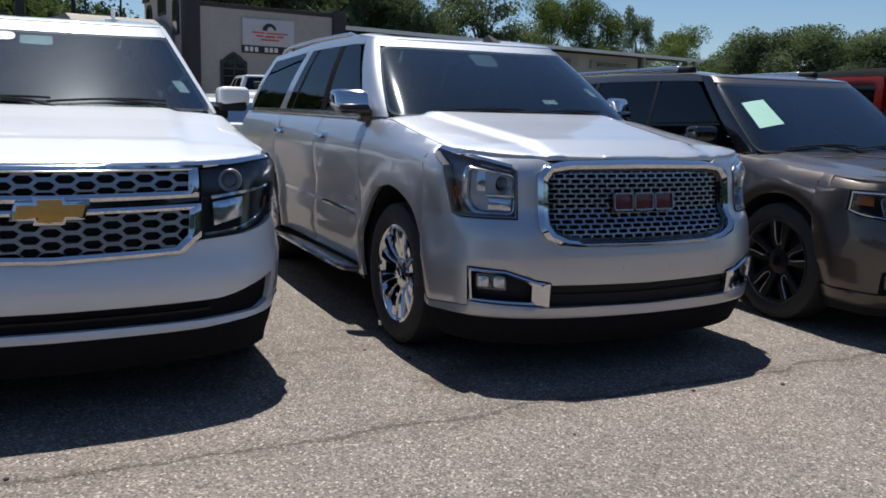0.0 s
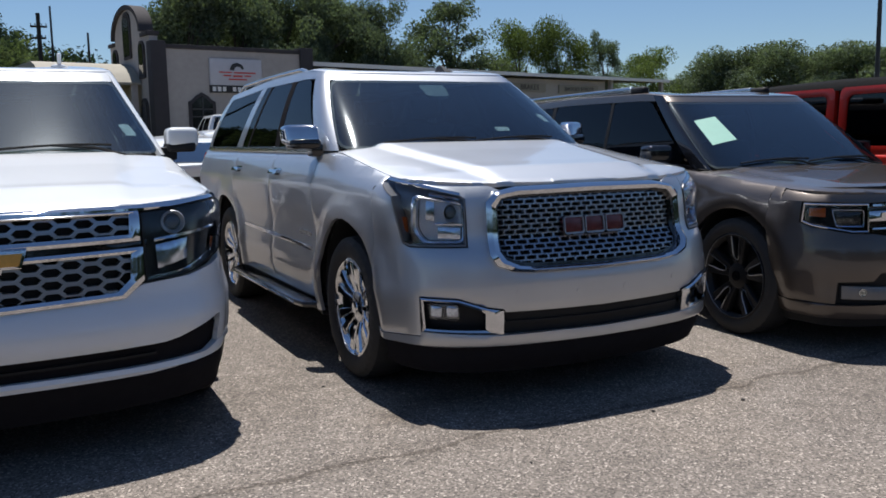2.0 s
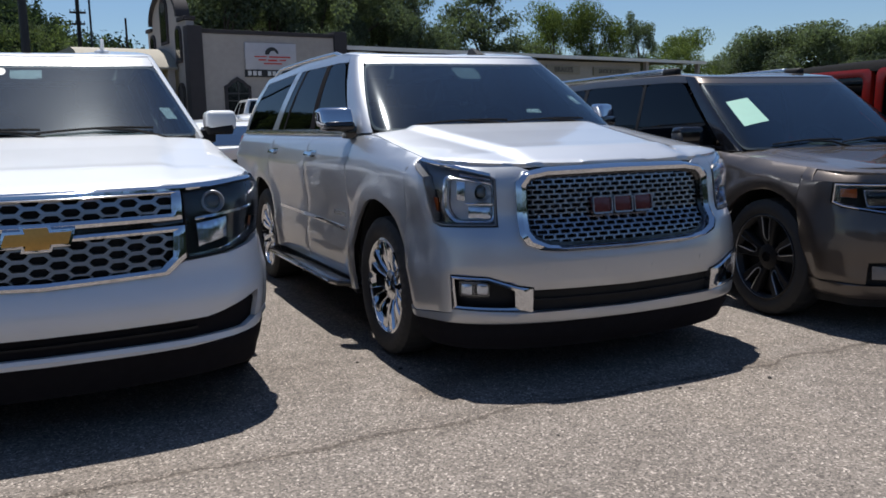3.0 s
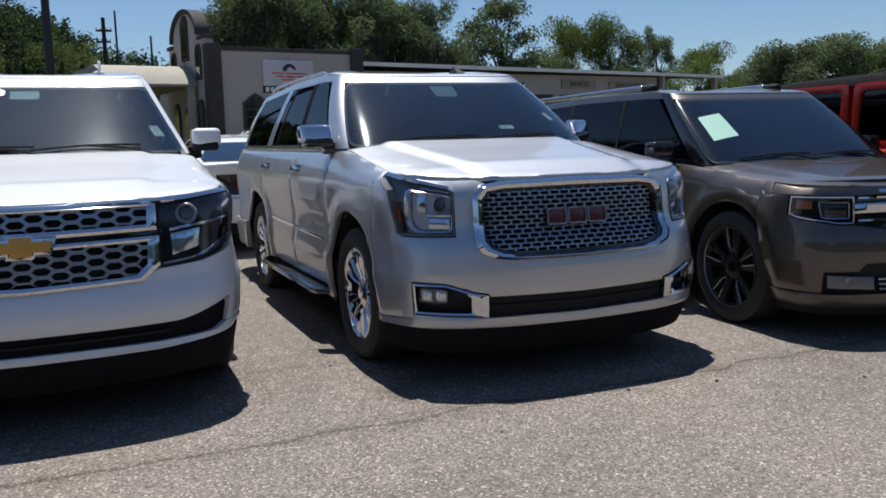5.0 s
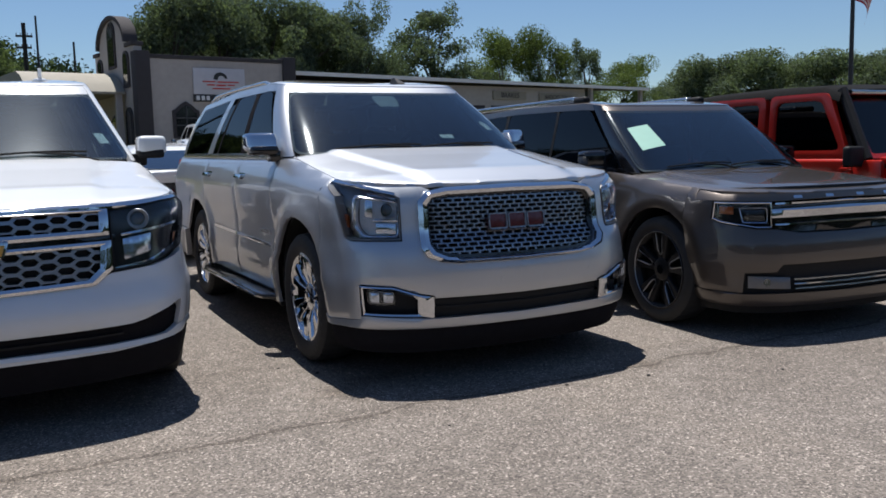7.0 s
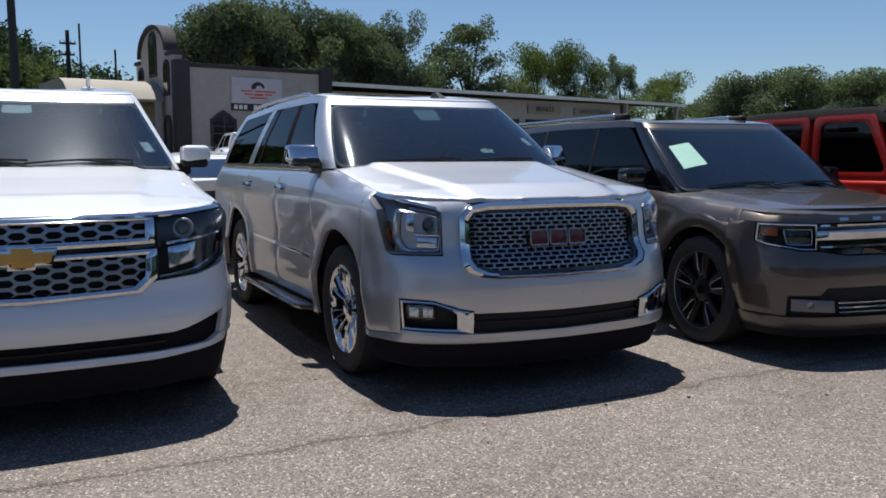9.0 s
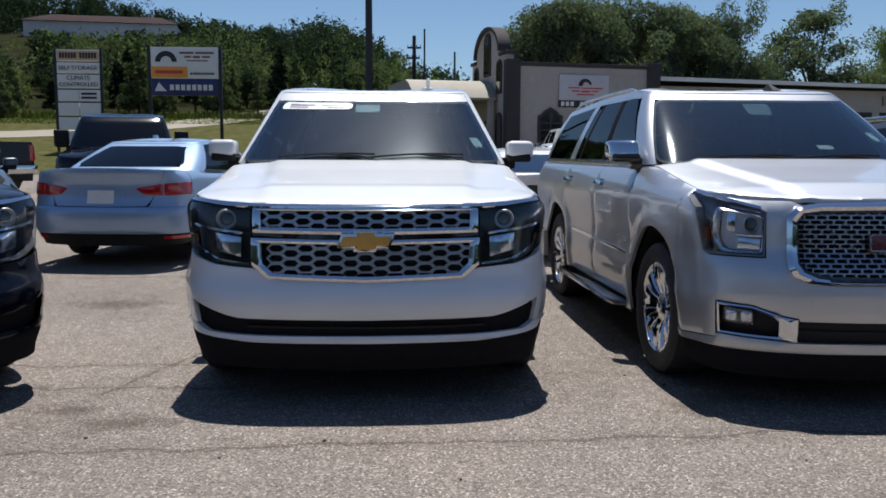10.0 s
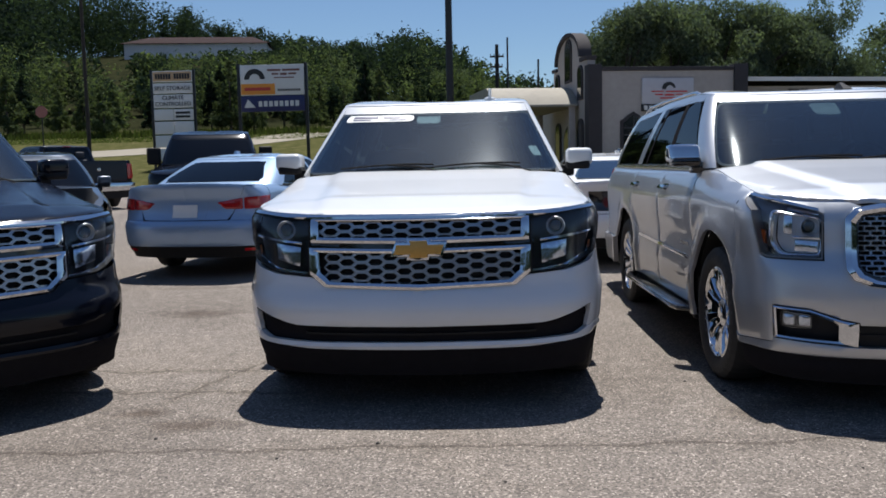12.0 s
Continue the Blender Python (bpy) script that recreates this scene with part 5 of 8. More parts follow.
BIG_SPEC = dict(arch=0.49, arch_z=0.43, wf=0.92, wr=3.866, sill=0.33, bumper_top=0.66, doors=(1.50, 2.47, 3.60), fender_front=0.50, quarter_end=5.0,
                rear_bumper_top=0.62, handle=1.145, side_front=(1.58, 2.16), shield=(0.955, 0.95),
                windows=(("front_window", (1.66, 2.50), (2.22, 2.56), TINT), ("rear_window", (2.62, 3.40), (2.66, 3.19), TINT), ("vent_window", (3.45, 3.64), (3.235, 3.38), TINT), ("quarter_window", (3.82, 4.86), (3.54, 4.60), TINT)), pillar_mats=(MATTE, MATTE, None))


def big_rear(car, w, pm):
    """Tailgate, bumper and lamps at the back of the large wagons."""
    L = w.g[-1]
    for k in (1, -1):
        f = (lambda p: p) if k > 0 else flip
        a = [(w.sy(5.0), 1.29), (L, 1.29), (L, 0.62), (w.sy(5.0), 0.62)]
        piece("tailgate", patch(w, f(a), 0.0, 0.02, 0.08), pm, car)
        b = [(w.sy(3.866 + 0.455), 0.615), (L, 0.615), (L, 0.36), (w.sy(3.866 + 0.505), 0.36)]
        piece("rear_bumper", patch(w, f(b), 0.03, 0.05, 0.08), pm, car)
        t = [(w.sy(5.06), 1.27), (w.rx(0.84), 1.27), (w.rx(0.84), 0.80), (w.sy(5.08), 0.80)]
        piece("tail_lamp", patch(w, f(t), 0.012, 0.02, 0.05, 0.004), REDLENS, car)


def roof_bars(car, x, y0, y1, z, m, r=0.018):
    for k in (1, -1):
        n = 10
        pts = [(k * x, y0 + (y1 - y0) * i / n, z + (-0.04 if i in (0, n) else 0.0) + 0.012 * math.sin(math.pi * i / n)) for i in range(n + 1)]
        piece("roof_bar", tube(pts, r, 8), m, car)


def headlamp(car, w, poly, k, bezel, lens, deep=0.06, projectors=(), bars=(), amber=None, housing=TRIM):
    """Lamp: dark bucket, reflector bowls, light bars and a clear cover."""
    f = (lambda p: p) if k > 0 else flip
    h = piece("headlight", join(patch(w, f(poly), -deep, 0.01, 0.05), rim(w, f(poly), f(inset(poly, 0.006)), 0.002, deep, 0.04)), housing, car)
    for s, z, r in projectors:
        u = np.array([s * k])
        c = w(u, np.array([z]), np.array([-deep + 0.01]))[0]
        bowl = lathe([(0.0, r * 0.5), (-0.012, r * 0.8), (-0.035, r), (-0.040, r * 0.95), (-0.030, r * 0.80), (-0.015, r * 0.76), (-0.012, r * 0.62)], 28, "y")
        pj = piece("projector", move(bowl, Matrix.Translation(c)), BRIGHTRING, h)
        ball = lathe([(-0.010, r * 0.74), (-0.022, r * 0.66), (-0.032, r * 0.46), (-0.037, r * 0.22), (-0.038, 0.0001)], 24, "y")
        piece("projector_lens", move(ball, Matrix.Translation(c)), GLOSSBLACK, pj)
    for bar in bars:
        piece("reflector", patch(w, f(bar), -deep * 0.45, 0.02, 0.03, 0.004), REFLECTOR, h)
    if amber:
        piece("turn_signal", patch(w, f(amber), -deep * 0.5, 0.015, 0.04, 0.003), AMBER, h)
    if bezel:
        piece("bezel", rim(w, f(poly), f(inset(poly, bezel)), 0.006, 0.03, 0.04, 0.004), CHROME, h)
    cov = piece("lens", patch(w, f(inset(poly, 0.004)), 0.0, 0.004, 0.04, 0.0), lens, h)
    cov.visible_shadow = False
    return h


# ---------------------------------------------------------------- the large wagon with a two-tier honeycomb grille
def wagon_honeycomb(m, pm, label, group):
    car = thing("suv", m, label, "suv", group)
    w = Wrap(1.005, 5.18, 0.52, 3.0, 0.30, 4.0, BIG_SIDE,
             [(0.12, 0.00), (0.24, 0.04), (0.29, 0.085), (0.33, 0.075), (0.42, 0.085), (0.50, 0.10), (0.58, 0.085), (0.64, 0.03), (0.8, 0.01), (1.04, -0.02), (1.1, -0.05)],
             [(0.3, 0.0), (0.6, 0.04), (1.3, -0.03)], BIG_TOP, 0.055, 0.10, ((0.92, 0.50), (3.866, 0.50)), 0.026, 0.0, (0.072, 0.945), 0.95)
    S = dict(BIG_SPEC)
    body_panels(car, w, pm, S)
    big_rear(car, w, pm)
    c = big_suv_cabin(-0.001)
    glasshouse(car, c, pm, S)
    roof_bars(car, 0.66, 2.45, 4.6, 1.865, TRIM)

    def shape(x, y):
        ax = np.abs(x)
        k = np.clip(y / 0.35, 0, 1)
        edge = np.clip((0.95 - ax) / 0.30, 0, 1)
        step = 1 / (1 + np.exp((ax - 0.60 - 0.06 * (y - 0.6)) / 0.012))
        return k * (0.026 * edge * (2 - edge) + 0.019 * step)

    surf, poly = hood_surface(w, 1.30, shape)
    piece("hood", patch(surf, poly, 0.0, 0.025, 0.03, 0.004), pm, car, sharp=55)
    piece("cowl", box(-0.88, 0.88, 1.27, 1.46, 1.20, 1.262, 0.02), TRIM, car)
    wipers(car, c)
    fx, sy = w.fx, w.sy
    # bumper: upper bar, lip, intake, valance
    up = [(0, 0.640), (fx(0.50), 0.652), (fx(0.575), 0.690), (fx(0.620), 0.706), (fx(0.83), 0.722), (sy(0.30), 0.775), (sy(0.42), 0.80), (sy(0.498), 0.80), (sy(0.498), 0.63), (sy(0.472), 0.52), (sy(0.462), 0.40), (sy(0.34), 0.385),
          (fx(0.93), 0.385), (fx(0.950), 0.520), (fx(0.925), 0.516), (fx(0.74), 0.452), (fx(0.68), 0.440), (fx(0.62), 0.437), (0, 0.430)]
    bum = piece("front_bumper", patch(w, sym(up), 0.0, 0.03, 0.04, 0.004), pm, car)
    nose = [(sy(0.365), float(w.ztop(0.365))), (sy(0.43), float(w.ztop(0.43))), (sy(0.5), float(w.ztop(0.5))), (sy(0.5), 0.804), (sy(0.42), 0.804), (sy(0.405), 0.828), (sy(0.435), 0.870), (sy(0.405), 0.884), (sy(0.415), 0.95), (sy(0.370), 1.07)]
    for k in (1, -1):
        piece("fender_nose", patch(w, nose if k > 0 else flip(nose), 0.0, 0.025, 0.04, 0.0), pm, car)
    lip = [(0, 0.338), (fx(0.6), 0.342), (fx(0.86), 0.350), (fx(0.935), 0.383), (sy(0.34), 0.383), (sy(0.460), 0.398), (sy(0.460), 0.36), (sy(0.34), 0.345), (fx(0.88), 0.325), (fx(0.6), 0.305), (0, 0.298)]
    piece("bumper_lip", patch(w, sym(lip), 0.005, 0.04, 0.04, 0.006), pm, bum)
    intake = [(0, 0.432), (fx(0.62), 0.439), (fx(0.68), 0.442), (fx(0.74), 0.454), (fx(0.925), 0.518), (fx(0.950), 0.522), (fx(0.93), 0.383), (fx(0.86), 0.348), (fx(0.6), 0.340), (0, 0.336)]
    piece("lower_intake", patch(w, sym(intake), -0.035, 0.02, 0.05), MATTE, bum)
    slat = [(0, 0.390), (fx(0.64), 0.398), (fx(0.64), 0.386), (0, 0.378)]
    piece("intake_slat", patch(w, sym(slat), -0.012, 0.03, 0.05), TRIM, bum)
    val = [(0, 0.296), (fx(0.6), 0.303), (fx(0.88), 0.323), (sy(0.34), 0.343), (sy(0.460), 0.358), (sy(0.44), 0.20), (sy(0.34), 0.155), (fx(0.9), 0.145), (0, 0.130)]
    piece("front_valance", patch(w, sym(val), -0.004, 0.03, 0.05, 0.004), MATTE, car)
    # grille surround: full-width upper blade, centre bar, lower frame
    blade = [(0, 1.060), (fx(0.6), 1.064), (fx(0.93), 1.082), (sy(0.36), 1.092), (sy(0.36), 1.078), (fx(0.93), 1.066), (fx(0.66), 1.038), (0, 1.034)]
    gr = piece("grille", patch(w, sym([(0, 1.045), (fx(0.655), 1.04), (fx(0.655), 0.70), (fx(0.5), 0.63), (0, 0.62)]), -0.055, 0.01, 0.05), VOID, car)
    piece("chrome_blade", patch(w, sym(blade), 0.014, 0.03, 0.05, 0.006), CHROME, gr)
    u_out = sym([(0, 1.036), (fx(0.628), 1.040), (fx(0.620), 0.905), (0, 0.892)])
    u_in = sym([(0, 1.022), (fx(0.582), 1.026), (fx(0.574), 0.935), (0, 0.926)])
    piece("upper_surround", rim(w, u_out, u_in, 0.008, 0.05, 0.04, 0.006), CHROME, gr)
    l_out = sym([(0, 0.862), (fx(0.628), 0.876), (fx(0.620), 0.725), (fx(0.535), 0.655), (0, 0.634)])
    l_in = sym([(0, 0.838), (fx(0.572), 0.850), (fx(0.562), 0.738), (fx(0.500), 0.682), (0, 0.664)])
    piece("lower_surround", rim(w, l_out, l_in, 0.010, 0.05, 0.04, 0.008), CHROME, gr)
    piece("centre_band", patch(w, sym([(0, 0.893), (fx(0.655), 0.906), (fx(0.655), 0.877), (0, 0.863)]), -0.01, 0.02, 0.05), GLOSSBLACK, gr)
    hexa = [(a * 0.104, b * 0.0545) for a, b in HEX]
    up_reg = [(-fx(0.592), 0.924), (fx(0.592), 0.924), (fx(0.592), 1.024), (-fx(0.592), 1.024)]
    lo_reg = [(-fx(0.51), 0.668), (fx(0.51), 0.668), (fx(0.568), 0.735), (fx(0.575), 0.845), (-fx(0.575), 0.845), (-fx(0.568), 0.735)]
    for reg in (up_reg, lo_reg):
        piece("honeycomb", lattice(w, reg, hexa, 0.156, 0.0272, (0.79, 0.66), -0.012, 0.03), MESHSILVER, gr)
    # emblem: plain cross-shaped badge
    cross = [(0.94 * a_, 0.863 + 0.86 * (b_ - 0.863)) for a_, b_ in ((-0.142, 0.832), (-0.046, 0.832), (-0.052, 0.808), (0.046, 0.808), (0.052, 0.832), (0.125, 0.832), (0.142, 0.892), (0.052, 0.892), (0.046, 0.918), (-0.052, 0.918), (-0.046, 0.892), (-0.125, 0.892))]
    em = piece("emblem", patch(w, inset(cross, -0.012), 0.030, 0.04, 0.05, 0.004), CHROME, gr)
    piece("emblem_face", patch(w, cross, 0.036, 0.01, 0.05, 0.003), GOLD, em, "plain gold badge")
    # headlights
    lamp = [(fx(0.636), 1.028), (fx(0.93), 1.062), (sy(0.36), 1.074), (sy(0.41), 0.95), (sy(0.40), 0.882), (sy(0.43), 0.868), (sy(0.40), 0.825), (fx(0.955), 0.785), (fx(0.83), 0.732), (fx(0.63), 0.714)]
    for k in (1, -1):
        hl = headlamp(car, w, lamp, k, 0.0, LENS, 0.055, ((fx(0.80), 0.975, 0.052),),
                      ([(fx(0.695), 0.905), (fx(0.93), 0.93), (sy(0.36), 0.95), (sy(0.36), 0.938), (fx(0.93), 0.915), (fx(0.695), 0.890)],
                       [(fx(0.70), 0.875), (fx(0.86), 0.895), (fx(0.85), 0.80), (fx(0.70), 0.765)],
                       [(fx(0.645), 0.732), (fx(0.83), 0.752), (fx(0.95), 0.80), (sy(0.40), 0.842), (sy(0.40), 0.832), (fx(0.955), 0.79), (fx(0.83), 0.738), (fx(0.645), 0.720)]),
                      [(sy(0.34), 0.87), (sy(0.395), 0.875), (sy(0.395), 0.84), (sy(0.34), 0.82)])
    wing_mirror(car, 0.935, 1.56, 1.305, pm, (0.185, 0.19, 0.135))
    make_wheel("split", 0.405, 0.27, 0.27, car, [(k * 0.872, y, 0.405, k < 0) for y in (0.92, 3.866) for k in (1, -1)])
    steering_and_seats(car, 2.35, 0.80, 1.28, 1.83, CLOTH, 0.95)
    ant = join(lathe([(1.84, 0.055), (1.87, 0.05), (1.88, 0.03), (1.885, 0.0001)], 16, "z"), move(box(-0.012, 0.012, -0.05, 0.06, 0, 0.075, 0.01, 3), Matrix.Translation((0, 0.01, 1.875))))
    piece("antenna", move(ant, Matrix.Translation((0.42, 2.45, 0))), pm, car)
    return car, w, c


# ---------------------------------------------------------------- the silver wagon with the big slotted grille
def wagon_slots(m, pm):
    car = thing("suv", m, "silver full-size suv with chrome grille, mirrors and wheels", "suv", "vehicles parked on the lot")
    top = [(0.0, 1.104), (0.15, 1.115), (0.45, 1.152), (0.9, 1.215), (1.2, 1.262), (1.6, 1.275), (3.0, 1.285), (5.3, 1.30)]
    w = Wrap(1.005, 5.18, 0.56, 2.8, 0.30, 4.0, BIG_SIDE,
             [(0.12, 0.00), (0.26, 0.05), (0.30, 0.09), (0.36, 0.075), (0.50, 0.09), (0.64, 0.09), (0.74, 0.075), (0.80, 0.055), (0.835, 0.015), (1.08, -0.02), (1.12, -0.05)],
             [(0.3, 0.0), (0.6, 0.04), (1.3, -0.03)], top, 0.06, 0.11, ((0.92, 0.50), (3.866, 0.50)), 0.028, 0.0, (-0.030, 1.024), 1.02)
    S = dict(BIG_SPEC, shield_v=(0.90, 0.02), belt_mat=SATIN, fender_front=0.505, bumper_top=0.66)
    body_panels(car, w, pm, S)
    big_rear(car, w, pm)
    c = big_suv_cabin()
    glasshouse(car, c, pm, S)
    roof_bars(car, 0.66, 2.45, 4.6, 1.865, SATIN)

    def shape(x, y):
        ax = np.abs(x)
        k = np.clip(y / 0.30, 0, 1)
        edge = np.clip((0.95 - ax) / 0.34, 0, 1)
        step = 1 / (1 + np.exp((ax - 0.52 - 0.14 * (y - 0.3)) / 0.014))
        return k * (0.035 * edge * (2 - edge) + 0.024 * step)

    surf, poly = hood_surface(w, 1.30, shape, 0.008)
    piece("hood", patch(surf, poly, 0.0, 0.025, 0.03, 0.004), pm, car, sharp=55)
    piece("cowl", box(-0.88, 0.88, 1.27, 1.46, 1.20, 1.262, 0.02), TRIM, car)
    wipers(car, c)
    fx, sy = w.fx, w.sy
    # bumper
    up = [(0, 0.686), (fx(0.38), 0.692), (fx(0.487), 0.704), (fx(0.535), 0.742), (fx(0.560), 0.790), (fx(0.562), 1.02), (fx(0.535), 1.060), (fx(0.500), 1.082), (fx(0.560), 1.106), (fx(0.676), 1.112), (fx(0.670), 0.818), (fx(0.905), 0.820), (fx(0.930), 0.838), (fx(0.945), 0.96), (sy(0.335), 1.06), (sy(0.462), 1.130),
          (sy(0.458), float(w.ztop(0.458))), (sy(0.503), float(w.ztop(0.503))), (sy(0.503), 0.64), (sy(0.472), 0.52), (sy(0.462), 0.405), (sy(0.40), 0.39),
          (fx(0.862), 0.400), (fx(0.864), 0.594), (fx(0.72), 0.586), (fx(0.60), 0.541), (fx(0.525), 0.526), (fx(0.52), 0.512), (0, 0.503)]
    bum = piece("front_bumper", patch(w, sym(up), 0.0, 0.03, 0.04, 0.004), pm, car)
    lip = [(0, 0.394), (fx(0.53), 0.404), (fx(0.862), 0.422), (fx(0.862), 0.398), (sy(0.40), 0.388), (sy(0.462), 0.403), (sy(0.462), 0.368), (sy(0.38), 0.355), (fx(0.8), 0.352), (0, 0.345)]
    piece("bumper_lip", patch(w, sym(lip), 0.010, 0.04, 0.04, 0.006), pm, bum)
    piece("lower_intake", patch(w, sym([(0, 0.507), (fx(0.525), 0.520), (fx(0.535), 0.402), (0, 0.390)]), -0.03, 0.02, 0.05), TRIM, bum)
    piece("intake_slat", patch(w, sym([(0, 0.456), (fx(0.52), 0.466), (fx(0.52), 0.451), (0, 0.440)]), -0.016, 0.03, 0.05), TRIM, bum)
    val = [(0, 0.343), (fx(0.8), 0.350), (sy(0.38), 0.353), (sy(0.462), 0.366), (sy(0.44), 0.25), (sy(0.34), 0.215), (0, 0.195)]
    piece("front_valance", patch(w, sym(val), -0.02, 0.03, 0.05, 0.004), MATTE, car)
    fog_out = [(fx(0.530), 0.406), (fx(0.855), 0.424), (fx(0.860), 0.588), (fx(0.72), 0.580), (fx(0.60), 0.535), (fx(0.530), 0.520)]
    fog_in = [(fx(0.610), 0.430), (fx(0.842), 0.440), (fx(0.847), 0.574), (fx(0.723), 0.566), (fx(0.632), 0.528), (fx(0.611), 0.512)]
    for k in (1, -1):
        f = (lambda p: p) if k > 0 else flip
        fr = piece("fog_lamp_surround", rim(w, f(fog_out), f(fog_in), 0.008, 0.04, 0.04, 0.006), CHROME, bum)
        piece("fog_lamp_recess", patch(w, f(fog_out), -0.05, 0.01, 0.05), TRIM, fr)
        fl = rounded([(fx(0.715), 0.485), (fx(0.830), 0.490), (fx(0.832), 0.560), (fx(0.720), 0.553)], 0.015)
        fg = piece("fog_lamp", patch(w, f(fl), -0.020, 0.03, 0.03, 0.005), GLOSSBLACK, fr)
        for a_, b_ in ((0.722, 0.765), (0.785, 0.826)):
            piece("reflector", patch(w, f(rounded([(fx(a_), 0.494), (fx(b_), 0.497), (fx(b_), 0.548), (fx(a_), 0.545)], 0.012)), -0.016, 0.01, 0.02, 0.004), REFLECTOR, fg)
        piece("fog_lens", patch(w, f(inset(fl, -0.004)), -0.004, 0.003, 0.03, 0.0), LENS, fr).visible_shadow = False
        for x, z in ((0.14, 0.585), (0.46, 0.60), (0.78, 0.67)):
            piece("parking_sensor", patch(w, f([(fx(x) + 0.013 * math.cos(a), z + 0.013 * math.sin(a)) for a in np.linspace(0, 2 * math.pi, 13)[:-1]]), 0.003, 0.01, 0.05, 0.001), pm, bum)
    # grille
    g_out = sym([(0, 1.104), (fx(0.42), 1.098), (fx(0.540), 1.078), (fx(0.586), 1.030), (fx(0.584), 0.785), (fx(0.555), 0.737), (fx(0.480), 0.708), (fx(0.38), 0.698), (0, 0.692)])
    g_in = sym([(0, 1.064), (fx(0.42), 1.060), (fx(0.508), 1.047), (fx(0.538), 1.008), (fx(0.536), 0.798), (fx(0.512), 0.760), (fx(0.452), 0.731), (fx(0.37), 0.721), (0, 0.715)])
    gr = piece("grille", patch(w, g_in, -0.045, 0.01, 0.05), VOID, car)
    piece("grille_surround", rim(w, g_out, g_in, 0.022, 0.08, 0.03, 0.014), CHROME, gr)
    piece("inner_edge", rim(w, inset(g_in, -0.002), inset(g_in, 0.016), -0.006, 0.03, 0.04), GLOSSBLACK, gr)
    slot = rounded([(-0.0304, -0.0120), (0.0304, -0.0120), (0.0304, 0.0120), (-0.0304, 0.0120)], 0.005, 2)
    piece("slotted_mesh", lattice(w, inset(g_in, 0.012), slot, 0.0606, 0.0238, (0.81, 0.74), -0.010, 0.028), MESHSILVER, gr)
    for b in emblem_blocks(w, -0.190, 0.190, 0.862, 0.942, 0.0):
        e = piece("emblem", patch(w, b, 0.014, 0.03, 0.04, 0.003), EMBLEMRED, gr, "plain dull red badge block")
        piece("emblem_edge", rim(w, inset(b, -0.004), inset(b, 0.003), 0.020, 0.014, 0.04), MESHSILVER, e)
    # headlights: tall cluster with a chrome inner frame
    lamp = [(fx(0.678), 1.045), (fx(0.70), 1.066), (fx(0.82), 1.096), (fx(0.90), 1.118), (sy(0.44), 1.146), (sy(0.455), 1.128), (sy(0.33), 1.06), (fx(0.94), 0.96), (fx(0.925), 0.842), (fx(0.90), 0.828), (fx(0.678), 0.826)]
    for k in (1, -1):
        f = (lambda p: p) if k > 0 else flip
        hl = headlamp(car, w, lamp, k, 0.0, LENS, 0.065, ((fx(0.752), 0.985, 0.050),),
                      ([(fx(0.70), 0.910), (fx(0.80), 0.915), (fx(0.80), 0.862), (fx(0.70), 0.857)], [(fx(0.815), 1.04), (fx(0.850), 1.045), (fx(0.850), 0.95), (fx(0.815), 0.945)],
                       [(fx(0.70), 1.052), (fx(0.84), 1.080), (fx(0.84), 1.066), (fx(0.70), 1.040)], [(fx(0.69), 0.930), (fx(0.81), 0.936), (fx(0.81), 0.926), (fx(0.69), 0.920)]),
                      [(fx(0.924), 0.96), (fx(0.938), 0.965), (fx(0.932), 0.90), (fx(0.922), 0.89)], DULLMETAL)
        c_out = rounded([(fx(0.684), 1.034), (fx(0.896), 1.072), (fx(0.902), 0.905), (fx(0.862), 0.838), (fx(0.684), 0.836)], 0.03)
        c_in = rounded([(fx(0.694), 1.020), (fx(0.878), 1.053), (fx(0.882), 0.910), (fx(0.850), 0.853), (fx(0.694), 0.850)], 0.03)
        piece("light_frame", rim(w, f(c_out), f(inset(c_in, -0.003)), -0.012, 0.03, 0.03, 0.006), REFLECTOR, hl)
        piece("reflector", patch(w, f(c_in), -0.052, 0.006, 0.03, 0.0), BRIGHTRING, hl)
        piece("lamp_cap", patch(w, f([(fx(0.672), 1.111), (fx(0.80), 1.117), (fx(0.90), 1.132), (sy(0.42), 1.152), (fx(0.90), 1.118), (fx(0.82), 1.096), (fx(0.70), 1.066), (fx(0.675), 1.048)]), -0.003, 0.025, 0.04, 0.0), pm, bum)
        brow = [(fx(0.70), 1.078), (fx(0.82), 1.108), (fx(0.90), 1.128), (sy(0.44), 1.152), (sy(0.452), 1.142), (fx(0.90), 1.116), (fx(0.82), 1.094), (fx(0.70), 1.064)]
        piece("lamp_brow", patch(w, f(brow), 0.008, 0.03, 0.04, 0.004), CHROME, hl)
        # side trim, running board
        tr = [(sy(1.55), 0.705), (sy(3.26), 0.735), (sy(3.26), 0.712), (sy(1.55), 0.680)]
        piece("side_moulding", patch(w, f(tr), 0.012, 0.02, 0.1, 0.004), CHROME, car, "chrome strip along the doors")
        bx = [(k * x, y, z) for x, y, z in ((0.93, 1.45, 0.33), (1.07, 1.53, 0.335), (1.085, 1.65, 0.335), (1.085, 3.25, 0.335), (1.06, 3.38, 0.335), (0.93, 3.44, 0.33))]
        piece("running_board", join(tube(bx, 0.022, 8), box(min(k * 0.90, k * 1.08), max(k * 0.90, k * 1.08), 1.55, 3.36, 0.325, 0.35, 0.01)), GLOSSBLACK, car)
        piece("running_board_trim", tube([(k * 1.108, y, 0.335) for y in (1.62, 2.4, 3.28)], 0.008, 6), CHROME, car)
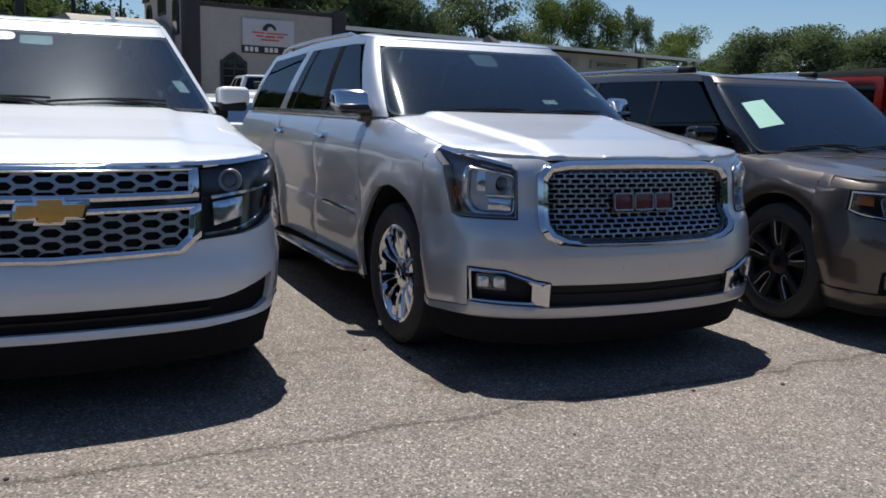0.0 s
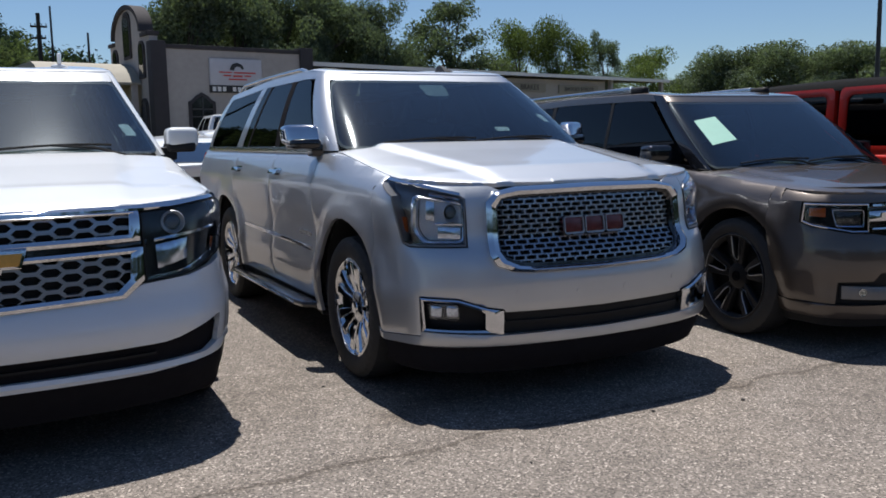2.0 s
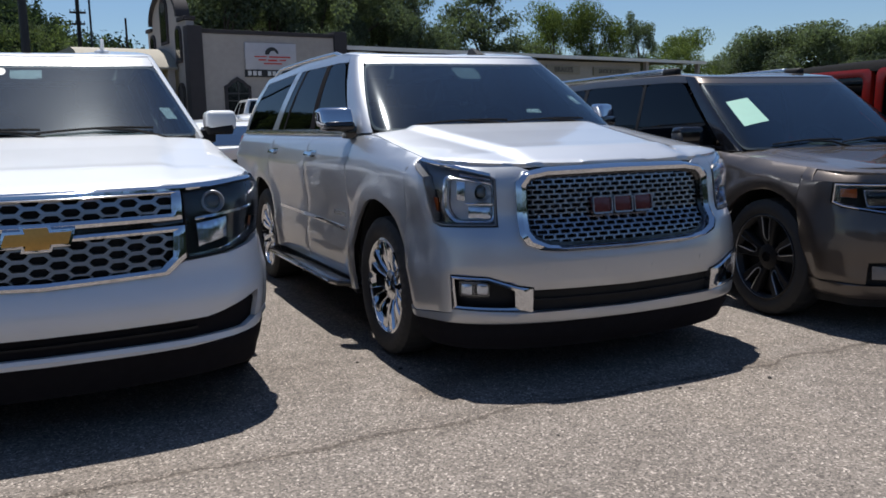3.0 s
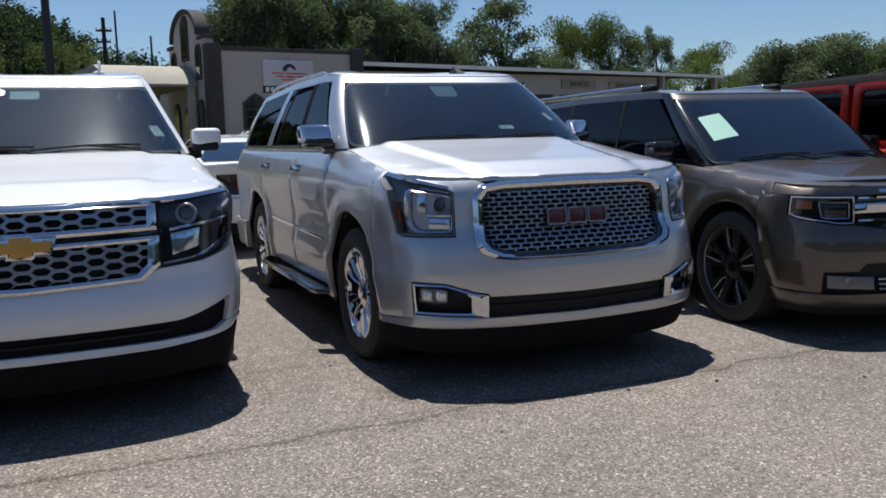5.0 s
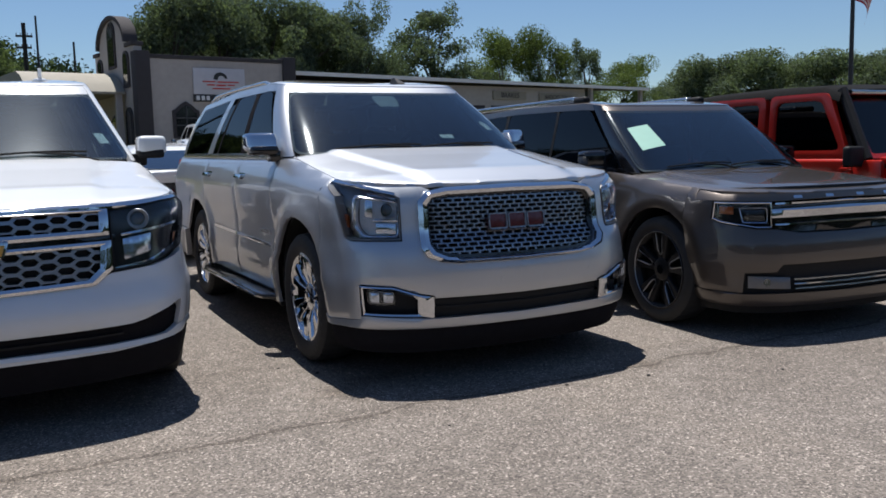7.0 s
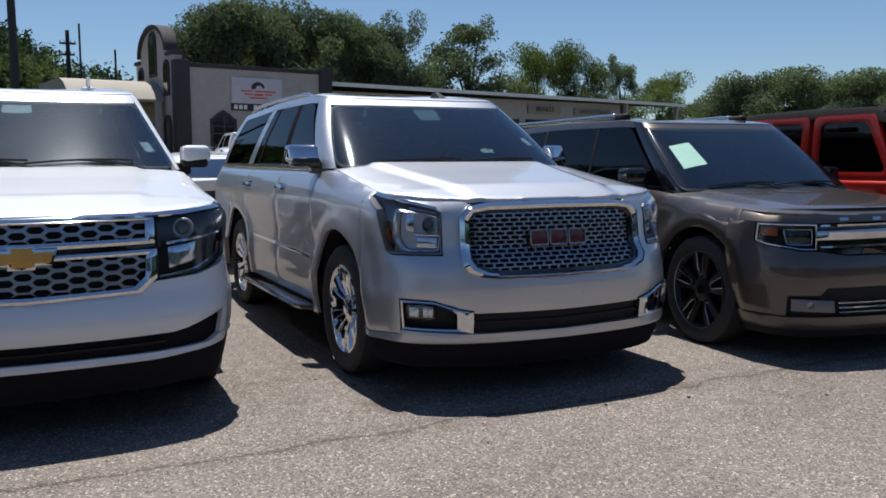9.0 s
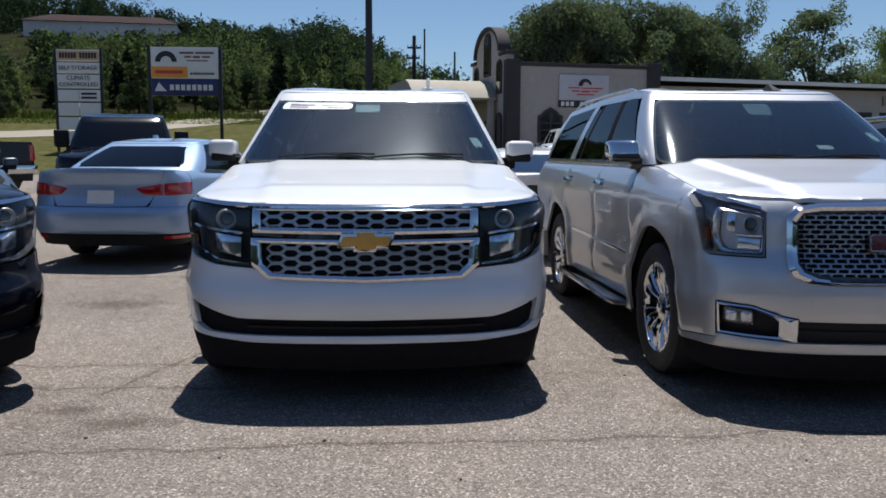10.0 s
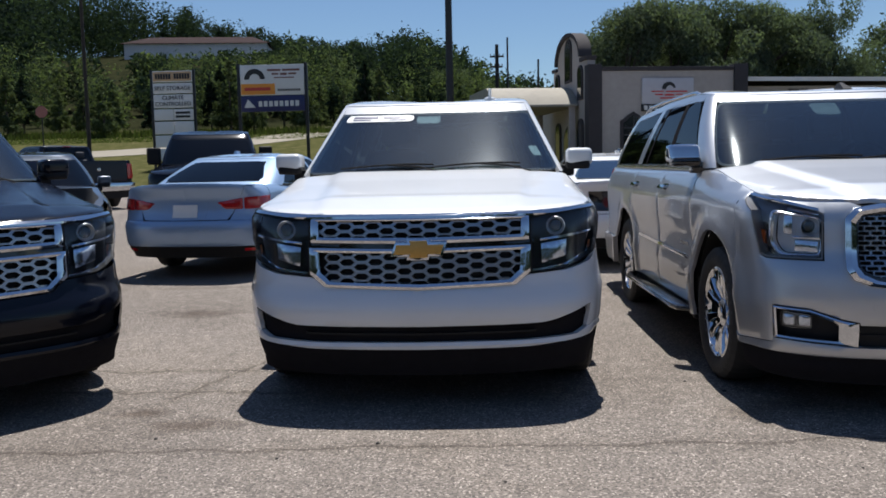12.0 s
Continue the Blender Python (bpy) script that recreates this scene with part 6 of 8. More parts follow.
        bl = rounded([(sy(1.56), 0.79), (sy(1.80), 0.795), (sy(1.80), 0.768), (sy(1.56), 0.763)], 0.008)
        piece("side_badge", patch(w, f(bl), 0.008, 0.01, 0.05, 0.002), SATIN, car)
    wing_mirror(car, 0.925, 1.56, 1.305, CHROME, (0.195, 0.14, 0.140), GLOSSBLACK, 0.55, 0.30)
    make_wheel("chrome", 0.405, 0.272, 0.275, car, [(k * 0.862, y, 0.405, k < 0) for y in (0.92, 3.866) for k in (1, -1)])
    steering_and_seats(car, 2.35, 0.80, 1.28, 1.83, TANCLOTH, 0.95)
    q = c.ux
    piece("mirror_sensor", patch(c, rounded([(q(-0.13), 0.87), (q(0.13), 0.87), (q(0.11), 0.70), (q(-0.11), 0.70)], 0.03), -0.012, 0.02, 0.05, 0.0), SENSOR, car)
    piece("stock_sticker", patch(c, [(q(0.80), 0.44), (q(0.86), 0.44), (q(0.875), 0.33), (q(0.815), 0.33)], -0.010, 0.002, 0.05, 0.0), PAPERWHITE, car)
    piece("dash_card", patch(c, [(q(0.30), 0.30), (q(0.42), 0.30), (q(0.42), 0.25), (q(0.30), 0.25)], -0.030, 0.002, 0.05, 0.0), PAPERWHITE, car)
    fin = [(0, -0.09, 0), (0, 0.10, 0), (0, 0.10, 0.055), (0, 0.05, 0.06)]
    V = [(sx * 0.035 * (1 if z == 0 else 0.25), y, z) for sx in (-1, 1) for _, y, z in fin]
    piece("antenna", move((V, [(0, 1, 2, 3), (4, 5, 6, 7), (0, 1, 5, 4), (1, 2, 6, 5), (2, 3, 7, 6), (3, 0, 4, 7)]), Matrix.Translation((0.36, 2.36, 1.845))), TRIM, car)
    return car, w, c

# ---------------------------------------------------------------- the boxy grey-brown wagon
def boxy_wagon(m):
    car = thing("suv", m, "grey-brown boxy crossover wagon with dark wheels, price sheet behind glass", "suv", "vehicles parked on the lot")
    top = [(0.0, 0.955), (0.15, 0.965), (0.5, 1.000), (1.0, 1.045), (1.3, 1.075), (1.6, 1.095), (5.2, 1.12)]
    side = [(0.2, -0.10), (0.34, -0.03), (0.5, 0.0), (0.8, 0.0), (0.95, -0.008), (1.1, -0.03)]
    w = Wrap(0.965, 5.12, 0.50, 3.0, 0.25, 4.5, side,
             [(0.12, 0.0), (0.22, 0.03), (0.29, 0.05), (0.40, 0.03), (0.52, 0.045), (0.64, 0.035), (0.72, 0.0), (0.9, -0.01), (0.98, -0.03)],
             [(0.3, 0.0), (0.6, 0.03), (1.1, -0.02)], top, 0.045, 0.08, ((0.82, 0.46), (3.815, 0.46)), 0.025)
    S = dict(arch=0.46, wf=0.82, wr=3.815, sill=0.30, bumper_top=0.66, doors=(1.50, 2.60, 3.60), fender_front=0.51, quarter_end=4.95, rear_bumper_top=0.62,
             handle=0.90, handle_mat=CHROME, side_front=(1.42, 2.04), shield=(0.988, 0.988), windows=(("front_window", (1.48, 2.62), (2.10, 2.62), DARKTINT), ("rear_window", (2.66, 3.62), (2.66, 3.60), DARKTINT), ("quarter_window", (3.68, 4.86), (3.66, 4.80), DARKTINT)),
             frame_mat=TRIM, apillar_mat=GLOSSBLACK, rear_pillar_mat=TRIM, crown=0.045, glass_top=0.91, shield_v=(0.92, 0.02))
    body_panels(car, w, BROWN, S)
    for k in (1, -1):
        f = (lambda p: p) if k > 0 else flip
        e = w.g[-1]
        piece("tailgate", patch(w, f([(w.sy(4.95), 1.11), (e, 1.11), (e, 0.62), (w.sy(4.95), 0.62)]), 0.0, 0.02, 0.08), BROWN, car)
        piece("rear_bumper", patch(w, f([(w.sy(4.40), 0.615), (e, 0.615), (e, 0.34), (w.sy(4.40), 0.34)]), 0.02, 0.04, 0.08), BROWN, car)
    c = Cabin((1.12, 0.22, 0.835, 5.02, 0.12), (1.88, 0.22, 0.69, 4.92, 0.12), [(1.2, 1.085), (1.7, 1.095), (5.2, 1.12)], [(1.86, 1.63), (2.2, 1.668), (3.4, 1.685), (4.9, 1.65)], 0.018, 5.0)
    glasshouse(car, c, BROWN, S)
    for k in (1, -1):
        rl = piece("roof_bar", box(k * 0.63 - 0.035, k * 0.63 + 0.035, 2.45, 4.6, 1.685, 1.745, 0.02, 3), SATIN, car)
        piece("bar_end", box(k * 0.63 - 0.036, k * 0.63 + 0.036, 2.27, 2.46, 1.67, 1.740, 0.03, 3), TRIM, rl)

    def shape(x, y):
        ax = np.abs(x)
        edge = np.clip((0.92 - ax) / 0.25, 0, 1)
        return np.clip(y / 0.25, 0, 1) * (0.026 * edge * (2 - edge) + 0.014 / (1 + np.exp((ax - 0.66) / 0.02)))

    surf, poly = hood_surface(w, 1.21, shape, 0.004)
    piece("hood", patch(surf, poly, 0.0, 0.025, 0.045, 0.004), BROWN, car, sharp=55)
    piece("cowl", box(-0.88, 0.88, 1.17, 1.32, 1.00, 1.060, 0.015), TRIM, car)
    wipers(car, c)
    fx, sy = w.fx, w.sy
    up = [(0, 0.690), (fx(0.42), 0.695), (fx(0.625), 0.728), (fx(0.72), 0.728), (fx(0.905), 0.768), (fx(0.938), 0.795), (fx(0.934), 0.918), (sy(0.415), 0.922), (sy(0.43), float(w.ztop(0.43))), (sy(0.508), float(w.ztop(0.508))), (sy(0.508), 0.33), (sy(0.33), 0.315), (fx(0.80), 0.305), (fx(0.79), 0.44), (fx(0.60), 0.442), (fx(0.56), 0.49), (0, 0.49)]
    bum = piece("front_bumper", patch(w, sym(up), 0.0, 0.03, 0.04, 0.004), BROWN, car)
    lip = [(0, 0.292), (fx(0.80), 0.303), (sy(0.33), 0.313), (sy(0.508), 0.328), (sy(0.505), 0.24), (sy(0.30), 0.22), (0, 0.205)]
    piece("bumper_lip", patch(w, sym(lip), 0.010, 0.04, 0.05, 0.006), BROWN, bum)
    piece("front_valance", patch(w, sym([(0, 0.21), (sy(0.30), 0.225), (sy(0.48), 0.235), (sy(0.46), 0.17), (0, 0.15)]), -0.02, 0.03, 0.06), TRIM, car)
    lg = piece("lower_intake", patch(w, sym([(0, 0.492), (fx(0.56), 0.492), (fx(0.60), 0.444), (fx(0.79), 0.442), (fx(0.80), 0.303), (0, 0.290)]), -0.035, 0.02, 0.05), TRIM, bum)
    for z in (0.322, 0.352, 0.382):
        piece("intake_slat", patch(w, sym([(0, z + 0.006), (fx(0.47), z + 0.010), (fx(0.47), z), (0, z - 0.004)]), -0.004, 0.03, 0.06), SATIN, lg)
    lamp = [(fx(0.625), 0.905), (fx(0.87), 0.910), (fx(0.928), 0.912), (fx(0.932), 0.80), (fx(0.90), 0.775), (fx(0.72), 0.735), (fx(0.625), 0.735)]
    for k in (1, -1):
        f = (lambda p: p) if k > 0 else flip
        hl = headlamp(car, w, lamp, k, 0.010, LENS, 0.05, (), (), [(fx(0.850), 0.878), (fx(0.915), 0.880), (fx(0.915), 0.832), (fx(0.850), 0.826)])
        o = rounded([(fx(0.645), 0.870), (fx(0.825), 0.875), (fx(0.805), 0.77), (fx(0.645), 0.765)], 0.02)
        piece("light_frame", rim(w, f(o), f(inset(o, 0.008)), -0.010, 0.02, 0.03, 0.003), REFLECTOR, hl)
        piece("projector", patch(w, f(inset(o, 0.014)), -0.016, 0.02, 0.03, 0.006), GLOSSBLACK, hl)
        fo = [(fx(0.50), 0.402), (fx(0.77), 0.418), (fx(0.77), 0.340), (fx(0.50), 0.325)]
        fr = piece("fog_lamp_surround", patch(w, f(fo), -0.006, 0.03, 0.04, 0.004), DULLMETAL, bum)
        piece("fog_lamp", patch(w, f([(fx(0.66) + 0.024 * math.cos(a), 0.377 + 0.024 * math.sin(a)) for a in np.linspace(0, 2 * math.pi, 17)[:-1]]), 0.0, 0.01, 0.04, 0.003), REFLECTOR, fr)
    gr = piece("grille", patch(w, sym([(0, 0.915), (fx(0.625), 0.905), (fx(0.625), 0.735), (fx(0.42), 0.70), (0, 0.695)]), -0.04, 0.01, 0.05), GLOSSBLACK, car)
    piece("chrome_bar", patch(w, sym([(0, 0.868), (fx(0.625), 0.858), (fx(0.625), 0.800), (0, 0.805)]), 0.012, 0.05, 0.05, 0.01), CHROME, gr)
    for z0, z1 in ((0.905, 0.893), (0.765, 0.755)):
        piece("grille_bar", patch(w, sym([(0, z0), (fx(0.595), z0 - 0.006), (fx(0.595), z1 - 0.006), (0, z1)]), 0.0, 0.03, 0.05, 0.004), CHROME, gr)
    piece("hood_nose", patch(w, sym([(0, 0.951), (fx(0.9), 0.962), (sy(0.30), 0.973), (sy(0.414), 0.985), (sy(0.414), 0.924), (fx(0.9), 0.919), (fx(0.625), 0.909), (0, 0.919)]), 0.0, 0.02, 0.04, 0.002), BROWN, car)
    # raised letters on the edge of the hood, kept as plain blocks
    for x in (-0.42, -0.15, 0.13, 0.40):
        o = rounded([(fx(x) - 0.035, 0.925), (fx(x) + 0.035, 0.925), (fx(x) + 0.035, 0.945), (fx(x) - 0.035, 0.945)], 0.006)
        piece("hood_letter", patch(w, o, 0.006, 0.012, 0.04, 0.002), CHROME, car)
    wing_mirror(car, 0.90, 1.62, 1.10, GLOSSBLACK, (0.20, 0.14, 0.165), GLOSSBLACK)
    make_wheel("dark", 0.392, 0.284, 0.255, car, [(k * 0.845, y, 0.392, k < 0) for y in (0.82, 3.815) for k in (1, -1)])
    steering_and_seats(car, 2.15, 0.62, 1.08, 1.64, CLOTH, 0.83)
    sh = c.ux
    piece("price_sheet", patch(c, [(sh(-0.88), 0.64), (sh(-0.62), 0.70), (sh(-0.58), 0.38), (sh(-0.865), 0.31)], 0.002, 0.002, 0.05, 0.0), PAPERGREEN, car, "pale green price sheet behind the glass")
    return car, w, c


# ---------------------------------------------------------------- sedans, seen mostly from behind
def sedan(m, pm, label, rear=True):
    """Four-door saloon whose nose points to local -y."""
    car = thing("car", m, label, "car", "vehicles parked on the lot")
    top = [(0.0, 0.70), (0.3, 0.78), (0.7, 0.90), (1.25, 0.985), (1.6, 1.00), (3.6, 1.03), (4.2, 1.06), (4.92, 1.045)]
    side = [(0.2, -0.10), (0.34, -0.02), (0.5, 0.0), (0.78, 0.005), (0.84, -0.012), (1.0, -0.035), (1.1, -0.06)]
    w = Wrap(0.925, 4.92, 0.62, 2.5, 0.46, 2.9, side, [(0.15, 0.0), (0.3, 0.03), (0.5, 0.03), (0.75, -0.02)],
             [(0.15, -0.06), (0.30, -0.02), (0.40, 0.045), (0.56, 0.065), (0.63, 0.060), (0.67, 0.010), (0.76, -0.030), (0.90, -0.035), (0.98, -0.005), (1.05, 0.030), (1.08, 0.020)], top, 0.06, 0.09, ((0.93, 0.36), (3.76, 0.36)), 0.02)
    S = dict(arch=0.375, wf=0.93, wr=3.76, sill=0.26, bumper_top=0.60, doors=(1.40, 2.50, 3.45), fender_front=0.55, quarter_end=4.46, rear_bumper_top=0.66, handle=0.86,
             handle_mat=pm, shield_mat=TINT, side_front=(1.55, 2.12), shield=(0.95, 0.95), crown=0.04, dark_sill=False, inner_rear=0.90, belt_mat=CHROME, glass_top=0.92,
             windows=(("front_window", (1.62, 2.50), (2.20, 2.56), TINT), ("rear_window", (2.56, 3.86), (2.62, 3.40), TINT)), rear_glass=TINT if rear else PALEGLASS, rear_u=2.40, rear_v=(0.13, 0.88))
    body_panels(car, w, pm, S)
    c = Cabin((1.30, 0.55, 0.835, 4.34, 0.42), (2.02, 0.30, 0.60, 3.52, 0.22), [(1.2, 1.0), (1.8, 1.005), (4.0, 1.045), (4.4, 1.055)], [(2.0, 1.385), (2.5, 1.42), (3.0, 1.42), (3.6, 1.375)], 0.03, 3.2)
    glasshouse(car, c, pm, S)
    surf, poly = hood_surface(w, 1.42, lambda x, y: np.clip(y / 0.3, 0, 1) * 0.04 * (1 - (x / 0.95) ** 2))
    piece("hood", patch(surf, poly, 0.0, 0.02, 0.06, 0.004), pm, car, sharp=55)
    fx, sy, rx = w.fx, w.sy, w.rx
    piece("front_bumper", patch(w, sym([(0, 0.70), (fx(0.6), 0.72), (sy(0.548), 0.70), (sy(0.548), 0.30), (fx(0.7), 0.24), (0, 0.22)]), 0.0, 0.03, 0.05, 0.004), pm, car)
    e = w.g[-1]
    # deck lid and bumper
    bump_t = [(e, 0.655), (rx(0.60), 0.66), (sy(4.46), 0.66), (sy(3.76 + 0.37), 0.66), (sy(3.76 + 0.375), 0.40), (sy(4.40), 0.36), (e, 0.36)]
    lid = [(e, 1.078), (rx(0.60), 1.070), (rx(0.72), 1.04), (rx(0.66), 0.90), (rx(0.58), 0.74), (rx(0.52), 0.668), (e, 0.662)]
    cor = [(rx(0.725), 1.045), (sy(4.47), 1.062), (sy(4.47), 0.66), (rx(0.55), 0.662), (rx(0.585), 0.73)]
    low = [(e, 0.355), (sy(4.40), 0.355), (sy(4.15), 0.39), (sy(4.15), 0.24), (e, 0.22)]
    for k in (1, -1):
        f = (lambda p: p) if k > 0 else flip
        piece("rear_bumper", patch(w, f(bump_t), 0.006, 0.03, 0.05, 0.004), pm, car)
        piece("trunk_lid", patch(w, f(lid), 0.0, 0.02, 0.04, 0.004), pm, car)
        piece("quarter_corner", patch(w, f(cor), -0.004, 0.02, 0.05, 0.002), pm, car)
        piece("rear_valance", patch(w, f(low), -0.01, 0.03, 0.06), TRIM, car)
        if rear:
            t1 = rounded([(rx(0.40), 0.865), (rx(0.70), 0.915), (rx(0.70), 0.785), (rx(0.50), 0.790)], 0.02)
            t2 = rounded([(rx(0.715), 0.918), (sy(4.50), 0.935), (sy(4.54), 0.80), (rx(0.715), 0.783)], 0.02)
            for q in (t1, t2):
                tl = piece("tail_lamp", patch(w, f(q), 0.012, 0.03, 0.03, 0.006), REDLENS, car)
            piece("rear_reflector", patch(w, f(rounded([(rx(0.70), 0.335), (sy(4.5), 0.34), (sy(4.5), 0.30), (rx(0.70), 0.30)], 0.01)), 0.004, 0.02, 0.05), REDLENS, car)
    deck = [(-0.70, 3.98), (0.70, 3.98), (0.72, 4.45), (0.66, 4.78), (0.42, 4.895), (0, 4.925), (-0.42, 4.895), (-0.66, 4.78), (-0.72, 4.45)]
    piece("trunk_top", patch(lambda x, y, o: np.stack([x, y, 1.058 + 0.02 * (1 - (x / 0.8) ** 2) + 0.012 * np.clip((y - 4.6) / 0.3, 0, 1) + o], 1), deck, 0.0, 0.02, 0.06, 0.004), pm, car, sharp=55)
    pl = [(e, 0.84), (rx(0.155), 0.84), (rx(0.155), 0.695), (e, 0.695)]
    plr = [(e, 0.86), (rx(0.30), 0.86), (rx(0.26), 0.675), (e, 0.675)] if rear else [(e, 0.95), (rx(0.58), 0.95), (rx(0.56), 0.70), (e, 0.70)]
    for k in (1, -1):
        f = (lambda p: p) if k > 0 else flip
        piece("plate_recess", patch(w, f(plr), 0.004, 0.01, 0.06), pm if rear else GLOSSBLACK, car)
        piece("dealer_plate", patch(w, f(pl), 0.014, 0.01, 0.06), PAPERWHITE, car, "blank white dealer plate")
    wing_mirror(car, 0.86, 1.75, 1.00, pm, (0.18, 0.12, 0.13))
    make_wheel("alloy", 0.335, 0.23, 0.22, car, [(k * 0.80, y, 0.335, k < 0) for y in (0.93, 3.76) for k in (1, -1)])
    steering_and_seats(car, 2.35, 0.50, 1.0, 1.39, CLOTH, 0.85)
    fin = box(-0.02, 0.02, 3.30, 3.42, 1.445, 1.49, 0.015, 2)
    piece("antenna", fin, pm, car)
    return car


# ---------------------------------------------------------------- pickup trucks
def pickup(m, pm, label, tow_mirrors=False):
    car = thing("pickup_truck", m, label, "pickup truck", "vehicles parked on the lot")
    top = [(0.0, 1.08), (0.3, 1.14), (1.3, 1.22), (1.8, 1.25), (3.6, 1.27), (3.75, 1.38), (5.8, 1.40)]
    w = Wrap(1.0, 5.80, 0.40, 3.2, 0.10, 6.0, [(0.3, -0.06), (0.5, 0.0), (0.95, 0.0), (1.2, -0.02), (1.4, -0.03)], [(0.3, 0.0), (0.6, 0.03), (1.1, -0.02)],
             [(0.3, 0.0), (0.6, 0.02), (1.4, 0.0)], top, 0.04, 0.08, ((0.98, 0.45), (4.65, 0.45)), 0.03)
    S = dict(arch=0.47, wf=0.98, wr=4.65, sill=0.40, bumper_top=0.66, doors=(1.55, 2.65, 3.68), fender_front=0.52, quarter_end=5.70, rear_bumper_top=0.60, handle=1.06,
             side_front=(1.72, 2.22), shield=(0.95, 0.95), crown=0.05, windows=(("front_window", (1.78, 2.64), (2.28, 2.68), TINT), ("rear_window", (2.72, 3.55), (2.74, 3.46), TINT)), inner_rear=1.0, handle_mat=TRIM, shield_mat=TINT)
    body_panels(car, w, pm, S)
    c = Cabin((1.35, 0.35, 0.90, 3.74, 0.12), (2.05, 0.20, 0.735, 3.62, 0.12), [(1.3, 1.25), (3.8, 1.28)], [(2.0, 1.80), (2.4, 1.86), (3.6, 1.85)], 0.02, 5.0)
    glasshouse(car, c, pm, S)
    surf, poly = hood_surface(w, 1.42, lambda x, y: np.clip(y / 0.3, 0, 1) * (0.04 * (1 - (x / 1.0) ** 2) + 0.03 / (1 + np.exp((np.abs(x) - 0.5) / 0.03))))
    piece("hood", patch(surf, poly, 0.0, 0.02, 0.06, 0.004), pm, car, sharp=55)
    fx, sy, rx = w.fx, w.sy, w.rx
    e = w.g[-1]
    piece("front_end", patch(w, sym([(0, 1.07), (fx(0.8), 1.09), (sy(0.51), 1.12), (sy(0.51), 0.40), (fx(0.8), 0.36), (0, 0.36)]), 0.0, 0.03, 0.08, 0.004), pm, car)
    tg = None
    for k in (1, -1):
        f = (lambda p: p) if k > 0 else flip
        tg = piece("tailgate", patch(w, f([(e, 1.39), (rx(0.80), 1.39), (rx(0.80), 0.78), (e, 0.78)]), 0.004, 0.05, 0.08, 0.004), pm, car)
        piece("tail_lamp", patch(w, f(rounded([(rx(0.82), 1.30), (sy(5.70), 1.30), (sy(5.70), 0.86), (rx(0.82), 0.86)], 0.03)), 0.008, 0.03, 0.05, 0.005), REDLENS, car)
        piece("rear_bumper", patch(w, f([(e, 0.74), (rx(0.9), 0.74), (sy(5.60), 0.72), (sy(5.60), 0.52), (e, 0.50)]), 0.06, 0.08, 0.08, 0.006), CHROME, car)
        piece("bed_wall", box(min(k * 0.86, k * 0.93), max(k * 0.86, k * 0.93), 3.80, 5.70, 0.8, 1.39, 0.02), pm, car)
    piece("bed_floor", box(-0.88, 0.88, 3.78, 5.72, 0.78, 0.84, 0.01), TRIM, car)
    piece("bed_front", box(-0.93, 0.93, 3.76, 3.82, 0.8, 1.37, 0.015), pm, car)
    piece("emblem", patch(w, [(e - 0.11 * math.cos(a), 1.13 + 0.045 * math.sin(a)) for a in np.linspace(-math.pi / 2, math.pi / 2, 9)], 0.016, 0.02, 0.05, 0.003), SATIN, car, "plain oval badge")
    wing_mirror(car, 0.93, 1.85, 1.28, TRIM, (0.26, 0.16, 0.30) if tow_mirrors else (0.21, 0.15, 0.19))
    piece("third_brake_lamp", box(-0.12, 0.12, 3.66, 3.70, 1.84, 1.87, 0.006), REDLENS, car)
    make_wheel("alloy", 0.405, 0.25, 0.27, car, [(k * 0.85, y, 0.405, k < 0) for y in (0.98, 4.65) for k in (1, -1)])
    steering_and_seats(car, 2.40, 0.78, 1.25, 1.83, CLOTH, 0.92)
    return car


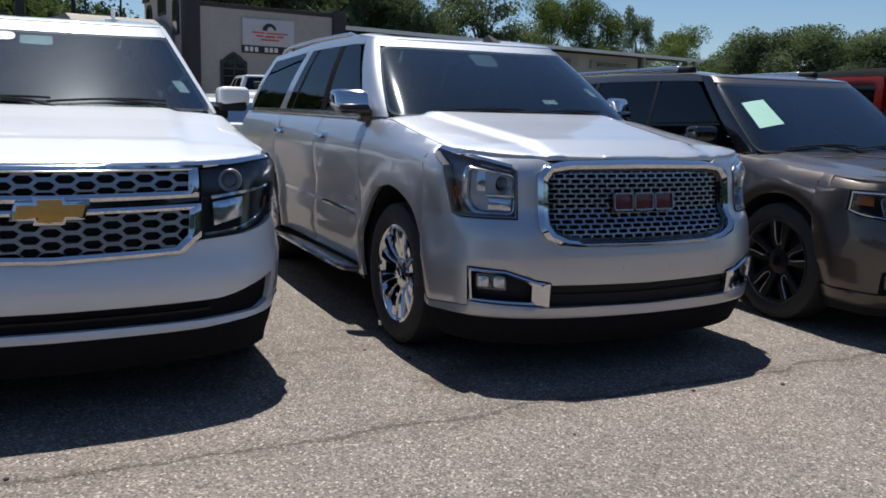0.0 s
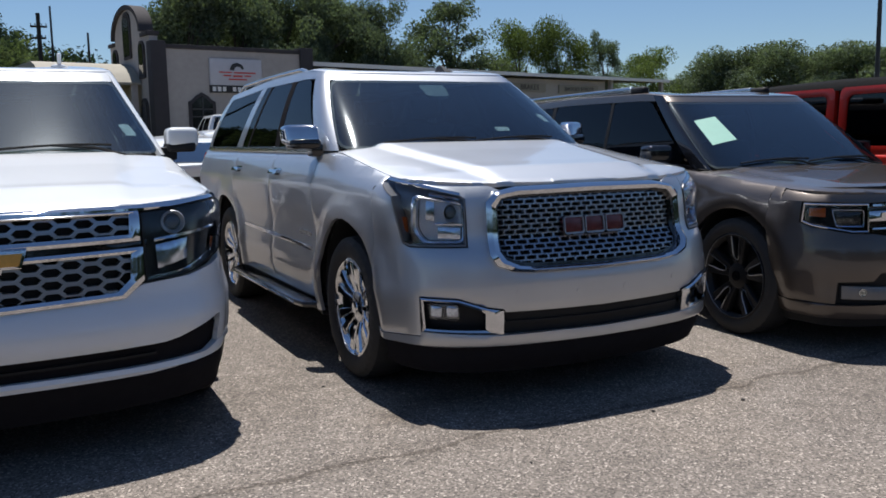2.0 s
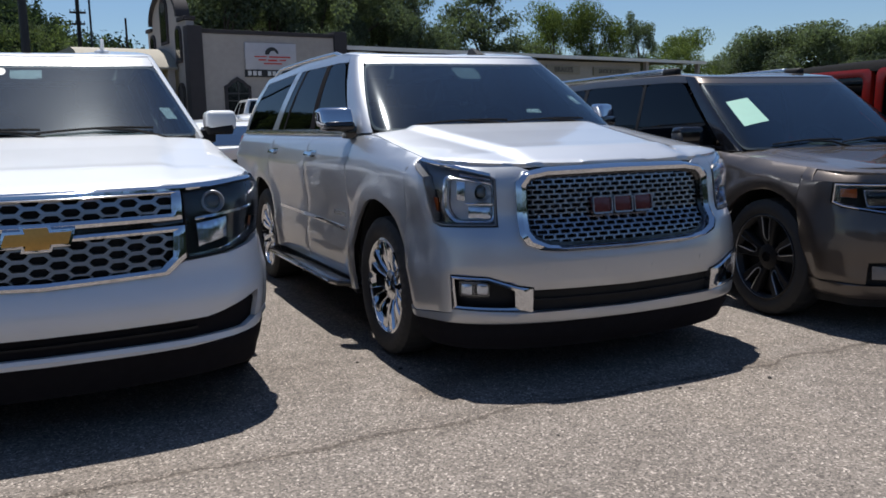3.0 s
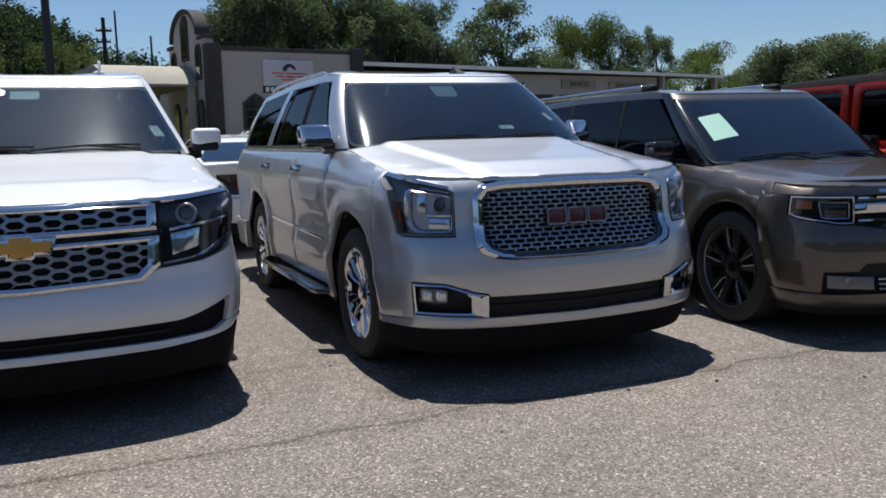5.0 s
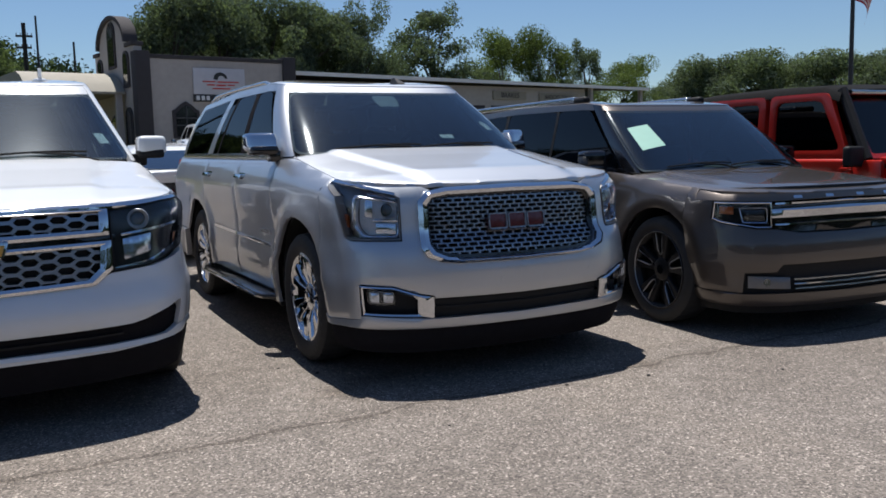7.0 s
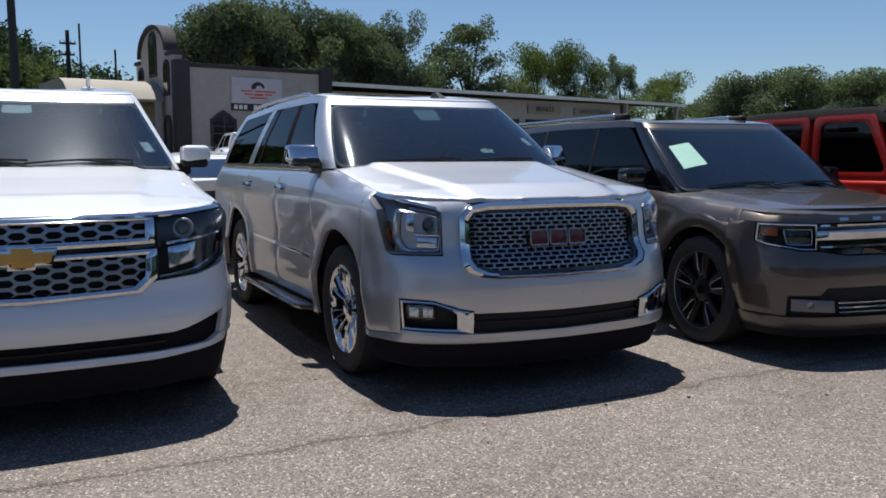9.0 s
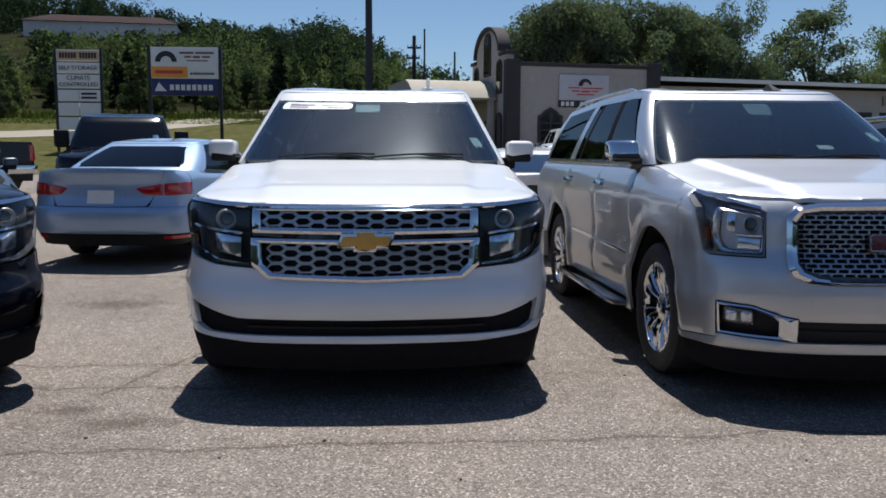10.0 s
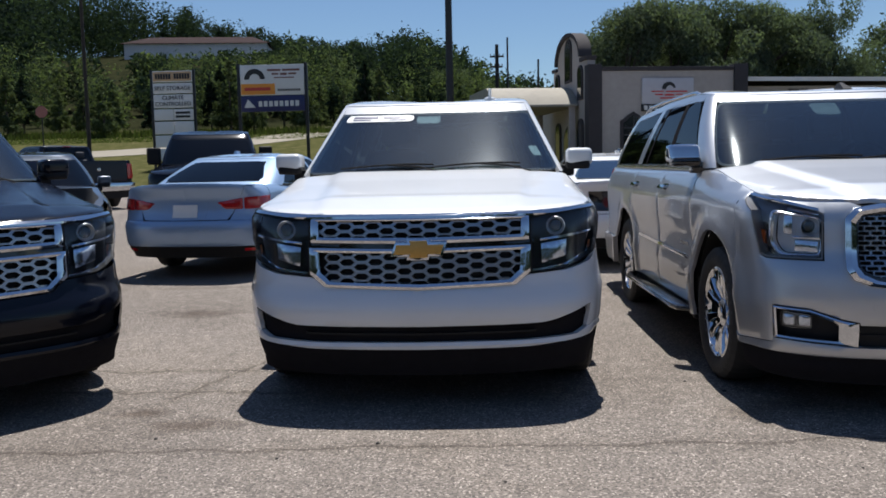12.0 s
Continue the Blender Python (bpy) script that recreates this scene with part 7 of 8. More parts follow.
# ---------------------------------------------------------------- the red four-door off-roader with a soft top
def off_roader(m):
    car = thing("suv", m, "red four-door off-road vehicle with black soft top", "suv", "vehicles parked on the lot")
    B = lambda *a: box(*a)
    tub = join(B(-0.76, 0.76, 1.55, 4.35, 0.50, 0.62, 0.03), B(-0.72, 0.72, 4.28, 4.36, 0.55, 1.12, 0.03))
    piece("tub", tub, RED, car)
    for k in (1, -1):
        x0, x1 = sorted((k * 0.72, k * 0.78))
        piece("cowl_side", B(x0, x1, 1.32, 1.62, 0.55, 1.12, 0.03), RED, car)
        piece("rear_quarter", join(B(x0, x1, 3.66, 4.36, 0.78, 1.12, 0.03), B(x0, x1, 4.10, 4.36, 0.55, 1.12, 0.03)), RED, car)
        for name, y0, y1 in (("front_door", 1.635, 2.63), ("rear_door", 2.645, 3.64)):
            lowz = 0.52
            d = piece(name, B(*sorted((k * 0.735, k * 0.795)), y0, y1, lowz, 1.13, 0.03, 3), RED, car)
            inset_ = 0.26 if name == "front_door" else 0.0
            fo = [(y0 + 0.02, 1.13), (y0 + 0.02 + inset_, 1.72), (y1 - 0.02 - (0.12 if not inset_ else 0), 1.72), (y1 - 0.02, 1.13)]
            fi = [(y0 + 0.12, 1.205), (y0 + 0.10 + inset_, 1.655), (y1 - 0.10 - (0.10 if not inset_ else 0), 1.655), (y1 - 0.09, 1.205)]
            sf = lambda u, v, o: np.stack([k * (0.775 - 0.035 * np.clip((v - 1.13) / 0.6, 0, 1) + o), u, v], 1)
            piece("window_frame", rim(sf, rounded(fo, 0.07), rounded(fi, 0.07), 0.0, 0.05, 0.06, 0.004), RED, d)
            g = piece("window", patch(sf, rounded(fi, 0.07), -0.02, 0.005, 0.1, 0.0), TINT, d)
            g.visible_shadow = False
            piece("door_handle", B(*sorted((k * 0.79, k * 0.825)), y1 - 0.24, y1 - 0.06, 1.00, 1.04, 0.012), TRIM, d)
            for hz in (0.72, 1.02):
                piece("hinge", B(*sorted((k * 0.79, k * 0.812)), y0 - 0.04, y0 + 0.09, hz, hz + 0.035, 0.008), RED, d)
        ff = [(0.18, 0.98), (0.30, 1.02), (1.05, 1.02), (1.30, 0.78), (1.36, 0.55)]
        V, F = [], []
        for y, z in ff:
            V += [(k * 0.60, y, z), (k * 0.93, y, z - 0.02), (k * 0.93, y, z - 0.06), (k * 0.60, y, z - 0.05)]
        for i in range(len(ff) - 1):
            for j in range(4):
                F.append((4 * i + j, 4 * i + (j + 1) % 4, 4 * i + 4 + (j + 1) % 4, 4 * i + 4 + j))
        F += [(0, 1, 2, 3), (16, 17, 18, 19)]
        piece("fender_flare", (V, F), TRIM, car, "black plastic fender flare")
        rf = [(3.16, 0.55), (3.22, 0.80), (3.42, 0.98), (4.05, 0.98), (4.25, 0.72)]
        V = []
        for y, z in rf:
            V += [(k * 0.72, y, z), (k * 0.93, y, z - 0.02), (k * 0.93, y, z - 0.06), (k * 0.72, y, z - 0.05)]
        piece("fender_flare", (V, F), TRIM, car)
        piece("a_pillar", tube([(k * 0.72, 1.50, 1.12), (k * 0.66, 1.84, 1.74)], 0.045, 8), TRIM, car)
        mm = join(B(k * 0.86 - 0.10, k * 0.86 + 0.10, 1.50, 1.58, 1.06, 1.24, 0.03, 3), tube([(k * 0.72, 1.56, 1.05), (k * 0.84, 1.54, 1.12)], 0.02, 8))
        piece("mirror", mm, TRIM, car)
        piece("headlight", lathe([(0.16, 0.095), (0.13, 0.10), (0.12, 0.08), (0.14, 0.05), (0.145, 0.0001)], 24, "y"), REFLECTOR, car).location = (k * 0.44, 0.05, 0.93)
        piece("turn_signal", lathe([(0.20, 0.035), (0.16, 0.035), (0.15, 0.0001)], 16, "y"), AMBER, car).location = (k * 0.78, 0.02, 0.93)
    hood = lambda x, y, o: np.stack([x * (1 - 0.10 * (1.4 - y) / 1.2), y, 1.04 + 0.085 * (y - 0.2) + 0.03 * (1 - (x / 0.72) ** 2) + 0.02 / (1 + np.exp((np.abs(x) - 0.33) / 0.02)) + o], 1)
    piece("hood", patch(hood, rounded([(-0.70, 0.20), (0.70, 0.20), (0.70, 1.42), (-0.70, 1.42)], 0.06), 0.0, 0.05, 0.06, 0.006), RED, car, sharp=55)
    piece("engine_bay_side", join(B(-0.66, -0.58, 0.25, 1.40, 0.6, 1.05, 0.02), B(0.58, 0.66, 0.25, 1.40, 0.6, 1.05, 0.02)), RED, car)
    gr = piece("grille", B(-0.64, 0.64, 0.16, 0.26, 0.66, 1.07, 0.03, 3), RED, car)
    for i in range(7):
        piece("grille_slot", B(-0.30 + i * 0.0857, -0.24 + i * 0.0857, 0.150, 0.17, 0.72, 1.00, 0.02, 3), VOID, gr)
    piece("front_bumper", B(-0.85, 0.85, 0.0, 0.16, 0.46, 0.64, 0.04, 3), TRIM, car)
    sh = lambda u, v, o: np.stack([u * (1 - 0.08 * v), 1.50 + 0.34 * v - o, 1.13 + 0.58 * v], 1)
    ws = [(-0.71, 0.0), (0.71, 0.0), (0.71, 1.05), (-0.71, 1.05)]
    piece("windshield_frame", rim(sh, rounded(ws, 0.05), rounded(inset(ws, 0.07), 0.05), 0.0, 0.05, 0.1), RED, car)
    piece("windshield", patch(sh, inset(ws, 0.06), -0.02, 0.005, 0.1), TINT, car).visible_shadow = False
    piece("header_strip", box(-0.60, 0.60, 1.78, 1.83, 1.700, 1.738, 0.012), SATIN, car)
    # soft top
    prof = [(1.80, 1.735), (2.0, 1.785), (2.7, 1.80), (3.5, 1.79), (4.15, 1.75), (4.40, 1.50), (4.44, 1.12)]
    V, F = [], []
    for y, z in prof:
        for x, dz in ((-0.74, -0.10), (-0.72, -0.03), (-0.60, 0.0), (-0.2, 0.02), (0.2, 0.02), (0.60, 0.0), (0.72, -0.03), (0.74, -0.10)):
            V.append((x, y, z + dz + 0.006 * math.sin(9 * x + 7 * y)))
    for i in range(len(prof) - 1):
        for j in range(7):
            F.append((8 * i + j, 8 * i + j + 1, 8 * i + 9 + j, 8 * i + 8 + j))
    piece("soft_top", (V, F), CANVAS, car, "black canvas soft top", sharp=60)
    for k in (1, -1):
        sf = lambda u, v, o: np.stack([k * (0.75 - 0.04 * np.clip((v - 1.13) / 0.6, 0, 1) + o), u, v], 1)
        q = [(3.60, 1.12), (4.40, 1.12), (4.36, 1.50), (4.14, 1.70), (3.56, 1.74)]
        piece("top_side", rim(sf, q, inset(q, 0.10), 0.0, 0.01, 0.1), CANVAS, car)
        piece("rear_window", patch(sf, inset(q, 0.09), -0.003, 0.004, 0.1), TINT, car).visible_shadow = False
        piece("roll_bar", tube([(k * 0.60, 2.60, 0.7), (k * 0.60, 2.62, 1.66), (k * 0.56, 3.9, 1.62), (k * 0.56, 4.2, 0.8)], 0.03, 8), TRIM, car)
    make_wheel("alloy", 0.41, 0.23, 0.26, car, [(k * 0.79, y, 0.41, k < 0) for y in (0.68, 3.62) for k in (1, -1)])
    steering_and_seats(car, 2.45, 0.66, 1.14, 1.72, CLOTH, 0.72)
    piece("axle", join(tube([(-0.75, 0.68, 0.41), (0.75, 0.68, 0.41)], 0.05), tube([(-0.75, 3.62, 0.41), (0.75, 3.62, 0.41)], 0.05), B(-0.45, 0.45, 0.3, 4.2, 0.42, 0.56, 0.03)), VOID, car)
    return car


ROW = "vehicles parked on the lot"
white_suv, tw, tc_ = wagon_honeycomb(pose(0.0, -0.28, 0.0), WHITE, "white full-size suv with chrome honeycomb grille and gold badge", ROW)
black_suv, _, _ = wagon_honeycomb(pose(-2.39, -0.63, 0.0, 0, 0, 44), BLACK, "black full-size suv with chrome honeycomb grille", ROW)
silver_suv, yw, yc = wagon_slots(pose(2.755, -0.51, 0.0, 0, 0, 0.6), SILVER)
brown_suv, fw, fc = boxy_wagon(pose(5.26, -0.76, 0.0, 0, 0, -4.0))
red_suv = off_roader(pose(7.52, -1.17, 0.0) @ Matrix.Diagonal((1, 0.95, 1.005, 1)))
blue_car = sedan(pose(-2.48, 9.95, 0.09, 0, 0, 172) @ Matrix.Diagonal((1, 1, 1.02, 1)), ICE, "pale blue sedan seen from behind with blank dealer plate")
white_car = sedan(pose(2.20, 10.4, 0.10, 0, 0, 180) @ Matrix.Diagonal((1, 1, 0.95, 1)), WHITE, "white sedan seen from behind with dark rear glass", False)
grey_car = sedan(pose(-4.89, 4.79, 0.08, 0, 0, 28) @ Matrix.Diagonal((1, 1, 1.09, 1)), GREY, "dark grey sedan with its nose towards the row")
blue_truck = pickup(pose(-15.06, 23.06, 0.36, 0, 0, 230), NAVY, "dark blue pickup truck with closed tailgate")
black_truck = pickup(pose(-4.62, 10.3, 0.15, 0, 0, 14) @ Matrix.Diagonal((1.02, 1, 1.07, 1)), BLACK, "black pickup truck with large towing mirrors", True)
far_sedan = sedan(pose(4.0, 16.5, 0.22, 0, 0, 180), WHITE, "white sedan parked further up the lot", False)
far_truck = pickup(pose(5.8, 24.5, 0.37, 0, 0, 180), WHITE, "white pickup truck parked by the tyre shop")

# papers and stickers behind the white car's windshield
f_ = tc_.ux
piece("windshield_banner", patch(tc_, rounded([(f_(-0.86), 0.845), (f_(-0.20), 0.845), (f_(-0.20), 0.745), (f_(-0.87), 0.745)], 0.04), 0.002, 0.002, 0.05, 0.0), PAPERWHITE, white_suv, "white oval dealer sticker")
for x0, x1, v0, v1 in ((-0.80, -0.56, 0.795, 0.82), (-0.50, -0.34, 0.795, 0.82), (-0.80, -0.62, 0.765, 0.78), (-0.44, -0.28, 0.765, 0.78)):
    piece("sticker_print", patch(tc_, [(f_(x0), v1), (f_(x1), v1), (f_(x1), v0), (f_(x0), v0)], 0.0045, 0.002, 0.05, 0.0), SIGNBLUE, white_suv)
piece("mirror_sensor", patch(tc_, rounded([(f_(-0.17), 0.87), (f_(0.06), 0.87), (f_(0.06), 0.73), (f_(-0.17), 0.73)], 0.03), -0.012, 0.02, 0.05, 0.0), SENSOR, white_suv)
piece("stock_sticker", patch(tc_, [(f_(0.80), 0.36), (f_(0.87), 0.36), (f_(0.885), 0.23), (f_(0.815), 0.23)], -0.010, 0.002, 0.05, 0.0), PAPERWHITE, white_suv)

# ---------------------------------------------------------------- trees
RNG = np.random.default_rng(5)


def leaves(centres, radii, count, size, rng, squash=0.8, shellness=0.55):
    """Small bent leaf sprays scattered in and on a set of clumps."""
    k = len(centres)
    p = radii ** 2 / (radii ** 2).sum()
    idx = rng.choice(k, count, p=p)
    d = rng.normal(size=(count, 3))
    d /= np.linalg.norm(d, axis=1)[:, None]
    rad = radii[idx] * (shellness + (1 - shellness) * rng.random(count)) * (0.85 + 0.3 * rng.random(count))
    c = centres[idx] + d * rad[:, None] * np.array([1, 1, squash])
    n = d + rng.normal(size=(count, 3)) * 0.7
    n /= np.linalg.norm(n, axis=1)[:, None]
    a = np.cross(n, rng.normal(size=(count, 3)))
    a /= np.linalg.norm(a, axis=1)[:, None] + 1e-9
    b = np.cross(n, a)
    s = size * (0.5 + rng.random(count))[:, None]
    V = np.stack([c - a * s, c + b * s * 0.45 - n * s * 0.15, c + a * s, c - b * s * 0.45 - n * s * 0.15], 1).reshape(-1, 3)
    F = np.arange(count * 4).reshape(-1, 4)
    return V, F


def leaf_mesh(name, V, F, material):
    me = bpy.data.meshes.new(name)
    me.from_pydata(V.tolist(), [], F.tolist())
    me.materials.append(material)
    return me


def broad_tree(seed, h, spread, material, leaf=0.20, count=4200, open_=0.55, low=0.42, limbs=11, full=1.0):
    """Tapered trunk, forking limbs and a crown of many clumps. Returns meshes for trunk and crown."""
    rng = np.random.default_rng(seed)
    parts = [tube([(0, 0, -0.3), (0.05, 0.03, h * 0.25), (0.12 * rng.normal(), 0.1 * rng.normal(), h * 0.6)], 0.035 * h, 9, 0.018 * h)]
    cs, rs = [], []
    for i in range(limbs):
        a = i * 2.4 + rng.random()
        z0 = h * (0.28 + 0.35 * rng.random())
        r = spread * (0.45 + 0.5 * rng.random())
        z1 = h * (low + (0.92 - low) * rng.random())
        r *= 1.0 - 0.55 * max(0, (z1 / h - 0.6) / 0.4)
        tip = (r * math.cos(a), r * math.sin(a), z1)
        parts.append(tube([(0, 0, z0), (tip[0] * 0.4, tip[1] * 0.4, z0 + (z1 - z0) * 0.6), tip], 0.010 * h, 6, 0.003 * h))
        for q in range(4):
            cs.append((tip[0] + rng.normal() * spread * 0.16, tip[1] + rng.normal() * spread * 0.16, tip[2] + rng.normal() * h * 0.05))
            rs.append(full * spread * (0.16 + 0.16 * rng.random()))
    for q in range(6):
        cs.append((rng.normal() * spread * 0.18, rng.normal() * spread * 0.18, h * (0.80 + 0.14 * rng.random())))
        rs.append(full * spread * (0.16 + 0.14 * rng.random()))
    V, F = leaves(np.array(cs), np.array(rs), count, leaf, rng, 0.8, open_)
    t = mesh_of("trunk", *join(*parts), BARK)
    return t, leaf_mesh("crown", V, F, material)


def conifer(seed, h, spread, material, count=2200, leaf=0.22):
    rng = np.random.default_rng(seed)
    cs, rs = [], []
    for i in range(60):
        z = h * (0.12 + 0.86 * rng.random())
        r = spread * (1 - z / h) ** 0.8 * (0.3 + 0.7 * rng.random())
        a = rng.random() * 6.283
        cs.append((r * math.cos(a), r * math.sin(a), z))
        rs.append(spread * (0.10 + 0.22 * (1 - z / h)))
    V, F = leaves(np.array(cs), np.array(rs), count, leaf, rng, 0.9, 0.4)
    t = mesh_of("trunk", *tube([(0, 0, -0.3), (0, 0, h * 0.5), (0, 0, h * 0.97)], 0.02 * h, 8, 0.004 * h), BARK)
    return t, leaf_mesh("crown", V, F, material)


def plant(kinds, i, x, y, h, label, group, turn=0.0, sx=1.0):
    tm, cm, h0 = kinds[i % len(kinds)]
    s = h / h0
    m = Matrix.Translation((x, y, float(land(x, y)))) @ Matrix.Rotation(turn, 4, "Z") @ Matrix.Diagonal((s * sx, s * sx, s, 1))
    t = thing("tree", m, label, "tree", group)
    new("trunk", tm).parent = t
    new("crown", cm).parent = t
    return t


OAKS = [(*broad_tree(s, 10.0, 4.2, LEAF, 0.105, 26000, 0.60, 0.30, 14, 1.1), 10.0) for s in (11, 12, 13)]
OPEN = [(*broad_tree(s, 10.0, 3.2, LEAF, 0.105, 10500, 0.40, 0.34, 14), 10.0) for s in (21, 22)]
LIGHT = [(*broad_tree(s, 10.0, 4.0, LEAFLIGHT, 0.105, 30000, 0.58, 0.30, 16, 1.32), 10.0) for s in (31, 32)]
FULL = [(*broad_tree(s, 10.0, 4.2, LEAF, 0.13, 22000, 0.55, 0.06, 18, 1.2), 10.0) for s in (61, 62, 63)]
FIRS = [(*conifer(s, 8.0, 1.9, PINE), 8.0) for s in (41, 42)]
SAPS = [(*conifer(s, 5.0, 1.5, SAPLING, 3200, 0.12), 5.0) for s in (51, 52)]
BACK = "trees behind the shop"
for i, (x, y, h, sx) in enumerate(((7.0, 42.6, 7.8, 0.62), (7.9, 40.7, 9.0, 0.84), (10.5, 41.2, 9.6, 0.86), (12.9, 41.7, 9.2, 0.74), (15.2, 41.5, 9.0, 0.72), (18.0, 41.0, 8.8, 0.62), (9.5, 46.4, 9.2, 0.90), (12.5, 45.9, 9.0, 0.90), (17.5, 44.4, 8.4, 0.85), (14.6, 47.0, 8.8, 0.9))):
    plant(OAKS, i, x, y, h, "dense dark green broadleaf tree behind the shop roof", BACK, i * 1.7, sx)
for i, (x, y, h, sx) in enumerate(((25.6, 46.4, 10.2, 1.05), (36.0, 43.9, 7.6, 0.55), (22.2, 46.0, 7.0, 0.8))):
    plant(OPEN, i, x, y, h, "loose airy broadleaf tree with gaps showing sky", BACK, i * 2.1, sx)
for i, (x, y, h, sx) in enumerate(((31.6, 47.6, 8.6, 0.72), (34.3, 46.9, 8.7, 0.66), (52.8, 60.8, 8.8, 0.95))):
    plant(LIGHT, i, x, y, h, "light green rounded tree standing alone", BACK, i * 1.3, sx)
for i, (x, y, h) in enumerate(((56.8, 60.2, 7.0), (57.8, 56.4, 8.2), (58.6, 52.8, 8.8), (59.3, 49.1, 8.6), (59.8, 45.5, 7.7), (59.8, 42.4, 7.9), (59.8, 39.1, 7.5), (59.5, 36.1, 7.2), (63.0, 58.0, 8.2), (64.0, 51.0, 8.0), (64.0, 44.0, 7.6), (63.0, 37.5, 7.6))):
    plant(FULL, i, x, y, h, "green tree in the row along the far edge", "row of trees on the far edge", i * 1.1, 1.08)
for i in range(34):
    x, y = -33 + 36 * ((i * 0.618) % 1), 50.5 + 7.5 * RNG.random()
    if -41 < x < 2:
        plant(SAPS if i % 3 else FIRS, i, x, y, 2.6 + 2.2 * RNG.random(), "young bushy tree on the bank", "young trees on the bank", i * 0.9, 1.1)
for i, (x, y, h) in enumerate(((3.0, 78, 5.5), (8.0, 88, 8), (0.5, 92, 6.5), (5.5, 70, 6.0), (-2.0, 82, 5.5))):
    plant(OAKS, i, x, y, h, "distant green tree below the hill", "trees behind the shop", i, 1.1)


# woods on the hill, too many to count, and an added belt out of view
def woods():
    rng = np.random.default_rng(9)
    Vs, Fs, n = [], [], 0
    Vl, Fl, nl = [], [], 0
    for i in range(620):
        y = 58 + 122 * rng.random() ** 0.9
        x = -0.62 * y - 6 + (0.62 * y + 14) * rng.random()
        if abs(x + 41) < 14 and 92 < y < 136:
            continue
        h = (3.2 if y < 66 else 6.0 if y < 78 else 14.5) * (0.75 + 0.5 * rng.random())
        if -0.50 < x / (y + 4.8) < -0.22 and y < 124:      # low growth below the building on the hill
            h = min(h, 1.31 + 0.143 * (y + 4.8) - 0.5 - float(land(x, y)))
            if h < 1.5:
                continue
        sky_ = float(np.interp(x / (y + 4.8), (-0.56, -0.46, -0.36, -0.277, -0.185, -0.136, -0.092, -0.060, -0.012, 0.014, 0.059), (0.260, 0.234, 0.206, 0.176, 0.150, 0.150, 0.158, 0.154, 0.133, 0.111, 0.100)))
        h = min(h, 1.31 + sky_ * (y + 4.8) * (0.90 + 0.10 * rng.random()) - float(land(x, y)))
        if h < 1.5:
            continue
        r = h * (0.20 + 0.12 * rng.random())
        k = 9
        zz = np.linspace(0.3, 0.97, k)
        cs = np.stack([x + rng.normal(size=k) * r * 0.35, y + rng.normal(size=k) * r * 0.35, float(land(x, y)) + h * zz], 1)
        rs = r * (1.15 - 0.8 * zz) * (0.8 + 0.4 * rng.random(k)) + 0.25
        V, F = leaves(cs, rs, 520 if y < 80 else 420, 0.15 if y < 80 else 0.28, rng, 1.0, 0.5)
        if y < 82 and rng.random() < 0.7:
            Vl.append(V), Fl.append(F + nl)
            nl += len(V)
            continue
        Vs.append(V), Fs.append(F + n)
        n += len(V)
    for i in range(170):                       # unseen trees added behind the camera to darken reflections and cut low sky light
        x, y = -75 + 150 * rng.random(), -30 - 12 * rng.random()
        h = 7.5 * (0.75 + 0.5 * rng.random())
        r = h * (0.24 + 0.12 * rng.random())
        zz = np.linspace(0.08, 0.97, 9)
        cs = np.stack([x + rng.normal(size=9) * r * 0.4, y + rng.normal(size=9) * r * 0.4, float(land(x, y)) + h * zz], 1)
        rs = r * (1.15 - 0.7 * zz) * (0.8 + 0.4 * rng.random(9)) + 0.4
        V, F = leaves(cs, rs, 300, 0.42, rng, 1.0, 0.5)
        Vs.append(V), Fs.append(F + n)
        n += len(V)
    return np.concatenate(Vs), np.concatenate(Fs), np.concatenate(Vl), np.concatenate(Fl)


wv, wfc, sv_, sf_ = woods()
tagged(new("scrub", leaf_mesh("scrub", sv_, sf_, SAPLING)), "lighter green scrub and young trees below the woods", "scrub", "", "stuff")
wd = new("woods", leaf_mesh("woods", wv, wfc, PINE))
tagged(wd, "dark green mixed woods covering the hill, with an unseen belt added behind the camera", "woods", "", "stuff")


def weeds():
    rng = np.random.default_rng(17)
    n = 16000
    x, y = -34 + 36 * rng.random(n), 46.0 + 7 * rng.random(n)
    z = land(x, y)
    h = np.where(y > 50, 0.4, 0.07) * (0.4 + rng.random(n))
    a = rng.random(n) * 6.283
    dx, dy = np.cos(a) * 0.04, np.sin(a) * 0.04
    lean = rng.normal(size=(n, 2)) * 0.08
    V = np.stack([np.stack([x - dx, y - dy, z], 1), np.stack([x + dx, y + dy, z], 1), np.stack([x + lean[:, 0], y + lean[:, 1], z + h], 1)], 1).reshape(-1, 3)
    return V, np.arange(n * 3).reshape(-1, 3)


gv, gf = weeds()
tagged(new("grass", leaf_mesh("grass", gv, gf, WEEDS)), "rough green and straw grass on the bank", "grass", "", "stuff")

# ---------------------------------------------------------------- small debris on the asphalt
STONE = mat("dark_stone", (0.035, 0.032, 0.030), 0.9, 0.0, vary=0.2, scale=40)


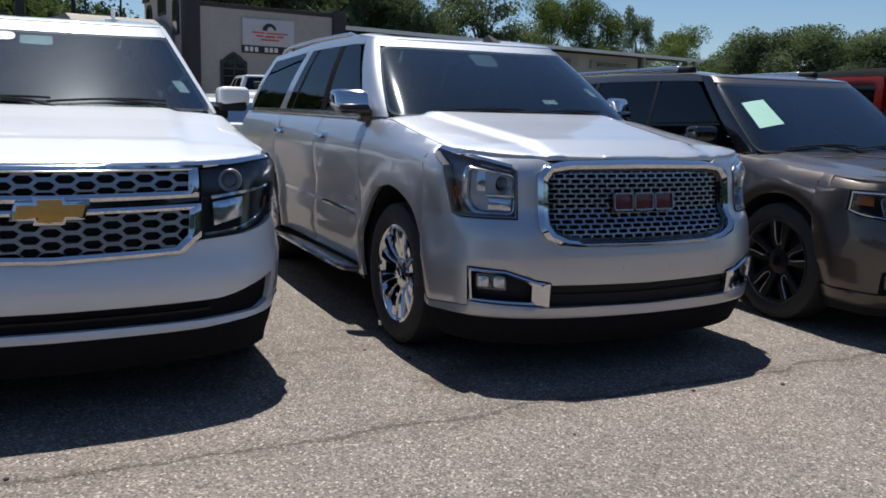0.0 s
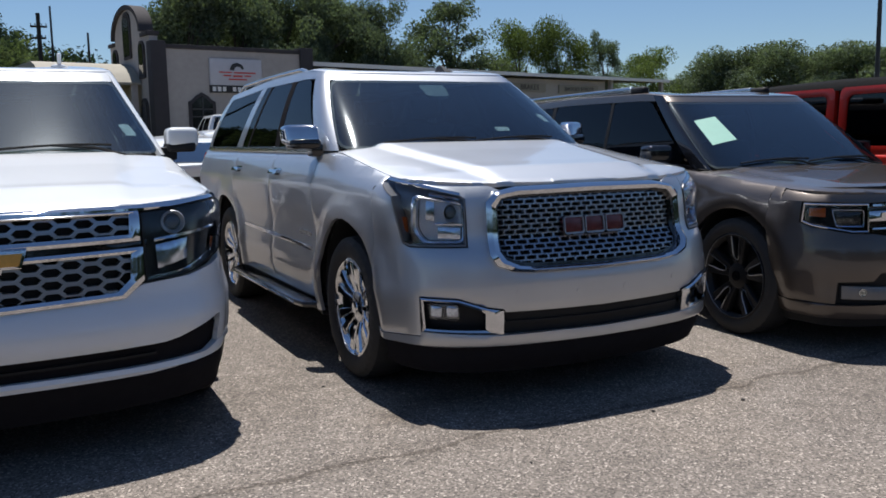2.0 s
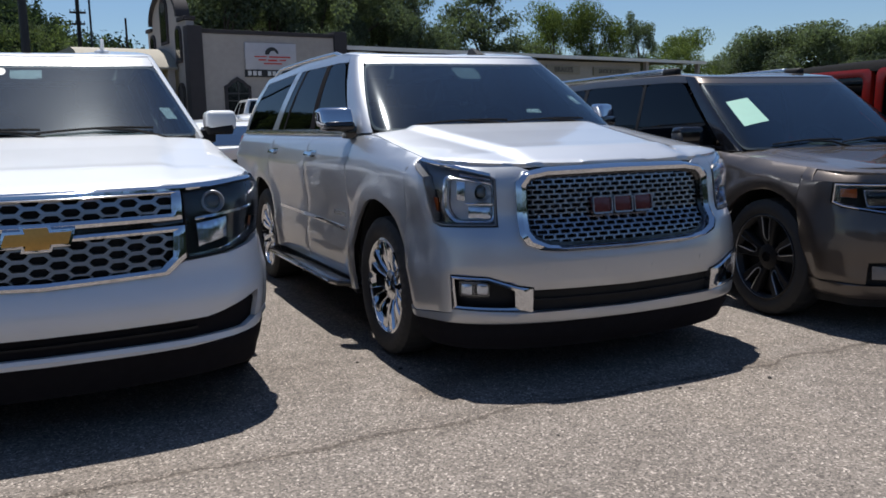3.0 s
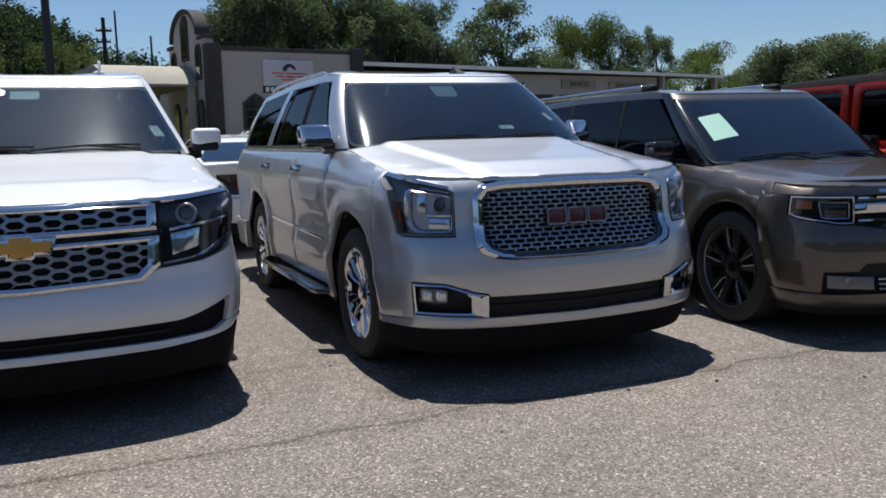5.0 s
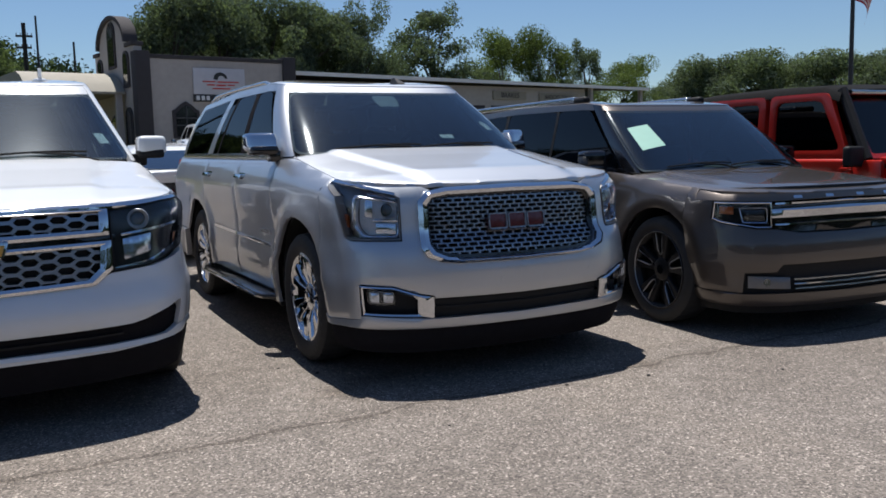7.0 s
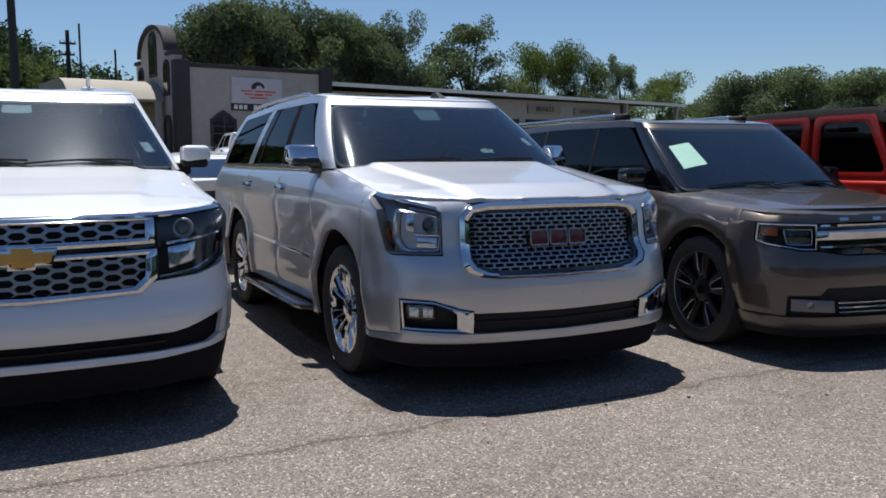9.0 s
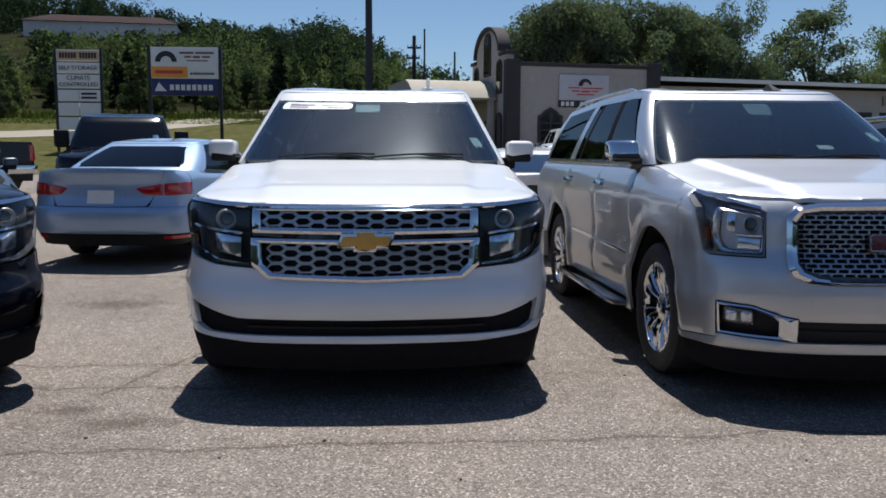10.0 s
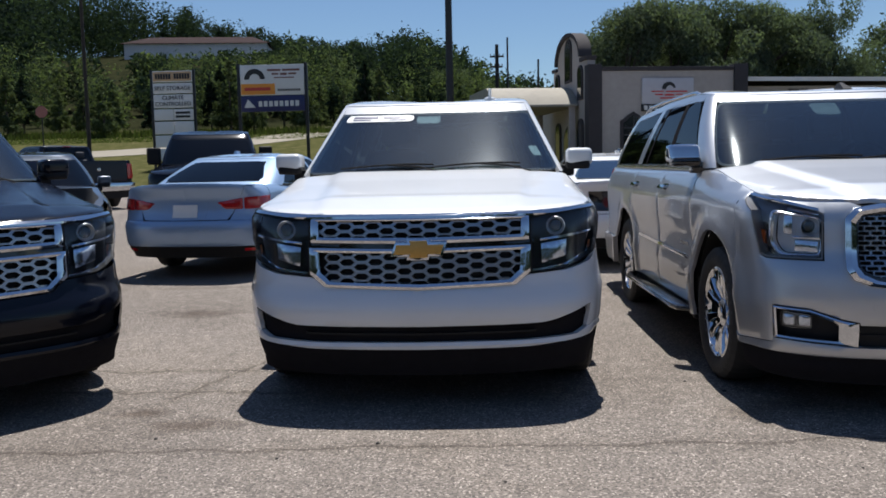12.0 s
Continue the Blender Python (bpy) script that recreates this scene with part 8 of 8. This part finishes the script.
def pebble(seed, r):
    rng = np.random.default_rng(seed)
    bm = bmesh.new()
    bmesh.ops.create_icosphere(bm, subdivisions=1, radius=r)
    for v in bm.verts:
        v.co = Vector((v.co.x * (0.9 + 0.5 * rng.random()), v.co.y * (0.7 + 0.5 * rng.random()), v.co.z * 0.55 + r * 0.3))
    bm.verts.index_update()
    out = [tuple(v.co) for v in bm.verts], [tuple(v.index for v in f.verts) for f in bm.faces]
    bm.free()
    return out


for i, (x, y, r) in enumerate(((1.72, 0.06, 0.013), (3.32, -1.0, 0.013), (-0.18, -0.84, 0.011), (2.82, -0.92, 0.010), (1.55, 0.30, 0.008), (-0.62, -1.05, 0.008), (0.42, -1.35, 0.007), (4.05, -1.30, 0.009), (-1.30, -0.75, 0.009), (1.95, -1.20, 0.007))):
    st = new("stone", mesh_of("stone", *pebble(i, r), STONE, 20))
    st.matrix_world = pose(x, y, float(land(x, y)) + 0.001, 0, 0, i * 50)
    tagged(st, "small dark stone lying on the asphalt", "stone", "stones on the asphalt")
# clutter by the shop wall
BIN_RED = mat("red_plastic", (0.40, 0.03, 0.025), 0.5, 0.0, vary=0.08, scale=10)
BIN_BLUE = mat("blue_plastic", (0.02, 0.06, 0.22), 0.5, 0.0, vary=0.08, scale=10)
for nm, m_, x, y, hgt, lab in (("drum", BIN_RED, 7.0, 28.6, 1.05, "red drum standing by the shop wall"), ("drum", BIN_BLUE, 7.75, 28.9, 1.25, "blue drum standing by the shop wall"), ("drum", BIN_RED, 6.35, 28.4, 0.75, "low red drum standing by the shop wall")):
    d_ = thing(nm, pose(x, y, float(land(x, y))), lab, "drum")
    piece("barrel", lathe([(0.0, 0.27), (0.02, 0.29), (hgt * 0.32, 0.285), (hgt * 0.34, 0.30), (hgt * 0.36, 0.285), (hgt * 0.64, 0.285), (hgt * 0.66, 0.30), (hgt * 0.68, 0.285), (hgt - 0.02, 0.29), (hgt, 0.28), (hgt - 0.02, 0.26), (hgt - 0.02, 0.0001)], 24, "z"), m_, d_)
    piece("bung", lathe([(hgt - 0.025, 0.04), (hgt, 0.04), (hgt + 0.005, 0.0001)], 10, "z"), SATIN, d_)
